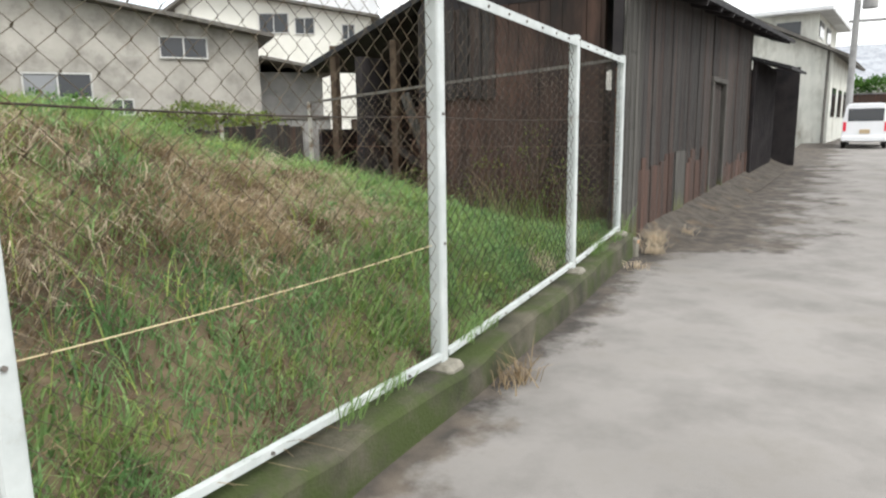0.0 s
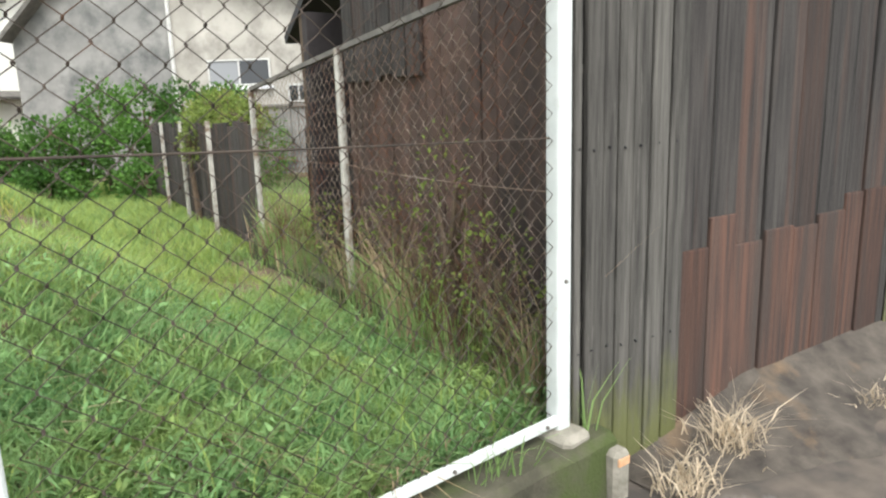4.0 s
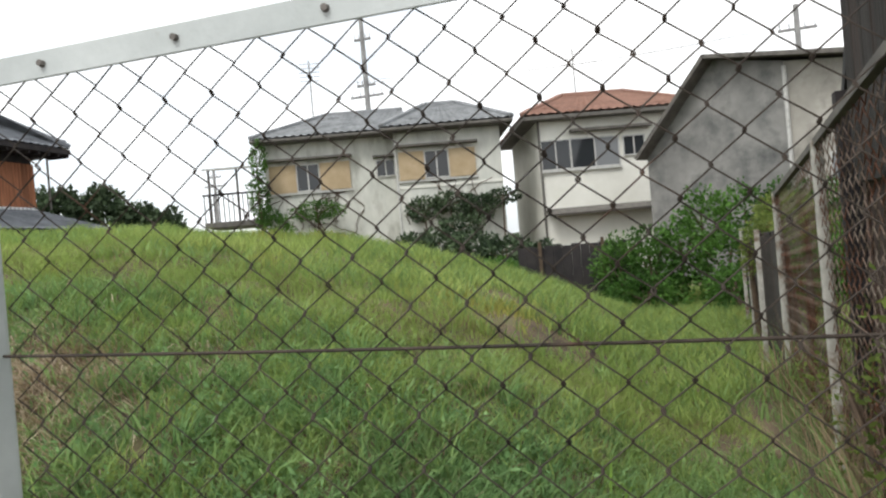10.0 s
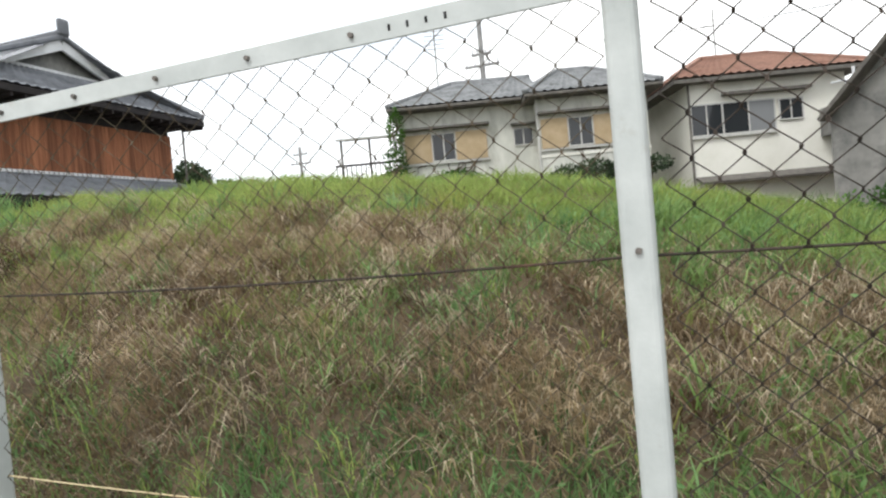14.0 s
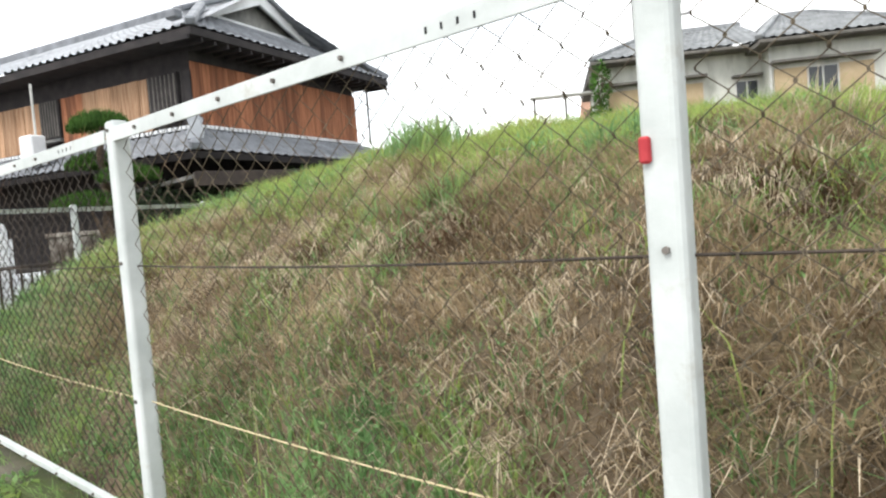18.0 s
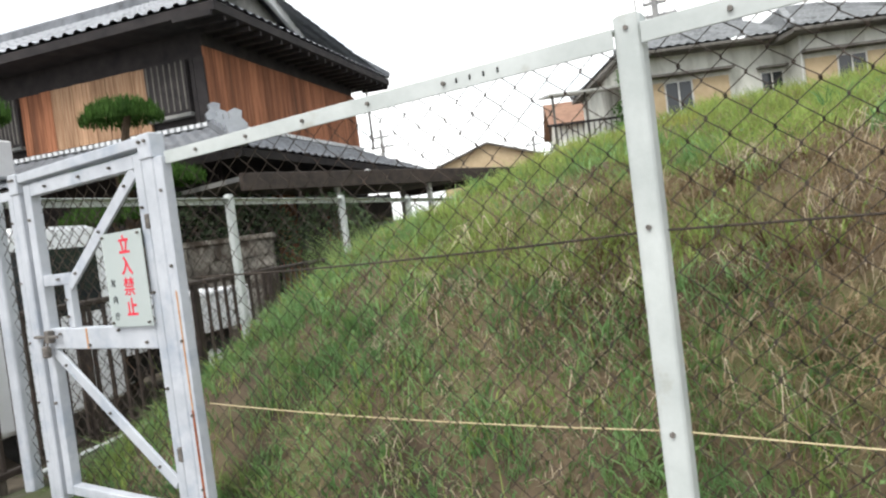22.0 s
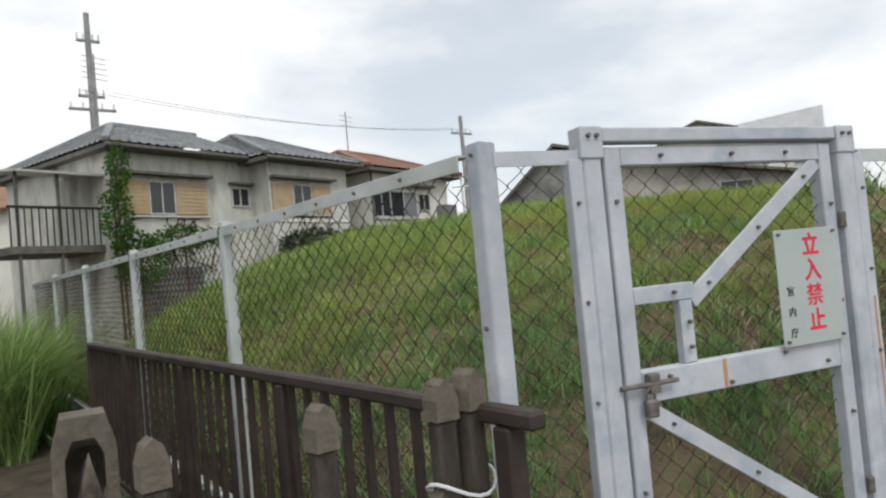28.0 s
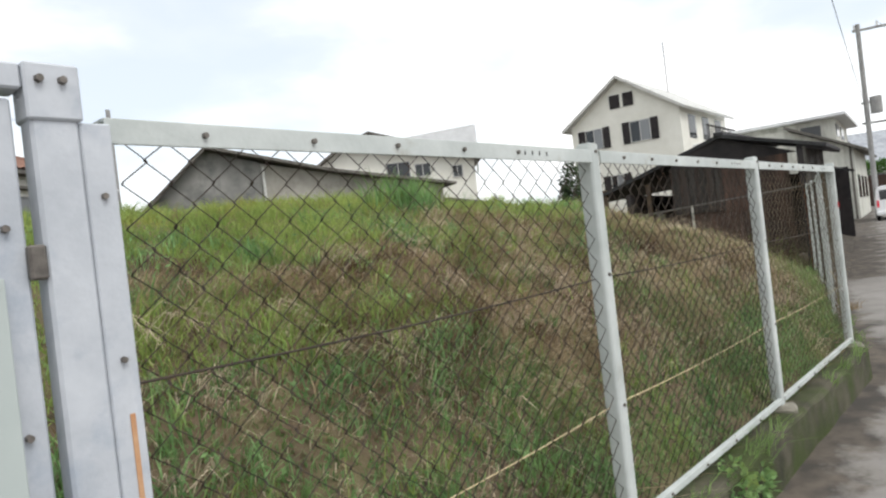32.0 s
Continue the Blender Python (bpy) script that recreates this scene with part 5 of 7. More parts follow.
        bar(bm, (ox, ym + sgn * (ym + o), ze + 0.1), (-0.5, ym + sgn * gy, zg + 0.12), 0.24, 0.2, bevel=0.04)
        part("hip_ridge", bm, M_TILED, h)
    part("gable_beam", boxes((-0.99, -0.89, ym - gy + 0.5, ym + gy - 0.5, zg + 0.05, zg + 0.17)), M_PLASTER, h)
    bm = bmesh.new()
    bar(bm, (-0.6, ym, zr + 0.14), (-D - 0.5, ym, zr + 0.14), 0.3, 0.3, bevel=0.05)
    part("ridge", bm, M_TILED, h)
    part("ridge_ornament", boxes((-0.65, -0.48, ym - 0.2, ym + 0.2, zr + 0.1, zr + 0.62), bevel=0.06), M_TILED, h)
    for yy, xx in ((-0.8, 0.4), (G + 0.8, 0.4)):
        part("corner_tile", boxes((xx - 0.1, xx + 0.25, yy - 0.12, yy + 0.12, ze + 0.2, ze + 0.42), bevel=0.04), M_TILED, h)
    # rafters under the eaves
    for i in range(22):
        y = -0.8 + i * 0.41
        bm = bmesh.new()
        bar(bm, (0.0, y, 5.78), (ox - 0.05, y, 5.76), 0.07, 0.1)
        part("rafter", bm, M_DARKWOOD, h)
    # lower storey
    part("lower_wall", boxes((0.0, 0.06, 0.0, G, 0, 3.7)), M_DARKWOOD, h)
    for i in range(5):
        part("lower_board", boxes((0.061, 0.09, 0.5 + 1.2 * i, 1.5 + 1.2 * i, 0.3, 2.6), bevel=0.006), M_ORANGEWOOD if i % 2 else M_DARKWOOD, h)
    part("downpipe", rod(bmesh.new(), (0.3, G + 0.3, 3.9), (0.3, G + 0.3, 6.1), 0.035), M_DARKFRAME, h)
    tk = part("roof_tank", boxes((-4.35, -3.85, -1.6, -1.2, 3.35, 4.1), bevel=0.04), M_PLASTER, h, "white water heater tank on the lower roof")
    part("tank_pipe", rod(bmesh.new(), (-4.1, -1.3, 4.1), (-4.1, -1.3, 5.4), 0.03), M_FRAME, tk)


build_timber_house()

# ---- other buildings ----


def simple_house(name, label, m, w, d, ze, zr, wall_mat, roof_mat, wins=(), gable_front=True, extra=None):
    h = thing(name, label, "house", m)
    part("wall", boxes((0, w, 0, d, -0.3, ze)), wall_mat, h)
    o = 0.45
    if gable_front:
        part("gable", prism(bmesh.new(), [(0, ze), (w, ze), (w / 2, zr - 0.1)], 0, d), wall_mat, h)
        k = (zr - ze) / (w / 2)
        part("roof", slab(bmesh.new(), [(-o, -o, ze - o * k + 0.05), (w / 2, -o, zr), (w / 2, d + o, zr), (-o, d + o, ze - o * k + 0.05)], 0.14), roof_mat, h)
        part("roof", slab(bmesh.new(), [(w / 2, -o, zr + 0.001), (w + o, -o, ze - o * k + 0.05), (w + o, d + o, ze - o * k + 0.05), (w / 2, d + o, zr + 0.001)], 0.14), roof_mat, h)
    else:
        k = (zr - ze) / (d / 2)
        part("gable", prism(bmesh.new(), [(0, ze), (d, ze), (d / 2, zr - 0.1)], -w, 0), wall_mat, h).matrix_basis = pose(0, 0, 0, 0, 0, 90)
        part("roof", slab(bmesh.new(), [(-o, -o, ze - o * k + 0.05), (w + o, -o, ze - o * k + 0.05), (w + o, d / 2, zr), (-o, d / 2, zr)], 0.14), roof_mat, h)
        part("roof", slab(bmesh.new(), [(-o, d / 2, zr + 0.001), (w + o, d / 2, zr + 0.001), (w + o, d + o, ze - o * k + 0.05), (-o, d + o, ze - o * k + 0.05)], 0.14), roof_mat, h)
    for x0, x1, z0, z1 in wins:
        grey_window(h, x0, x1, z0, z1, -0.03, 0.5)
    return h


def build_neighbours():
    # three-storey white house with dark shutters
    m = pose(24.5, 11.1, 0, 0, 0, -102)
    h = simple_house("white_house", "tall white house with dark shutters and a gable roof", m, 6.4, 8.0, 7.6, 9.8, M_STUCCO2, M_FRAME, (), True)
    for a, b, z0, z1 in ((0.9, 1.9, 6.0, 7.1), (3.62, 4.72, 6.0, 7.1), (2.2, 2.9, 3.2, 4.3)):
        grey_window(h, a, b, z0, z1, -0.03)
        for c in (a - 0.48, b + 0.05):
            part("shutter", boxes((c, c + 0.42, -0.07, -0.004, z0 - 0.05, z1 + 0.05), bevel=0.01), M_DARKWOOD, h)
    for c in (2.55, 3.35):
        part("attic_shutter", boxes((c, c + 0.6, -0.06, -0.004, 8.05, 8.8), bevel=0.01), M_DARKWOOD, h)
    part("balcony", boxes((6.42, 7.3, 1.5, 6.5, 5.2, 5.4)), M_PLASTER, h)
    for k in range(16):
        part("balcony_baluster", boxes((7.24, 7.28, 1.5 + 0.33 * k, 1.54 + 0.33 * k, 5.4, 6.3)), M_DARKWOOD, h)
    part("balcony_rail", boxes((7.22, 7.3, 1.5, 6.6, 6.3, 6.38)), M_DARKWOOD, h)
    for k in range(3):
        part("side_window", boxes((6.404, 6.43, 1.2 + 2.3 * k, 2.3 + 2.3 * k, 5.8, 7.1)), M_GLASS, h)
    part("antenna_mast", rod(bmesh.new(), (4.5, 4, 9), (4.5, 4, 12), 0.03), M_POLE, h)
    # low white house behind the mound
    w = thing("low_white_house", "white house with a dark stepped roof behind the mound", "house", pose(15.98, 23.2, 0, 0, 0, -60))
    part("wall", prism(bmesh.new(), [(0, -0.3), (8.65, -0.3), (8.65, 6.25), (1.2, 7.5), (0, 6.7)], 0, 6), M_STUCCO2, w)
    for a, c in (((-0.5, 6.45), (1.2, 7.6)), ((1.2, 7.6), (9.1, 6.27))):
        part("roof", slab(bmesh.new(), [(a[0], -0.5, a[1]), (c[0], -0.5, c[1]), (c[0], 6.4, c[1]), (a[0], 6.4, a[1])], 0.12), M_DARKFRAME, w)
    for a, c in (((1.4, 8.1), (2.8, 8.65)), ((2.8, 8.65), (5.0, 7.95))):
        part("upper_roof", slab(bmesh.new(), [(a[0], 1.5, a[1]), (c[0], 1.5, c[1]), (c[0], 6.4, c[1]), (a[0], 6.4, a[1])], 0.12), M_DARKFRAME, w)
    part("upper_wall", prism(bmesh.new(), [(1.6, 7.0), (4.8, 6.6), (4.8, 7.88), (2.8, 8.5), (1.6, 8.02)], 1.9, 6), M_STUCCO2, w)
    for a, c, z0, z1 in ((3.7, 4.95, 5.6, 6.4), (5.3, 6.1, 5.55, 6.2), (7.4, 7.9, 5.3, 5.9)):
        grey_window(w, a, c, z0, z1, -0.03, 0.9)
    b = thing("roof_screen", "plain white panel standing on a roof", "screen", pose(15.98, 23.2, 0, 0, 0, -60))
    part("panel", prism(bmesh.new(), [(4.9, 6.9), (9.0, 6.5), (9.0, 8.25), (4.9, 7.9)], 0.6, 0.72), M_PLASTER, b)
    for x, z in ((5.0, 7.8), (8.9, 8.1)):
        part("support_frame", boxes((x - 0.05, x + 0.05, 0.73, 0.83, 5.5, z), bevel=0.01), M_FRAME, b)
    # corrugated wall of the grey house's yard
    c = thing("yard_wall", "grey corrugated iron yard wall with a dark coping", "wall", pose(3.0, 13.2, 0, 0, 0, -36))
    for k in range(40):
        part("sheet_rib", boxes((0.16 * k, 0.16 * k + 0.13, -0.03, 0.0, 0.2, 1.5), bevel=0.01), M_GREYWALL, c)
    part("backing", boxes((0, 6.5, 0.001, 0.05, 0.1, 1.5)), M_GREYWALL, c)
    part("coping", boxes((-0.05, 6.5, -0.08, 0.1, 1.501, 1.57), bevel=0.01), M_DARKFRAME, c)
    # cream house behind the balcony side
    simple_house("cream_house", "cream house with a brown tiled gable roof", pose(-16.5, 34.0, 0, 0, 0, 12), 4.2, 6.0, 5.9, 7.3, M_STUCCO2, M_TILEB, ((2.9, 4.0, 3.0, 4.1),), False)
    simple_house("far_tiled_house", "distant house with a low tan gable roof", pose(-29.3, 54.0, 0, 0, 0, 8), 8.0, 7.0, 6.5, 7.9, M_SHUTTER, M_DARKFRAME, (), True)
    # tan two-storey building down the lane
    t = thing("tan_building", "tan two-storey building with flat eaves down the lane", "building", pose(26.0, -3.0, 0.3, 0, 0, -8.5))
    part("lower_wall", prism(bmesh.new(), [(0.0, -0.3), (6.0, -0.3), (6.0, 5.2), (3.0, 5.2), (0.0, 3.78)], -9.0, 0.0), M_STUCCO, t).matrix_basis = pose(0, 0, 0, 0, 0, 90)
    part("upper_wall", boxes((2.5, 10.0, 0.9, 7.0, 4.4, 5.75)), M_STUCCO, t)
    part("flat_roof", boxes((1.9, 10.8, 0.3, 7.8, 5.75, 5.95), bevel=0.03), M_PLASTER, t)
    part("lower_roof", slab(bmesh.new(), [(-0.5, -0.6, 3.65), (9.4, -0.6, 3.65), (9.4, 3.0, 5.4), (-0.5, 3.0, 5.4)], 0.12), M_DARKFRAME, t)
    for a in (0.8, 3.4, 6.0):
        part("window", boxes((a, a + 1.3, -0.04, -0.002, 1.2, 2.4)), M_GLASS, t)
    for a in (2.8, 5.6):
        part("window", boxes((a, a + 1.5, 0.86, 0.898, 4.75, 5.45)), M_GLASS, t)
    part("side_window", boxes((-0.04, -0.002, 2.0, 3.0, 1.4, 2.4)), M_GLASS, t)
    part("side_window", boxes((2.46, 2.498, 1.6, 2.6, 4.75, 5.45)), M_GLASS, t)
    part("downpipe", rod(bmesh.new(), (-0.06, 0.15, -0.1), (-0.06, 0.15, 4.1), 0.05), M_DARKFRAME, t)
    # lane end
    simple_house("lane_house", "distant tiled house at the end of the lane", pose(52.0, -2.0, 0, 0, 0, -90), 9.0, 8.0, 4.6, 7.2, M_STUCCO, M_TILE, ((1.0, 2.2, 1.0, 2.2), (5.0, 6.4, 1.0, 2.2)), False)
    w = thing("lane_wall", "low brown boundary wall at the end of the lane", "wall", pose(44.0, -3.0, 0, 0, 0, -90))
    part("wall", boxes((0, 12, 0, 0.2, -0.3, 3.0), bevel=0.02), M_REDBOARD, w)
    part("coping", boxes((-0.05, 12.05, -0.05, 0.25, 3.001, 3.1), bevel=0.02), M_GREYWALL, w)


build_neighbours()


def utility_pole(x, y, top, arms, label, lean=0.0, group="utility poles"):
    p = thing("utility_pole", label, "pole", pose(x, y, -0.2), group)
    part("shaft", rod(bmesh.new(), (0, 0, 0), (lean, 0, top + 0.2), 0.16 if arms else 0.13, 0.1, 12), M_POLE, p)
    for z, w in arms:
        part("cross_arm", boxes((-w / 2 + lean * 0.8, w / 2 + lean * 0.8, -0.05, 0.05, z + 0.2, z + 0.3), bevel=0.01), M_POLE, p)
        for k in (-0.45, -0.2, 0.2, 0.45):
            part("insulator", rod(bmesh.new(), (k * w + lean * 0.8, 0, z + 0.3), (k * w + lean * 0.8, 0, z + 0.52), 0.045, 0.03, 8), M_PLASTER, p)
    return p


utility_pole(-11.34, 27.74, 12.2, ((8.5, 1.6), (9.0, 0.9), (11.1, 0.8)), "grey concrete utility pole with cross-arms behind the houses")
utility_pole(6.6, 28.0, 9.6, ((8.6, 1.4),), "thin grey utility pole behind the orange-roofed house")
p_lane = utility_pole(24.4, -3.6, 9.9, (), "grey utility pole with a transformer down the lane")
part("transformer", rod(bmesh.new(), (0.05, -0.42, 5.7), (0.05, -0.42, 6.5), 0.26, n=14), M_POLE, p_lane)
part("bracket", boxes((-0.05, 0.05, -0.3, 0.2, 6.2, 6.3), bevel=0.01), M_POLE, p_lane)
for _z, _l in ((9.75, 2.6), (5.2, 2.4)):
    part("cross_arm", boxes((-0.05, 0.05, -_l, 0.25, _z, _z + 0.1), bevel=0.01), M_POLE, p_lane)
for _k in (-2.4, -1.7, -0.8, 0.15):
    part("insulator", rod(bmesh.new(), (0, _k, 9.85), (0, _k, 10.1), 0.06, 0.04, 8), M_PLASTER, p_lane)
utility_pole(-30.2, 43.5, 8.7, ((7.4, 1.8), (8.1, 1.2)), "distant utility pole beyond the mound")
utility_pole(-22.0, 58.0, 8.2, ((6.6, 2.0), (7.4, 1.4)), "distant utility pole beyond the yard")


def cables(pts):
    for i, (a, b) in enumerate(pts):
        c = thing("power_cable", "thin dark overhead power cable", "cable", group="overhead cables")
        n = 10
        q = [(a[0] + (b[0] - a[0]) * t, a[1] + (b[1] - a[1]) * t, a[2] + (b[2] - a[2]) * t - 0.5 * 4 * t * (1 - t)) for t in [k / n for k in range(n + 1)]]
        part("strand", tube(q, 0.008), M_BLACK, c)


cables([((24.4, -3.6, 5.7), (-22.0, 2.0, 6.6)), ((24.4, -5.3, 9.88), (46, -14, 9.2)), ((24.4, -4.4, 9.88), (46, -13, 9.2)), ((24.4, -5.8, 5.05), (46, -13.5, 7.6)), ((24.4, -4.4, 5.05), (46, -12.5, 7.6)),
        ((-11.8, 27.5, 9.2), (6.1, 28, 8.9)), ((-10.7, 27.5, 9.2), (7.1, 28, 8.9))])


# ---- yard west of the side fence ----


def build_brown_fence():
    f = thing("brown_fence", "dark brown painted steel railing fence along the yard", "fence", pose(-15.49, 1.53, 0, 0, 0, 90.6))
    L = 4.6
    part("top_rail", boxes((-0.05, L, -0.024, 0.024, 1.095, 1.135), bevel=0.008), M_BROWNFENCE, f)
    part("bottom_rail", boxes((0, L, -0.02, 0.02, 0.22, 0.26), bevel=0.006), M_BROWNFENCE, f)
    for k in range(5):
        x = 0.02 + k * (L - 0.08) / 4
        part("post", boxes((x, x + 0.055, -0.026, 0.026, -0.1, 1.094), bevel=0.006), M_BROWNFENCE, f)
    for k in range(46):
        x = 0.14 + k * 0.122
        if x < L - 0.1:
            part("baluster", boxes((x, x + 0.02, -0.011, 0.011, 0.261, 1.094)), M_BROWNFENCE, f)
    part("base", boxes((0.0, L, -0.09, 0.07, -0.3, 0.1), bevel=0.015), M_CONCPOST, f, "low concrete base")


build_brown_fence()


def concrete_post(x, y, top, w, ang, label):
    p = thing("concrete_post", label, "post", pose(x, y, -0.1, 0, 0, ang), "concrete gate posts")
    h = top + 0.1
    bm = boxes((-w / 2, w / 2, -w / 2, w / 2, 0, h - 0.09), bevel=0.008)
    part("shaft", bm, M_DARKPOST, p)
    bm = prism(bmesh.new(), [(-w * 0.56, h - 0.09), (w * 0.56, h - 0.09), (w * 0.56, h - 0.045), (w * 0.34, h - 0.012), (0, h), (-w * 0.34, h - 0.012), (-w * 0.56, h - 0.045)], -w * 0.56, w * 0.56)
    part("cap", bm, M_CONCPOST, p, "rounded cap")
    return p


concrete_post(-15.515, 1.675, 1.215, 0.052, 8, "dark weathered gate post tied with a wire loop")
concrete_post(-15.575, 1.70, 1.20, 0.052, -4, "dark weathered gate post tied with a wire loop")
concrete_post(-15.865, 1.705, 1.2, 0.046, 5, "dark weathered gate post with a pale cap")
concrete_post(-16.16, 1.78, 1.19, 0.046, 0, "dark weathered gate post with a pale cap")


def build_yard_gate():
    g = thing("yard_gate", "low weathered gate frame with crossed braces between posts", "gate", pose(-0.1, 0, 0))
    for a, b in (((-16.03, 1.67, 0.75), (-15.72, 1.66, 0.3)), ((-15.83, 1.63, 0.7), (-15.5, 1.68, 0.95)), ((-16.09, 1.67, 0.7), (-16.4, 1.68, 0.3)), ((-15.77, 1.64, 0.72), (-15.5, 1.69, 0.3))):
        bm = bmesh.new()
        bar(bm, a, b, 0.03, 0.05, bevel=0.004)
        part("brace", bm, M_CONCPOST, g)
    part("bottom_bar", boxes((-16.5, -15.4, 1.655, 1.69, 0.2, 0.25), bevel=0.005), M_CONCPOST, g)


build_yard_gate()


def build_board_wall():
    """Low dark board wall behind the old fence."""
    w = thing("low_board_wall", "low dark brown board wall behind the old fence", "wall")
    rng = random.Random(17)
    for (x0, y0), (x1, y1) in (((0.62, 4.3), (0.84, 6.3)), ((0.84, 6.3), (1.06, 8.3)), ((1.06, 8.3), (1.3, 10.6))):
        n = 9
        for k in range(n):
            ax, ay = x0 + (x1 - x0) * k / n, y0 + (y1 - y0) * k / n
            bx, by = x0 + (x1 - x0) * (k + 0.95) / n, y0 + (y1 - y0) * (k + 0.95) / n
            bm = bmesh.new()
            z = 1.24 + rng.uniform(-0.04, 0.04)
            bar(bm, (ax, ay, (z + 0.1) / 2), (bx, by, (z + 0.1) / 2), 0.03, z - 0.1, bevel=0.004)
            part("board", bm, M_BOARD, w)
    for t in (5.75, 7.4, 9.02):
        part("post", boxes((-0.022, 0.022, -0.022, 0.022, 0.0, 1.28), bevel=0.004, m=pose(0.08 + 0.11 * t, 0.1 + 0.994 * t, 0)), M_OLDPOST, w, "flaking pale post")


build_board_wall()


def build_dark_wall():
    """Weathered dark boarding in the shade under the houses."""
    w = thing("boarded_retaining_wall", "dark weathered boarding in the shade below the orange-roofed house", "wall")
    for k in range(12):
        x = -2.75 + 0.19 * k
        part("board", boxes((x, x + 0.187, 13.3, 13.33, -0.1, 1.2 + 0.02 * math.sin(k * 2.3)), bevel=0.004), M_DARKWOOD, w)
    for x in (-2.3, -1.0):
        part("post", boxes((x, x + 0.07, 13.22, 13.295, -0.1, 1.3), bevel=0.008), M_BARK, w)


build_dark_wall()


def build_lump():
    t = thing("wrapped_boulder", "small rough boulder under a hooded concrete cap in the yard", "boulder", pose(-16.17, 2.42, -0.12, 0, 0, -8) @ Matrix.Diagonal((0.72, 0.72, 1.0, 1.0)))
    bm = bmesh.new()
    r = bmesh.ops.create_icosphere(bm, subdivisions=4, radius=1)
    for v in r["verts"]:
        c = v.co.copy()
        k = 1 + 0.18 * noise.noise(c * 2.1) + 0.1 * noise.noise(c * 6)
        v.co = Vector((0.02 + c.x * 0.12 * k, -0.05 + c.y * 0.12 * k, 0.52 + c.z * 0.6 * k))
    part("boulder", bm, M_STONE, t, smooth=True)
    bm = prism(bmesh.new(), [(-0.1, 1.06), (-0.1, 1.2), (-0.07, 1.28), (0.07, 1.28), (0.1, 1.2), (0.1, 1.06), (0.06, 1.06), (0.06, 1.18), (0.035, 1.225), (-0.035, 1.225), (-0.06, 1.18), (-0.06, 1.06)], -0.08, 0.09)
    part("hood", bm, M_CONCPOST, t, "arched concrete hood")
    part("back_slab", boxes((-0.09, 0.09, 0.091, 0.13, 0, 1.2), bevel=0.015), M_CONCPOST, t)


build_lump()


def build_wire_loop():
    w = thing("wire_loop", "loop of pale wire tying two weathered posts", "wire")
    q = [(-15.545 + 0.085 * math.cos(a), 1.688 + 0.06 * math.sin(a), 0.965 + 0.02 * math.sin(a * 2 + 1)) for a in [2 * math.pi * k / 20 for k in range(21)]]
    part("loop", tube(q, 0.004), M_PLASTER, w)


build_wire_loop()


def build_truck():
    t = thing("kei_truck", "small white pickup truck parked in the yard", "truck", pose(-17.85, 2.6, -0.09))
    W3 = 1.42
    # cab faces the lane (-y), bed behind
    bm = prism(bmesh.new(), [(0.0, 0.3), (1.35, 0.3), (1.35, 1.72), (1.2, 1.8), (0.45, 1.8), (0.12, 1.1), (0.0, 0.95)], 0, W3)
    bmesh.ops.bevel(bm, geom=bm.edges[:], offset=0.03, segments=2, affect="EDGES")
    bmesh.ops.transform(bm, matrix=Matrix(((0, 1, 0, 0), (1, 0, 0, 0), (0, 0, 1, 0), (0, 0, 0, 1))), verts=bm.verts[:])
    part("cab", bm, M_CARWHITE, t)
    part("rear_window", boxes((0.15, W3 - 0.15, 1.34, 1.362, 1.05, 1.62), bevel=0.01), M_GLASS, t)
    part("windscreen", boxes((0.1, W3 - 0.1, -0.01, 0.02, 0, 0.68), m=pose(0, 0.13, 1.12, -24.5, 0, 0)), M_GLASS, t)
    for x in (-0.006, W3 - 0.006):
        part("side_window", boxes((x, x + 0.012, 0.42, 1.2, 1.08, 1.62), bevel=0.003), M_GLASS, t)
    part("bed_floor", boxes((0, W3, 1.42, 3.3, 0.62, 0.72), bevel=0.01), M_CARWHITE, t)
    for a in ((0, 0.04, 1.42, 3.3), (W3 - 0.04, W3, 1.42, 3.3), (0.041, W3 - 0.041, 3.26, 3.3)):
        sd = part("bed_side", boxes((*a, 0.721, 1.0), bevel=0.012), M_CARWHITE, t)
        part("bed_lip", boxes((a[0] - 0.01, a[1] + 0.01, a[2], a[3], 1.001, 1.04), bevel=0.006), M_CARWHITE, sd)
    part("guard_frame", boxes((0.05, W3 - 0.05, 1.385, 1.415, 1.5, 1.55), (0.05, 0.09, 1.385, 1.415, 0.7, 1.5), (W3 - 0.09, W3 - 0.05, 1.385, 1.415, 0.7, 1.5)), M_CARWHITE, t)
    part("chassis", boxes((0.2, W3 - 0.2, 0.3, 3.1, 0.35, 0.6)), M_BLACK, t)
    for x in (0.06, W3 - 0.2):
        for y in (0.55, 2.6):
            w = part("wheel", rod(bmesh.new(), (x, y, 0.27), (x + 0.14, y, 0.27), 0.27, n=20), M_RUBBER, t)
            part("rim", rod(bmesh.new(), (x - 0.004, y, 0.27), (x + 0.144, y, 0.27), 0.17, n=16), M_CARWHITE, w)
    part("tail_lamp", boxes((W3 - 0.2, W3 - 0.05, 3.3, 3.33, 0.5, 0.6), bevel=0.01), M_RED, t)
    for x in (0.1, W3 - 0.32):
        part("headlight", boxes((x, x + 0.22, -0.02, 0.02, 0.72, 0.86), bevel=0.01), M_GLASS2, t)


build_truck()


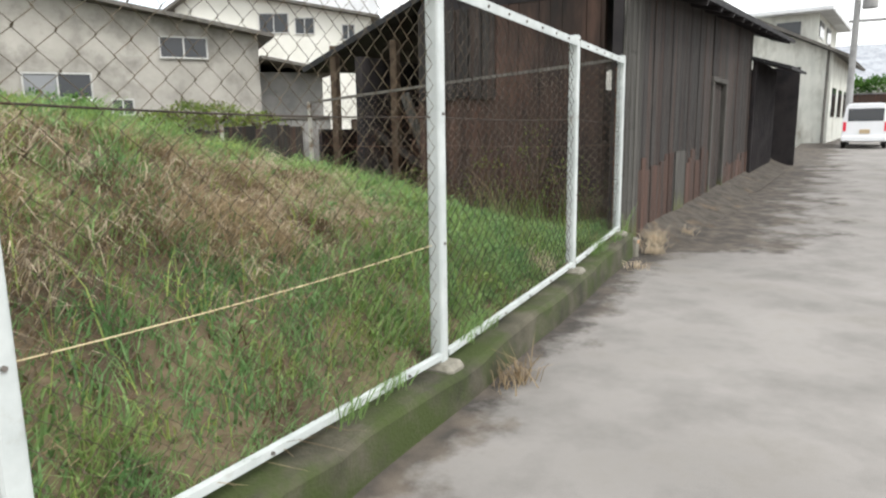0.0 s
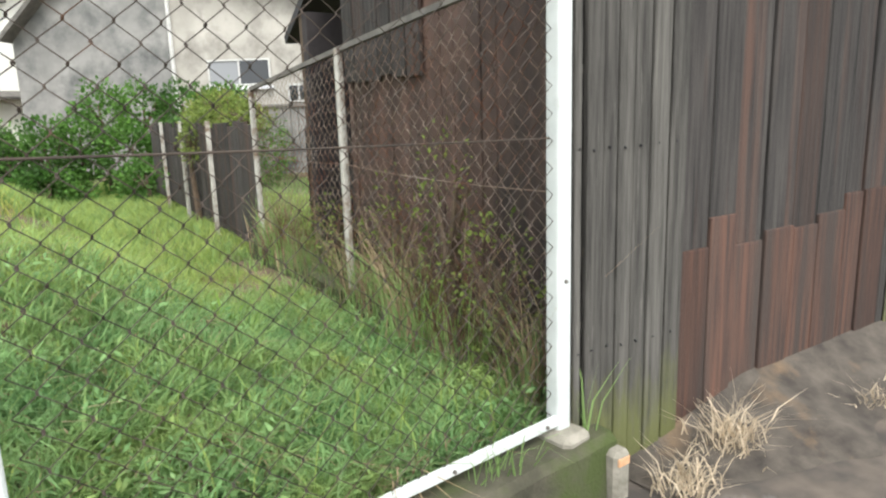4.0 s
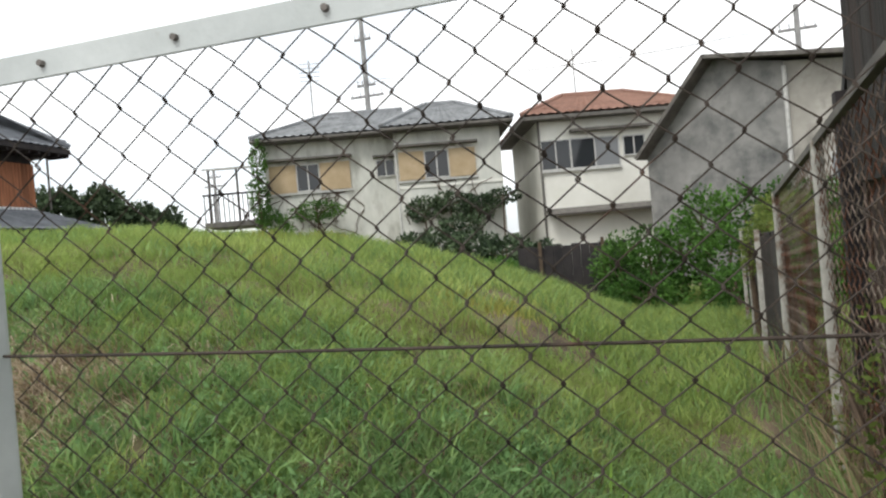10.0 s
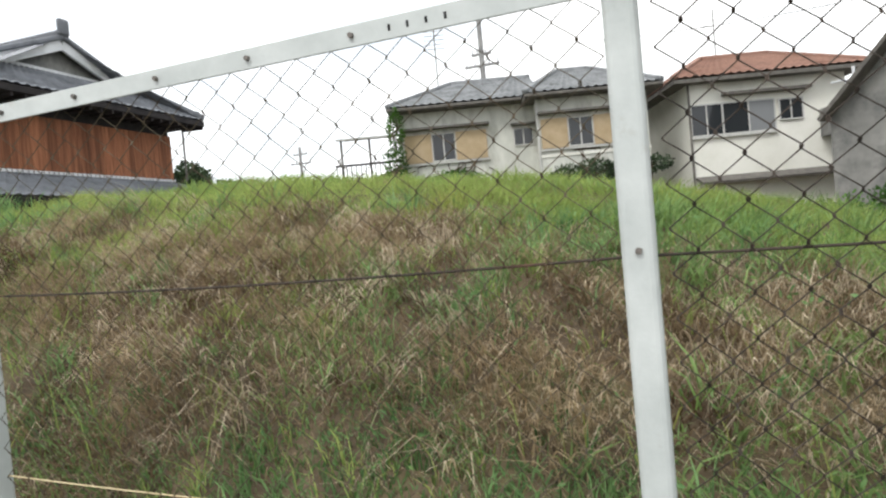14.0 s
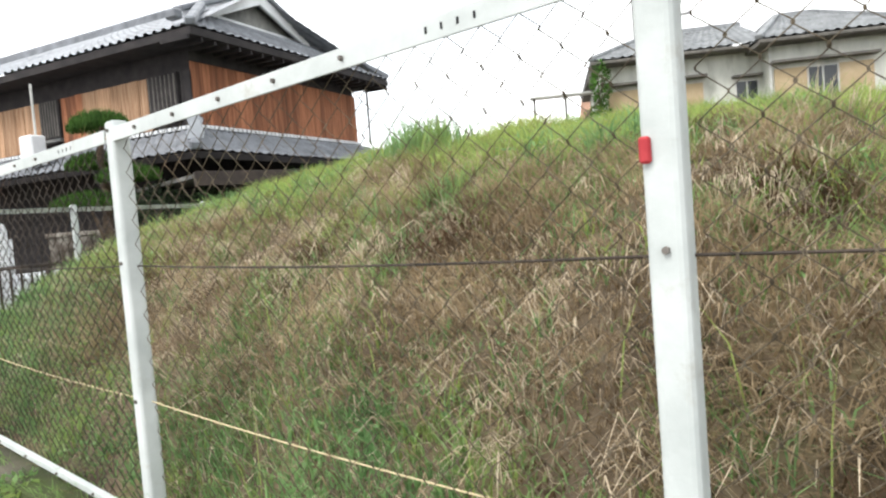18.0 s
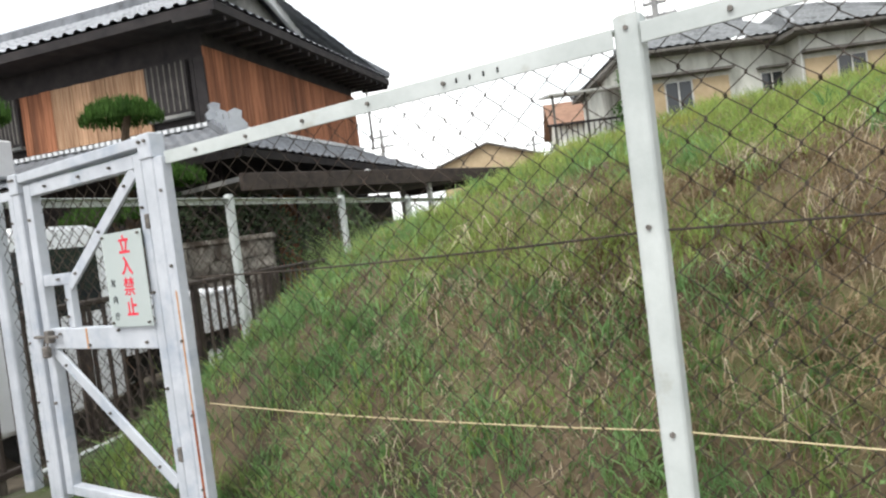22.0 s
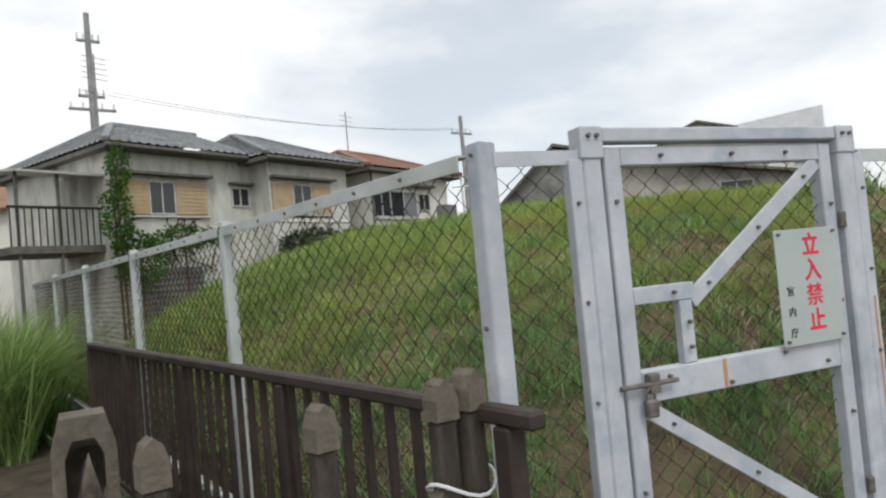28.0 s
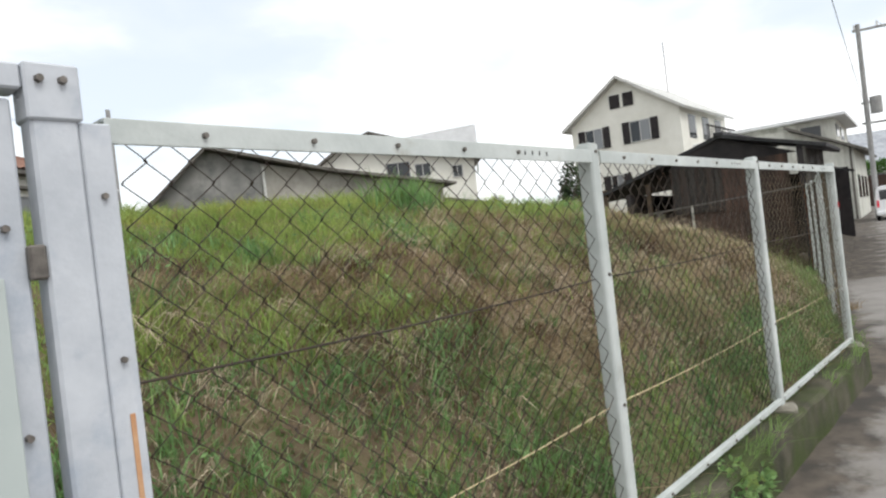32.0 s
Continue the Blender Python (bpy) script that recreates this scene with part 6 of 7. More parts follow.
def build_van():
    t = thing("white_van", "small white box van parked on the lane", "van", pose(21.5, -3.95, 0.32, 0, 0, -95) @ Matrix.Diagonal((0.94, 1.0, 0.84, 1.0)))
    # local: rear at -y facing the walker, width along x
    bm = prism(bmesh.new(), [(-0.74, 0.28), (0.74, 0.28), (0.74, 1.1), (0.64, 1.82), (0.5, 1.88), (-0.5, 1.88), (-0.64, 1.82), (-0.74, 1.1)], 0, 3.3)
    bmesh.ops.bevel(bm, geom=bm.edges[:], offset=0.05, segments=2, affect="EDGES")
    part("body", bm, M_CARWHITE, t)
    part("rear_window", boxes((-0.58, 0.58, -0.012, 0.02, 1.12, 1.66), bevel=0.02), M_GLASS, t)
    part("bumper", boxes((-0.74, 0.74, -0.06, 0.05, 0.3, 0.52), bevel=0.03), M_CARWHITE, t)
    part("number_plate", boxes((-0.17, 0.17, -0.075, -0.062, 0.62, 0.79), bevel=0.005), M_SHUTTER, t)
    for s in (-1, 1):
        part("tail_lamp", boxes((s * 0.66 - 0.05, s * 0.66 + 0.05, -0.02, 0.03, 0.72, 1.1), bevel=0.01), M_RED, t)
        for y in (0.6, 2.6):
            w = part("wheel", rod(bmesh.new(), (s * 0.74, y, 0.27), (s * 0.6, y, 0.27), 0.27, n=18), M_RUBBER, t)
            part("rim", rod(bmesh.new(), (s * 0.745, y, 0.27), (s * 0.7, y, 0.27), 0.16, n=14), M_FRAME, w)


build_van()


def build_carport():
    c = thing("carport", "open carport with a dark brown roof edge in the yard", "carport", pose(-15.5, 16.4, 0, 0, 0, -112))
    part("roof", boxes((0, 8.0, -4.0, 0.0, 2.5, 2.58)), M_GREYWALL, c)
    part("fascia", boxes((-0.05, 8.0, 0.001, 0.1, 2.33, 2.63), bevel=0.01), M_BROWNFENCE, c)
    part("fascia", boxes((-0.15, -0.051, -4.0, 0.1, 2.33, 2.63), bevel=0.01), M_BROWNFENCE, c)
    for x in (0.3, 3.0, 5.7):
        for y in (-0.2, -3.6):
            part("post", boxes((x, x + 0.1, y, y + 0.1, 0, 2.5), bevel=0.008), M_FRAME, c)
    part("back_screen", boxes((0.4, 6.0, -4.1, -4.0, 0, 2.45)), M_DARKWOOD, c)
    v = thing("dark_car", "dark grey car parked under the carport", "car", pose(-17.45, 13.0, 0))
    bm = prism(bmesh.new(), [(-0.75, 0.3), (0.75, 0.3), (0.75, 1.0), (0.6, 1.6), (-0.6, 1.6), (-0.75, 1.0)], 0, 3.4)
    bmesh.ops.bevel(bm, geom=bm.edges[:], offset=0.06, segments=2, affect="EDGES")
    part("body", bm, M_CARGREY, v)
    part("windscreen", boxes((-0.6, 0.6, -0.012, 0.02, 1.02, 1.5), bevel=0.02), M_GLASS, v)
    part("bumper", boxes((-0.75, 0.75, -0.06, 0.04, 0.3, 0.55), bevel=0.03), M_DARKFRAME, v)
    part("number_plate", boxes((-0.16, 0.16, -0.08, -0.062, 0.55, 0.72)), M_TANWOOD, v)
    for s in (-1, 1):
        part("lamp", boxes((s * 0.6 - 0.13, s * 0.6 + 0.13, -0.03, 0.03, 0.75, 0.92), bevel=0.01), M_GLASS2, v)
        for y in (0.6, 2.7):
            part("wheel", rod(bmesh.new(), (s * 0.76, y, 0.28), (s * 0.6, y, 0.28), 0.28, n=16), M_RUBBER, v)


build_carport()


def build_garden_wall():
    w = thing("garden_wall", "grey stone garden wall with a capping course", "wall", pose(-22.0, 8.0, 0, 0, 0, 24))
    rng = random.Random(9)
    part("backing", boxes((0, 3.9, 0.03, 0.3, -0.1, 1.5)), M_STONE, w)
    z = 0.0
    while z < 1.45:
        x, hh = 0.0, min(rng.uniform(0.2, 0.34), 1.5 - z)
        while x < 3.85:
            ww = min(rng.uniform(0.2, 0.62), 3.9 - x)
            if ww > 0.1:
                j = rng.uniform(0.0, 0.03)
                part("stone", prism(bmesh.new(), [(x + 0.01, z + 0.02 + j), (x + 0.04 + j, z), (x + ww - 0.04, z + j * 0.5), (x + ww - 0.01, z + 0.05), (x + ww - 0.02 - j, z + hh - 0.02), (x + ww * 0.5, z + hh - 0.006), (x + 0.02, z + hh - 0.02 - j)], rng.uniform(-0.035, 0.0), 0.03), M_STONE, w)
            x += ww
        z += hh
    part("coping", boxes((-0.05, 3.95, -0.06, 0.36, 1.501, 1.6), bevel=0.02), M_STONE, w)


build_garden_wall()

# ---- grass and plants ----
RS = np.random.RandomState(21)


def wav(x, y, s, seed):
    a = np.sin(x * 1.9 * s + seed + 1.3 * np.sin(y * 1.1 * s + seed * 2)) * np.cos(y * 1.7 * s - seed + 0.9 * np.sin(x * 0.8 * s))
    b = np.sin(x * 4.1 * s - seed * 1.7 + y * 2.3 * s) * np.sin(y * 3.9 * s + seed - x * 1.2 * s)
    return 0.65 * a + 0.35 * b


def dfence(x, y):
    return y - np.where(x > -7.78, 0.0, (-7.78 - np.maximum(x, -15.1)) * 0.258)


def dry_share(x, y):
    d = dfence(x, y)
    lo = 0.26 + 0.28 * wav(x, y, 0.6, 3.0) + 0.6 * smooth01((x + 3.4) / 1.3)
    hi = 2.7 + 0.6 * wav(x, y, 0.5, 1.0)
    p = smooth01((d - lo) / 0.4) * smooth01((hi - d) / 1.1) * smooth01((-2.2 - x) / 0.9) * smooth01((x + 13.6) / 2.2)
    p = p * (1 - 0.12 * smooth01((-9.0 - x) / 2.0))
    return np.clip(p * (0.95 + 0.65 * wav(x, y, 1.3, 7.0)), 0, 1)


SCARS = ((-14.3, 2.25, 0.55, 0.3), (-13.9, 2.0, 0.4, 0.2), (-1.25, 4.3, 0.55, 0.4), (-2.33, 1.15, 0.22, 0.12), (0.0, 2.9, 0.3, 0.45), (-2.5, 1.4, 0.3, 0.14), (-1.5, 5.4, 0.5, 0.3))


def bare_share(x, y):
    """How bare the earth is: scars, and a scatter of thin places."""
    p = smooth01((wav(x, y, 0.9, 11.0) - 0.5) / 0.2) * 0.7 * (1 - 0.25 * smooth01((x + 3.4) / 1.0))
    for cx, cy, rx, ry in SCARS:
        q = ((x - cx) / rx) ** 2 + ((y - cy) / ry) ** 2 + 0.5 * wav(x, y, 3.0, 2.0)
        p = np.maximum(p, smooth01((1.4 - q) / 0.8) * 0.93)
    return p


def blades(name, pts, hgt, wid, lean, mat, parent=None, droop=0.35, seed=1, lie=None):
    """Grass blades as one mesh: five points and three triangles each. lie: a shared direction in which they lean."""
    r = np.random.RandomState(seed)
    n = len(pts)
    az = r.uniform(0, 2 * np.pi, n)
    side = np.stack([np.cos(az), np.sin(az), np.zeros(n)], 1)
    la = r.uniform(0, 2 * np.pi, n)
    dirv = np.stack([np.cos(la), np.sin(la), np.zeros(n)], 1)
    if lie is not None:
        dirv = dirv * 0.6 + np.asarray(lie)[None]
    amt = lean * (0.4 + 0.9 * r.rand(n))[:, None]
    h = hgt[:, None]
    up = np.array([0, 0, 1.0])[None]
    mid = pts + up * h * 0.55 + dirv * amt * h * 0.3
    tip = pts + up * h * (1 - droop * r.rand(n)[:, None] * np.clip(amt, 0.2, 1.5)) + dirv * amt * h
    w = wid[:, None] * 0.5
    v = np.stack([pts - side * w, pts + side * w, mid - side * w * 0.8, mid + side * w * 0.8, tip], 1).reshape(-1, 3)
    b = np.arange(n)[:, None] * 5
    f = np.concatenate([b + np.array([[0, 1, 3]]), b + np.array([[0, 3, 2]]), b + np.array([[2, 3, 4]])], 0)
    ob = arrays(name, v, f, mat, parent)
    return ob


def scatter(n, x0, x1, dmin, dmax, power=1.0):
    x = RS.uniform(x0, x1, n)
    d = dmin + (dmax - dmin) * RS.rand(n) ** power
    y = d + np.where(x > -7.78, 0.0, (-7.78 - x) * 0.258)
    return x, y


def put(x, y, sink=0.02):
    return np.stack([x, y, mound_z(x, y) - sink], 1)


def tufts(name, n, zone, per, h0, h1, w0, w1, lean, mat, spread, seed, label, lie=None, share=None, power=1.0, droop=0.35):
    """Clumps of blades that spring from shared roots."""
    x, y = scatter(n, *zone, power)
    if share is not None:
        m = RS.rand(n) < share(x, y)
        x, y = x[m], y[m]
    r = np.random.RandomState(seed)
    k = r.randint(per // 2, per + 1, len(x))
    hs = r.uniform(h0, h1, len(x))
    i = np.repeat(np.arange(len(x)), k)
    q = r.normal(scale=spread, size=(len(i), 2))
    px, py = x[i] + q[:, 0], y[i] + q[:, 1]
    ob = blades(name, put(px, py), hs[i] * r.uniform(0.5, 1.0, len(i)), r.uniform(w0, w1, len(i)), lean, mat, seed=seed, droop=droop, lie=lie)
    return tagged(ob, label, "grass", kind="stuff")


def build_grass():
    # near band behind the fence
    x, y = scatter(240000, -15.05, 0.25, 0.06, 4.6, 1.25)
    k = RS.rand(len(x))
    dry = k < np.maximum(dry_share(x, y) * 0.9, 0.09 + 0.1 * (wav(x, y, 1.7, 12.0) > 0.25))
    keep = RS.rand(len(x)) > bare_share(x, y)
    g = keep & ~dry
    d = dfence(x, y)
    lush = g & ((wav(x, y, 0.7, 5.0) > 0.1) | (d < 0.9) | (x > -1.6) | (x < -13.3)) & (RS.rand(len(x)) > smooth01((d + 0.5 * wav(x, y, 0.8, 6.0) - 1.2) / 2.2))
    pale = g & ~lush
    for nm, m, mat, h0, h1, w0, w1, ln, lab in (("lush_grass", lush, M_GRASSD, 0.04, 0.12, 0.005, 0.011, 0.9, "lush green grass at the foot of the mound"),
                                               ("pale_grass", pale, M_CREST, 0.05, 0.15, 0.004, 0.009, 0.8, "yellow-green grass on the mound"),
                                               ("dry_grass", keep & dry, M_DRY, 0.04, 0.13, 0.005, 0.010, 1.9, "brown dead grass matted on the steep bank")):
        n = int(m.sum())
        hh = RS.uniform(h0, h1, n) * (0.7 + 0.6 * (wav(x[m], y[m], 2.2, 2.0) > 0.1))
        ob = blades(nm, put(x[m], y[m]), hh, RS.uniform(w0, w1, n), ln, mat, seed=len(nm), lie=(0, -0.5, 0) if nm == "dry_grass" else None)
        tagged(ob, lab, "grass", kind="stuff")
    # green shoots among the dead ones
    m = keep & dry & (RS.rand(len(x)) < 0.55) & (wav(x, y, 1.5, 9.0) > 0.2)
    n = int(m.sum())
    ob = blades("mixed_grass", put(x[m], y[m]), RS.uniform(0.04, 0.13, n), RS.uniform(0.005, 0.01, n), 0.9, M_GRASS, seed=5)
    tagged(ob, "green shoots among the dead grass", "grass", kind="stuff")
    # top and far side
    x, y = scatter(120000, -15.1, 3.0, 4.3, 15.5, 1.0)
    m = RS.rand(len(x)) > bare_share(x, y) * (y < 6.5)
    x, y = x[m], y[m]
    ob = blades("crest_grass", put(x, y), RS.uniform(0.08, 0.22, len(x)), RS.uniform(0.008, 0.018, len(x)), 0.7, M_CREST, seed=8)
    tagged(ob, "long pale grass over the top of the mound", "grass", kind="stuff")
    x, y = scatter(80000, -15.1, 5.0, 3.7, 16.0, 1.0)
    sel = ((wav(x, y, 0.5, 4.0) > -0.1) | (x > -3.5) | (x < -12)) & (RS.rand(len(x)) > bare_share(x, y) * (y < 6.5))
    x, y = x[sel], y[sel]
    ob = blades("meadow_grass", put(x, y), RS.uniform(0.08, 0.22, len(x)), RS.uniform(0.008, 0.018, len(x)), 0.7, M_GRASS, seed=18)
    tagged(ob, "mid-green grass on the flat of the mound", "grass", kind="stuff")
    # closer sward by the corner
    x, y = scatter(60000, -3.2, 0.25, 0.1, 3.0, 1.2)
    m = (RS.rand(len(x)) > bare_share(x, y)) & (RS.rand(len(x)) > smooth01((dfence(x, y) + 0.5 * wav(x, y, 0.8, 6.0) - 0.9) / 1.9)) & (RS.rand(len(x)) > smooth01((-2.2 - x) / 1.0)) & (RS.rand(len(x)) < 0.25 + 0.9 * (wav(x, y, 3.4, 6.0) > 0.0))
    x, y = x[m], y[m]
    ob = blades("foot_grass", put(x, y), RS.uniform(0.04, 0.13, len(x)), RS.uniform(0.007, 0.017, len(x)), 1.2, M_GRASSD, seed=19)
    tagged(ob, "thick green sward by the corner of the fence", "grass", kind="stuff")
    # clumps
    tufts("grass_tufts", 1500, (-14.9, 0.2, 0.12, 2.6), 20, 0.1, 0.26, 0.005, 0.010, 0.8, M_GRASSD, 0.035, 71, "rank green tufts of grass on the bank", share=lambda x, y: 0.95 - 0.92 * dry_share(x, y), power=1.4)
    tufts("yellow_tufts", 1700, (-14.9, 0.2, 0.12, 5.0), 16, 0.1, 0.22, 0.004, 0.008, 0.7, M_CREST, 0.03, 72, "yellowish tufts of grass on the bank", share=lambda x, y: 0.8 - 0.6 * dry_share(x, y))
    tufts("straw_clumps", 2400, (-13.4, -2.3, 0.2, 2.7), 16, 0.06, 0.16, 0.004, 0.007, 1.7, M_STALK, 0.04, 31, "bleached straw clumps fallen over the bank", (0, -0.8, 0), lambda x, y: dry_share(x, y) * (0.3 + 0.7 * (wav(x, y, 1.1, 13.0) > 0.0)), droop=0.8)
    tufts("fallen_straw", 300, (-13.4, -2.4, 0.45, 2.9), 22, 0.14, 0.28, 0.003, 0.0055, 1.3, M_STALK, 0.045, 32, "long bleached straw drooping down the bank in bunches", (0, -1.3, 0), lambda x, y: dry_share(x, y) * (wav(x, y, 1.9, 5.0) > -0.05), droop=1.15)
    tufts("pale_straw", 420, (-7.0, -2.6, 0.4, 2.3), 16, 0.07, 0.17, 0.004, 0.007, 1.5, M_STALK, 0.05, 36, "pale bleached straw lying on the bank", (0, -0.9, 0), dry_share, droop=0.9)
    tufts("foot_straw", 700, (-13.4, -7.0, 0.12, 1.1), 14, 0.08, 0.2, 0.004, 0.007, 1.4, M_STALK, 0.045, 37, "pale straw fallen along the foot of the bank", (0, -0.7, 0), lambda x, y: 0.15 + 0.5 * (wav(x, y, 1.2, 3.0) > 0.0), droop=0.8)
    tufts("brown_clumps", 3000, (-13.4, -2.3, 0.3, 2.9), 16, 0.06, 0.17, 0.003, 0.0065, 1.5, M_DRY, 0.05, 33, "brown withered clumps on the bank", (0, -0.6, 0), dry_share, droop=0.7)
    tufts("post_straw", 9, (-2.0, -1.78, 0.08, 0.2), 22, 0.12, 0.28, 0.004, 0.007, 0.9, M_STALK, 0.04, 35, "dry straw tuft beside a fence post", droop=0.5)
    tufts("pale_tufts", 900, (-4.2, 0.2, 0.12, 3.0), 18, 0.1, 0.26, 0.007, 0.015, 1.1, M_GRASS, 0.04, 74, "light green tufts in the sward", share=lambda x, y: 1.0 - 0.9 * dry_share(x, y), power=1.2)
    # long blades beside the corner post
    r = np.random.RandomState(83)
    n = 9
    ob = blades("long_blades", np.stack([r.uniform(0.05, 0.12, n), r.uniform(-0.07, -0.045, n), np.full(n, 0.0)], 1), r.uniform(0.2, 0.62, n), r.uniform(0.005, 0.009, n), 0.3, M_GRASS, seed=84)
    tagged(ob, "a few long green blades beside the corner post", "grass", kind="stuff")
    # weeds along the foot of the side fence
    r = np.random.RandomState(81)
    n = 3600
    x, y = -15.29 - np.abs(r.normal(scale=0.09, size=n)), 2.3 + 7.0 * r.rand(n)
    ob = blades("fence_foot_grass", np.stack([x, y, np.full(n, -0.08)], 1), r.uniform(0.1, 0.4, n), r.uniform(0.006, 0.014, n), 0.7, M_GRASSD, seed=82)
    tagged(ob, "rank grass along the foot of the side fence", "grass", kind="stuff")
    # tall single stems along the fence foot
    x, y = scatter(300, -14.5, 0.1, 0.1, 0.7)
    ob = blades("tall_stems", put(x, y), RS.uniform(0.2, 0.45, len(x)), RS.uniform(0.003, 0.006, len(x)), 0.4, M_CREST, seed=41)
    tagged(ob, "tall thin grass stems by the fence", "grass", kind="stuff")


build_grass()


def leaf_cloud(centers, radii, n, size, seed, squash=1.0, shell=0.55):
    """Points and outward directions of leaves in several ellipsoids with an uneven outline."""
    r = np.random.RandomState(seed)
    c = np.asarray(centers, float)
    rad = np.asarray(radii, float)
    w = rad.prod(1) ** (2 / 3)
    i = r.choice(len(c), n, p=w / w.sum())
    v = r.normal(size=(n, 3))
    v /= np.linalg.norm(v, axis=1)[:, None]
    q = (shell + (1 - shell) * r.rand(n)) * (1 + 0.22 * wav(v[:, 0] * 3 + i, v[:, 2] * 3, 1.0, seed))
    p = c[i] + v * rad[i] * q[:, None]
    return p, v


def leaves(name, p, v, size, mat, parent, seed=1, aspect=0.55):
    r = np.random.RandomState(seed)
    n = len(p)
    d = v + r.normal(scale=0.7, size=(n, 3))
    d /= np.linalg.norm(d, axis=1)[:, None]
    s = np.cross(d, r.normal(size=(n, 3)))
    s /= np.linalg.norm(s, axis=1)[:, None] + 1e-9
    L = size * r.uniform(0.6, 1.3, n)[:, None]
    nn = np.cross(d, s)
    a, b = p, p + d * L
    m = p + d * L * 0.5
    c1, c2 = m + s * L * aspect * 0.5 + nn * L * 0.08, m - s * L * aspect * 0.5 + nn * L * 0.08
    vv = np.stack([a, c1, b, c2], 1).reshape(-1, 3)
    k = np.arange(n)[:, None] * 4
    f = np.concatenate([k + np.array([[0, 1, 2]]), k + np.array([[0, 2, 3]])], 0)
    ob = arrays(name, vv, f, mat, parent)
    ob["kind"] = "stuff"
    return ob


def bush(name, label, centers, radii, n, size, mat, seed, ground=None, category="bush"):
    t = thing(name, label, category)
    p, v = leaf_cloud(centers, radii, n, size, seed)
    leaves("foliage", p, v, size, mat, t, seed)
    r = random.Random(seed)
    for c, rd in zip(centers, radii):
        z0 = ground if ground is not None else float(mound_z(c[0], c[1]))
        part("stem", rod(bmesh.new(), (c[0], c[1], z0 - 0.05), (c[0] + r.uniform(-0.1, 0.1), c[1], c[2] + rd[2] * 0.3), 0.045, 0.02, 7), M_BARK, t)
        for _ in range(3):
            a = r.uniform(0, 6.28)
            part("limb", rod(bmesh.new(), (c[0], c[1], c[2] - rd[2] * 0.3), (c[0] + math.cos(a) * rd[0] * 0.7, c[1] + math.sin(a) * rd[1] * 0.7, c[2] + rd[2] * 0.4), 0.02, 0.008, 6), M_BARK, t)
    return t


def build_ground_leaves():
    """Small broad leaves of weeds in the sward along the fence."""
    r = np.random.RandomState(63)
    x, y = scatter(11000, -14.9, 0.2, 0.12, 2.4, 1.3)
    m = (RS.rand(len(x)) < (0.95 - 0.92 * dry_share(x, y)) * (wav(x, y, 1.4, 8.0) > -0.1)) & (RS.rand(len(x)) > bare_share(x, y))
    p = put(x[m], y[m], -0.03) + np.array([0, 0, 1.0])[None] * r.rand(int(m.sum()), 1) * 0.09
    v = np.tile(np.array([[0.0, -0.3, 0.5]]), (len(p), 1))
    x, y = scatter(9000, -3.6, 0.2, 0.12, 2.0, 1.4)
    m = (wav(x, y, 2.6, 4.0) > 0.05) & (RS.rand(len(x)) > bare_share(x, y))
    q = put(x[m], y[m], -0.02) + np.array([0, 0, 1.0])[None] * r.rand(int(m.sum()), 1) * 0.11
    tagged(leaves("broad_leaves", q, np.tile(np.array([[0.0, -0.3, 0.4]]), (len(q), 1)), 0.042, M_GRASSD, None, 65, 0.34), "rank broad-leaved weeds in clumps by the fence corner", "weeds", kind="stuff")
    tagged(leaves("weed_leaves", p, v, 0.03, M_GRASSD, None, 64, 0.4), "small broad-leaved weeds in the grass along the fence", "weeds", kind="stuff")


build_ground_leaves()


def build_fence_stalks():
    """Dead and green stalks tangled in the mesh of the old fence."""
    for name, n, mat, h0, h1, seed, lab in (("dead_stalks", 700, M_DRY, 0.25, 0.95, 51, "brown dead stalks tangled in the old fence"), ("green_stalks", 900, M_GRASS, 0.2, 0.7, 52, "rank green stalks growing through the old fence")):
        r = np.random.RandomState(seed)
        y = 0.15 + 3.9 * r.rand(n) ** 1.4
        x = 0.1 + 0.112 * y + r.normal(scale=0.06, size=n) - 0.02
        ob = blades(name, np.stack([x, y, np.full(n, 0.12)], 1), r.uniform(h0, h1, n) * (0.5 + 0.5 * r.rand(n)), r.uniform(0.004, 0.01, n), 0.45, mat, seed=seed)
        tagged(ob, lab, "weeds", kind="stuff")


build_fence_stalks()
bush("bramble_bush", "large dense green bush below the grey house", [(1.0, 12.8, 1.45), (1.7, 12.7, 1.4), (2.5, 12.6, 1.4), (3.3, 12.6, 1.4), (0.5, 12.6, 0.85), (1.3, 12.2, 0.6), (2.2, 12.1, 0.6), (3.0, 12.0, 0.7), (2.2, 11.5, 0.25), (1.5, 11.7, 0.2)], [(0.5, 0.5, 0.65), (0.6, 0.5, 0.7), (0.65, 0.5, 0.7), (0.6, 0.5, 0.7), (0.5, 0.5, 0.75), (0.7, 0.5, 0.75), (0.8, 0.6, 0.8), (0.7, 0.6, 0.8), (0.8, 0.5, 0.5), (0.6, 0.45, 0.45)], 15000, 0.095, M_LEAF, 3)
bush("creeper_hedge", "low hedge smothered in broad green leaves", [(-0.6, 12.8, 0.55), (0.0, 12.5, 0.65), (-0.2, 12.0, 0.15), (-3.3, 14.3, 0.55)], [(0.6, 0.5, 0.75), (0.6, 0.5, 0.8), (0.8, 0.5, 0.4), (0.7, 0.5, 0.5)], 8000, 0.09, M_LEAF, 4)
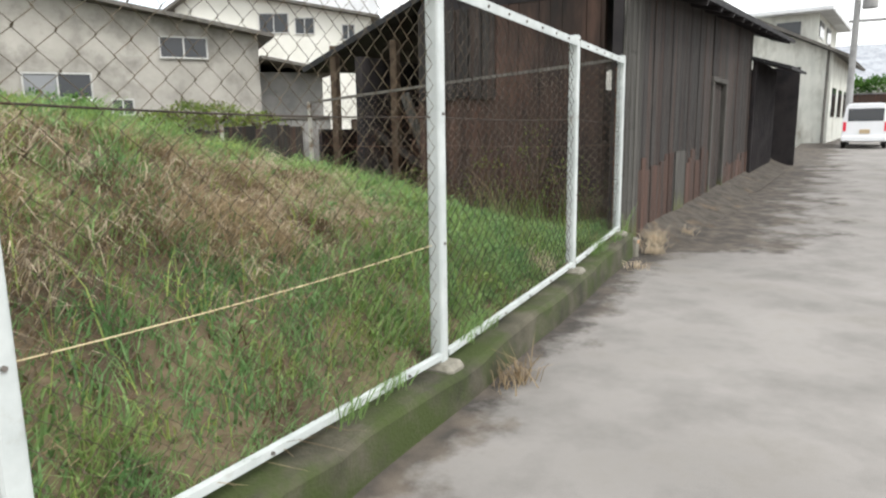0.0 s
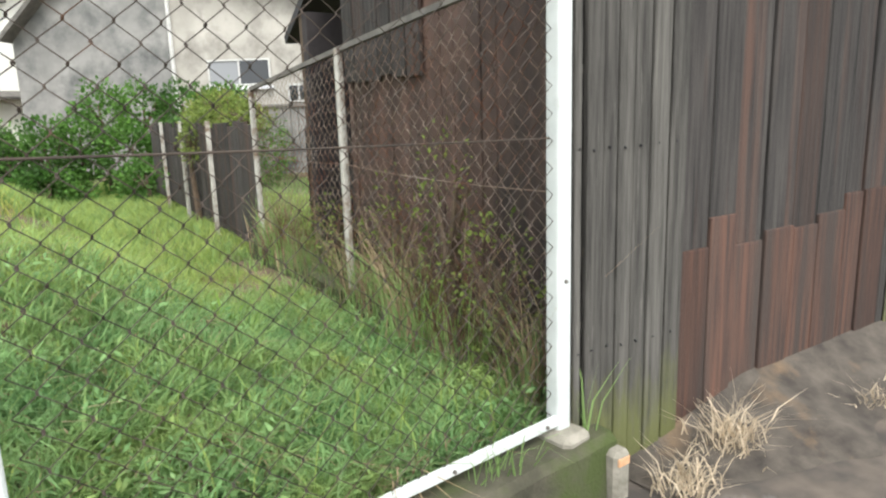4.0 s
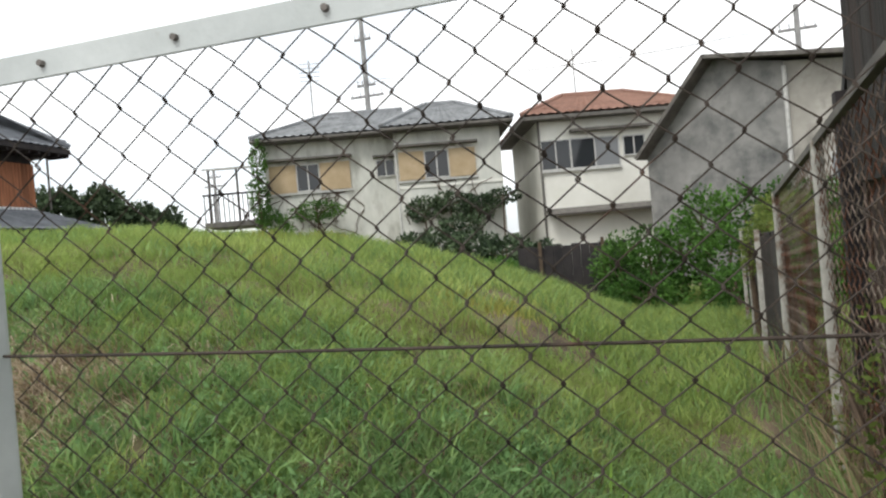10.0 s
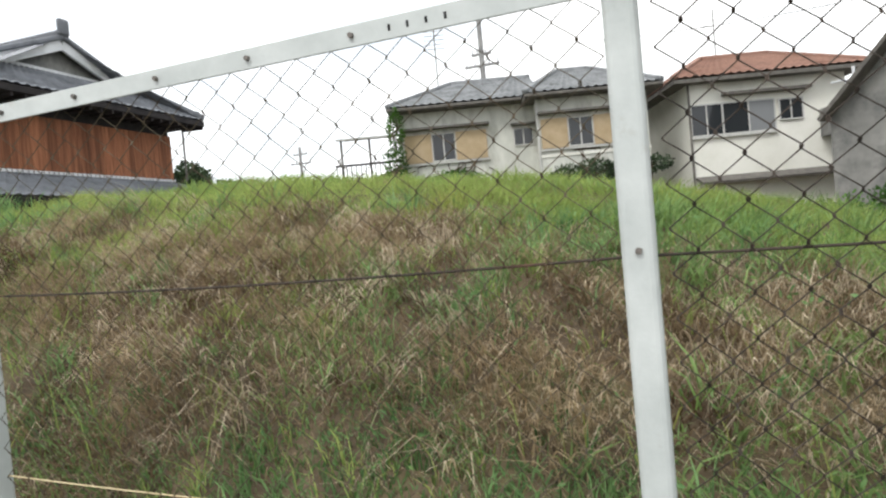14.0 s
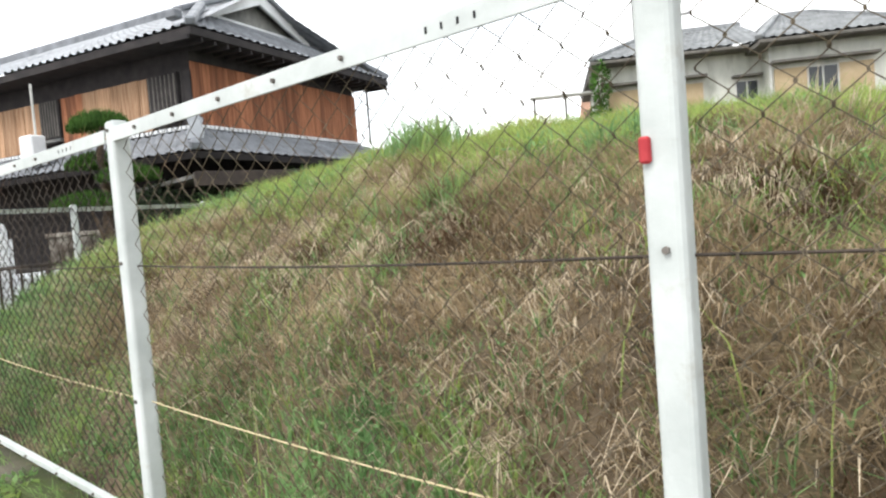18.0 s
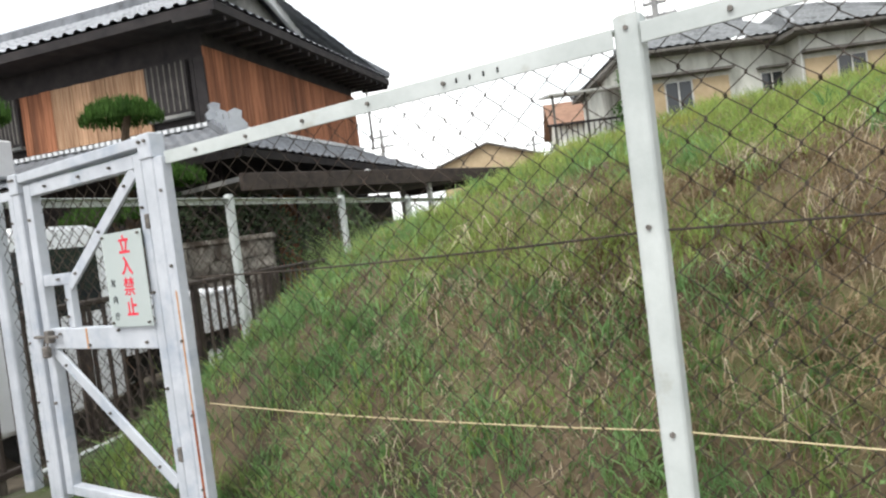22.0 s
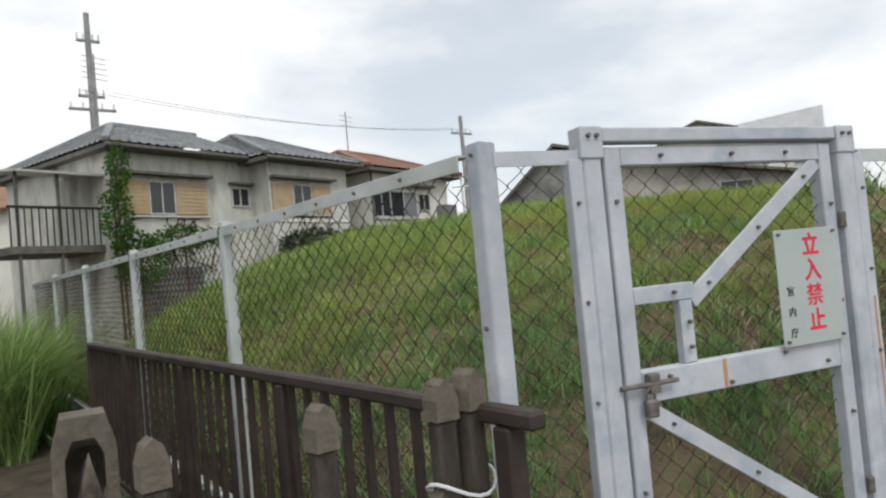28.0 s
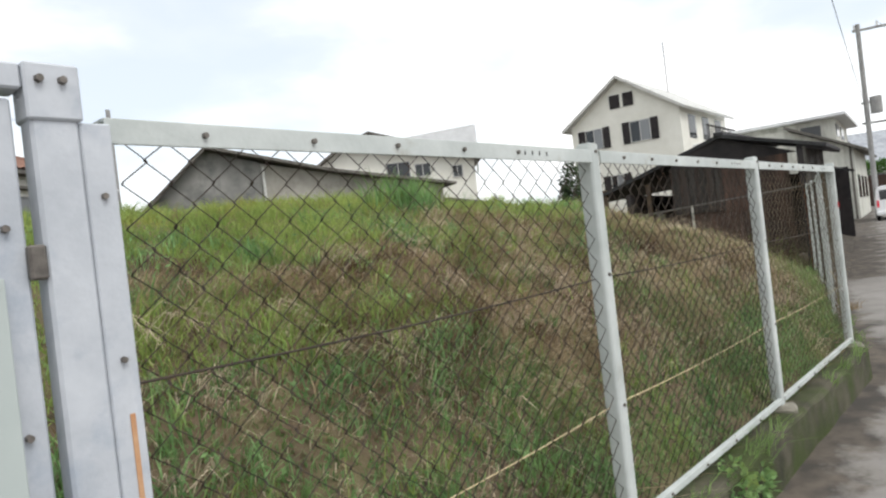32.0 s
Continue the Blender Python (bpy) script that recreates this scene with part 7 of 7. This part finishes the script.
bush("wall_shrub", "yellow-green creepers sprawling over the low board wall", [(1.0, 5.4, 1.3), (1.1, 6.2, 1.4), (1.22, 7.0, 1.42), (1.35, 7.8, 1.34), (0.86, 6.9, 1.05)], [(0.25, 0.45, 0.16), (0.3, 0.5, 0.22), (0.33, 0.5, 0.26), (0.32, 0.5, 0.22), (0.12, 0.4, 0.3)], 4200, 0.055, M_WEED, 6)
bush("side_shrubs", "tangled dark shrubs behind the open shed", [(1.6, 9.4, 0.4), (2.5, 10.6, 0.5), (1.25, 10.9, 0.25), (3.4, 11.4, 0.6)], [(0.5, 0.6, 0.6), (0.8, 0.7, 0.7), (0.6, 0.6, 0.45), (0.8, 0.7, 0.8)], 5600, 0.085, M_LEAF, 25)
bush("dark_shrub", "dark overgrown shrubs below the shutter house", [(-5.5, 17.0, 1.35), (-4.5, 16.6, 1.2), (-3.5, 16.1, 1.0), (-6.5, 17.6, 1.4), (-5.0, 17.4, 1.9), (-2.6, 15.6, 0.8)], [(0.9, 0.6, 0.55), (0.9, 0.6, 0.5), (0.9, 0.6, 0.5), (0.7, 0.6, 0.45), (0.7, 0.4, 0.35), (0.8, 0.6, 0.5)], 7000, 0.13, M_LEAFD, 7)
bush("ivy", "ivy climbing the corner of the shutter house", [(-12.5, 19.55, 3.6), (-12.4, 19.5, 4.9), (-12.0, 19.5, 2.4), (-10.6, 20.1, 3.0)], [(0.4, 0.25, 0.9), (0.3, 0.2, 0.7), (0.7, 0.3, 0.8), (1.1, 0.25, 0.35)], 4200, 0.11, M_LEAF, 8, 0.4, "ivy")
bush("wall_creeper", "dark creeper spread over the lower wall of the house", [(-6.9, 20.5, 2.7), (-6.0, 20.8, 2.85), (-5.2, 21.0, 2.6), (-4.4, 21.2, 2.9)], [(0.7, 0.3, 0.4), (0.8, 0.3, 0.35), (0.7, 0.3, 0.45), (0.7, 0.3, 0.25)], 2200, 0.14, M_LEAFD, 9, 0.4, "creeper")
bush("fence_weeds", "straggly yellowish weeds growing through the old fence", [(0.16, 0.5, 0.5), (0.2, 0.9, 0.75), (0.3, 1.5, 0.6), (0.4, 2.4, 0.5)], [(0.1, 0.3, 0.45), (0.09, 0.22, 0.55), (0.12, 0.35, 0.4), (0.12, 0.5, 0.3)], 1300, 0.03, M_WEED, 10)
bush("gate_weeds", "broad-leaved green weeds at the foot of the mound by the gate", [(-14.6, 2.95, 0.36), (-13.9, 3.1, 0.58), (-14.6, 3.9, 0.42), (-13.9, 3.9, 0.72), (-14.7, 5.0, 0.45), (-14.0, 4.8, 0.75), (-14.7, 6.0, 0.5)], [(0.42, 0.5, 0.18), (0.5, 0.5, 0.2), (0.4, 0.6, 0.2), (0.5, 0.5, 0.2), (0.35, 0.6, 0.2), (0.5, 0.5, 0.2), (0.35, 0.6, 0.2)], 8500, 0.055, M_GRASSD, 11)
bush("kerb_weed", "small green weed sprouting over the kerb", [(-11.05, 0.78, 0.1), (-10.75, 0.72, 0.04)], [(0.24, 0.12, 0.12), (0.16, 0.12, 0.1)], 700, 0.045, M_GRASSD, 12, -0.1, "weed")
bush("crest_clump", "small clump of coarse green weeds on the bank", [(-10.3, 2.1, 1.05), (-9.9, 2.3, 1.15)], [(0.3, 0.2, 0.14), (0.22, 0.2, 0.12)], 1100, 0.06, M_GRASSD, 13)
tufts("crest_tuft", 14, (-10.2, -9.65, 2.35, 2.75), 40, 0.25, 0.45, 0.008, 0.016, 0.5, M_GRASSD, 0.08, 91, "tall green tuft of coarse grass on the crest")
bush("far_trees", "distant dark tree line beyond the mound", [(-42.6, 41, 5.6), (-40.6, 43.2, 5.4), (-38.6, 45.4, 4.4), (-45, 39, 5.6), (-37.0, 46.6, 4.0)], [(2.2, 2, 3.0), (2.2, 2, 3.2), (2.0, 2, 2.6), (2.4, 2, 3.0), (1.4, 1.4, 2.6)], 14000, 0.5, M_LEAFD, 14, -0.3, "trees")
bush("dark_conifer", "dark conifer beside the white house", [(19.5, 10.0, 2.2), (19.5, 10.0, 3.8)], [(0.9, 0.9, 1.8), (0.6, 0.6, 1.3)], 3000, 0.2, M_LEAFD, 15, -0.35, "tree")
bush("lane_hedge", "clipped hedge above the wall at the end of the lane", [(44.9, -5 - 1.6 * k, 3.5) for k in range(6)], [(0.7, 1.0, 0.7)] * 6, 6000, 0.2, M_LEAF, 16, -0.1, "hedge")


def pine(x, y, z0, pads, seed, label):
    t = thing("garden_pine", label, "tree", pose(0, 0, 0), "clipped garden pines")
    r = random.Random(seed)
    top = max(p[2] for p in pads)
    q = [(x + 0.25 * math.sin(k * 1.3), y + 0.2 * math.cos(k * 1.7), z0 + (top - z0) * k / 6) for k in range(7)]
    bm = bmesh.new()
    for k, (u, v) in enumerate(zip(q, q[1:])):
        rod(bm, u, v, 0.14 - 0.015 * k, 0.125 - 0.015 * k, 8)
    part("trunk", bm, M_BARK, t)
    for k, (px, py, pz, rr, rz) in enumerate(pads):
        b = q[min(6, max(1, int(6 * (pz - z0) / (top - z0)) - 1))]
        part("branch", rod(bmesh.new(), b, (px, py, pz - rz * 0.3), 0.05, 0.03, 7), M_BARK, t)
        rs = np.random.RandomState(seed * 10 + k)
        n = int(4200 * rr)
        a, s = rs.uniform(0, 6.283, n), np.sqrt(rs.rand(n))
        pts = np.stack([px + np.cos(a) * s * rr, py + np.sin(a) * s * rr * 0.85, pz + rz * np.sqrt(np.maximum(1 - s ** 2, 0)) * rs.uniform(0.2, 1.0, n) - 0.12], 1)
        ob = blades("needle_pad", pts, rs.uniform(0.08, 0.18, n), rs.uniform(0.012, 0.025, n), 0.5, M_PINE, t, seed=seed + k)
        ob["kind"] = "stuff"
    return t


pine(-19.7, 7.85, 0.0, [(-19.6, 7.75, 3.62, 0.65, 0.36), (-20.2, 8.1, 2.95, 0.7, 0.3), (-19.1, 7.9, 2.6, 0.65, 0.26), (-19.9, 7.6, 2.1, 0.8, 0.3)], 1, "clipped pine with cloud-shaped pads in the garden")
pine(-19.6, 4.9, 0.0, [(-19.7, 4.8, 3.9, 0.8, 0.35), (-19.1, 4.6, 3.2, 0.7, 0.3), (-20.2, 5.1, 2.7, 0.8, 0.3)], 2, "clipped pine with layered pads beside the yard")
bush("garden_shrubs", "dark clipped shrubs along the garden wall", [(-20.6, 9.8, 1.7), (-19.2, 10.2, 1.6), (-17.9, 10.9, 1.5)], [(0.9, 0.7, 0.9), (0.9, 0.7, 0.8), (0.8, 0.7, 0.8)], 7000, 0.1, M_LEAFD, 22, 0.0, "shrub")


def build_reeds():
    r = np.random.RandomState(77)
    n = 9000
    k = r.randint(0, 46, n)
    cx, cy = r.normal(-16.0, 0.34, 46).clip(-16.75, -15.45), r.uniform(8.2, 11.2, 46)
    pts = np.stack([cx[k] + r.normal(scale=0.06, size=n), cy[k] + r.normal(scale=0.06, size=n), np.full(n, -0.05)], 1)
    ob = blades("reed_clump", pts, r.uniform(0.5, 1.75, n) * (0.8 + 0.35 * r.rand(46))[k], r.uniform(0.012, 0.026, n), 0.75, M_REED, seed=3, droop=0.6)
    tagged(ob, "tall pale green reed grass at the end of the railing", "grass", kind="stuff")


build_reeds()


def build_verge():
    """Dirt drifts and litter at the foot of the shed, dark damp patches along the kerb."""
    rng = random.Random(31)

    def strip(name, x0, x1, edge, wmin, wmax, label, seed):
        """A thin drift of dirt with a ragged edge, lying on the lane."""
        bm = bmesh.new()
        n = int((x1 - x0) / 0.06)
        prev = None
        for i in range(n + 1):
            x = x0 + (x1 - x0) * i / n
            k = 0.5 + 0.5 * noise.noise(Vector((x * 0.9, seed, 0))) + 0.22 * noise.noise(Vector((x * 3.1, seed, 2))) + 0.05 * noise.noise(Vector((x * 9, seed, 4)))
            w = wmin + (wmax - wmin) * max(0.0, min(1.0, k))
            y0 = edge(x)
            z = road_z(x)
            g = min(1.0, 0.05 + (x - x0) / 0.9)
            w *= 0.5 + 0.5 * g
            row = [bm.verts.new((x, y0, z + 0.2 * g)), bm.verts.new((x, y0 - w * 0.45, z + 0.004 + 0.096 * g)), bm.verts.new((x, y0 - w, z + 0.004))]
            if prev:
                for a in range(2):
                    bm.faces.new((prev[a], prev[a + 1], row[a + 1], row[a]))
            prev = row
        tagged(part(name, bm, M_DIRT, smooth=True), label, "dirt", kind="structure")

    strip("dirt_drift", 0.25, 13.0, lambda x: -0.087 * x + 0.02, 0.3, 0.75, "dark dirt drifted against the foot of the shed", 3.0)
    # dry tufts on the lane edge
    for i, (x, y, n, hh) in enumerate(((-3.55, -0.27, 90, 0.2), (0.75, -0.25, 220, 0.28), (0.35, -0.3, 120, 0.18), (-0.45, -0.3, 60, 0.1), (1.6, -0.45, 120, 0.16))):
        r = np.random.RandomState(50 + i)
        pts = np.stack([x + r.normal(scale=0.07, size=n), y + r.normal(scale=0.05, size=n), np.full(n, ROAD_Z)], 1)
        ob = blades("dry_tuft", pts, r.uniform(0.3, 1.0, n) * hh, r.uniform(0.004, 0.008, n), 1.0, M_STALK if i else M_DRY, seed=60 + i)
        tagged(ob, "dry grass tuft on the edge of the lane", "grass", "dry tufts", "stuff")
    for i in range(26):
        x = rng.uniform(-13.3, -0.3)
        y = fence_y(x) - 0.05
        r = np.random.RandomState(90 + i)
        n = 34
        pts = np.stack([x + r.normal(scale=0.06, size=n), y + r.normal(scale=0.025, size=n), np.full(n, 0.12)], 1)
        ob = blades("kerb_grass", pts, r.uniform(0.05, 0.2, n), r.uniform(0.004, 0.007, n), 1.0, M_GRASS, seed=160 + i, lie=(0, -0.5, 0))
        tagged(ob, "green grass growing over the kerb", "grass", "kerb grass", "stuff")
    # concrete stub where the kerb ends
    s = thing("kerb_stub", "short rounded concrete stub at the end of the kerb", "post", pose(0.14, -0.152, ROAD_Z - 0.03))
    part("stub", boxes((-0.042, 0.042, -0.04, 0.04, 0, 0.215), bevel=0.018), M_MORTAR, s)
    part("painted_top", boxes((-0.03, 0.03, -0.0425, -0.03, 0.16, 0.195), bevel=0.004), M_STAIN, s, "faded pinkish paint mark")


build_verge()


def build_hills():
    bm = bmesh.new()
    for k in range(60):
        a0, a1 = radians(20 + k * 2.2), radians(20 + (k + 1) * 2.2)
        z0 = 6 + 5 * noise.noise(Vector((k * 0.21, 0, 0))) + 4 * noise.noise(Vector((k * 0.07, 3, 0)))
        z1 = 6 + 5 * noise.noise(Vector(((k + 1) * 0.21, 0, 0))) + 4 * noise.noise(Vector(((k + 1) * 0.07, 3, 0)))
        v = [bm.verts.new((400 * math.cos(a), 400 * math.sin(a), z)) for a, z in ((a0, -1), (a1, -1), (a1, z1), (a0, z0))]
        bm.faces.new(v)
    ob = part("backdrop_hill", bm, M_FAR)
    tagged(ob, "low hazy wooded hills on the horizon", "hill", kind="structure")


build_hills()
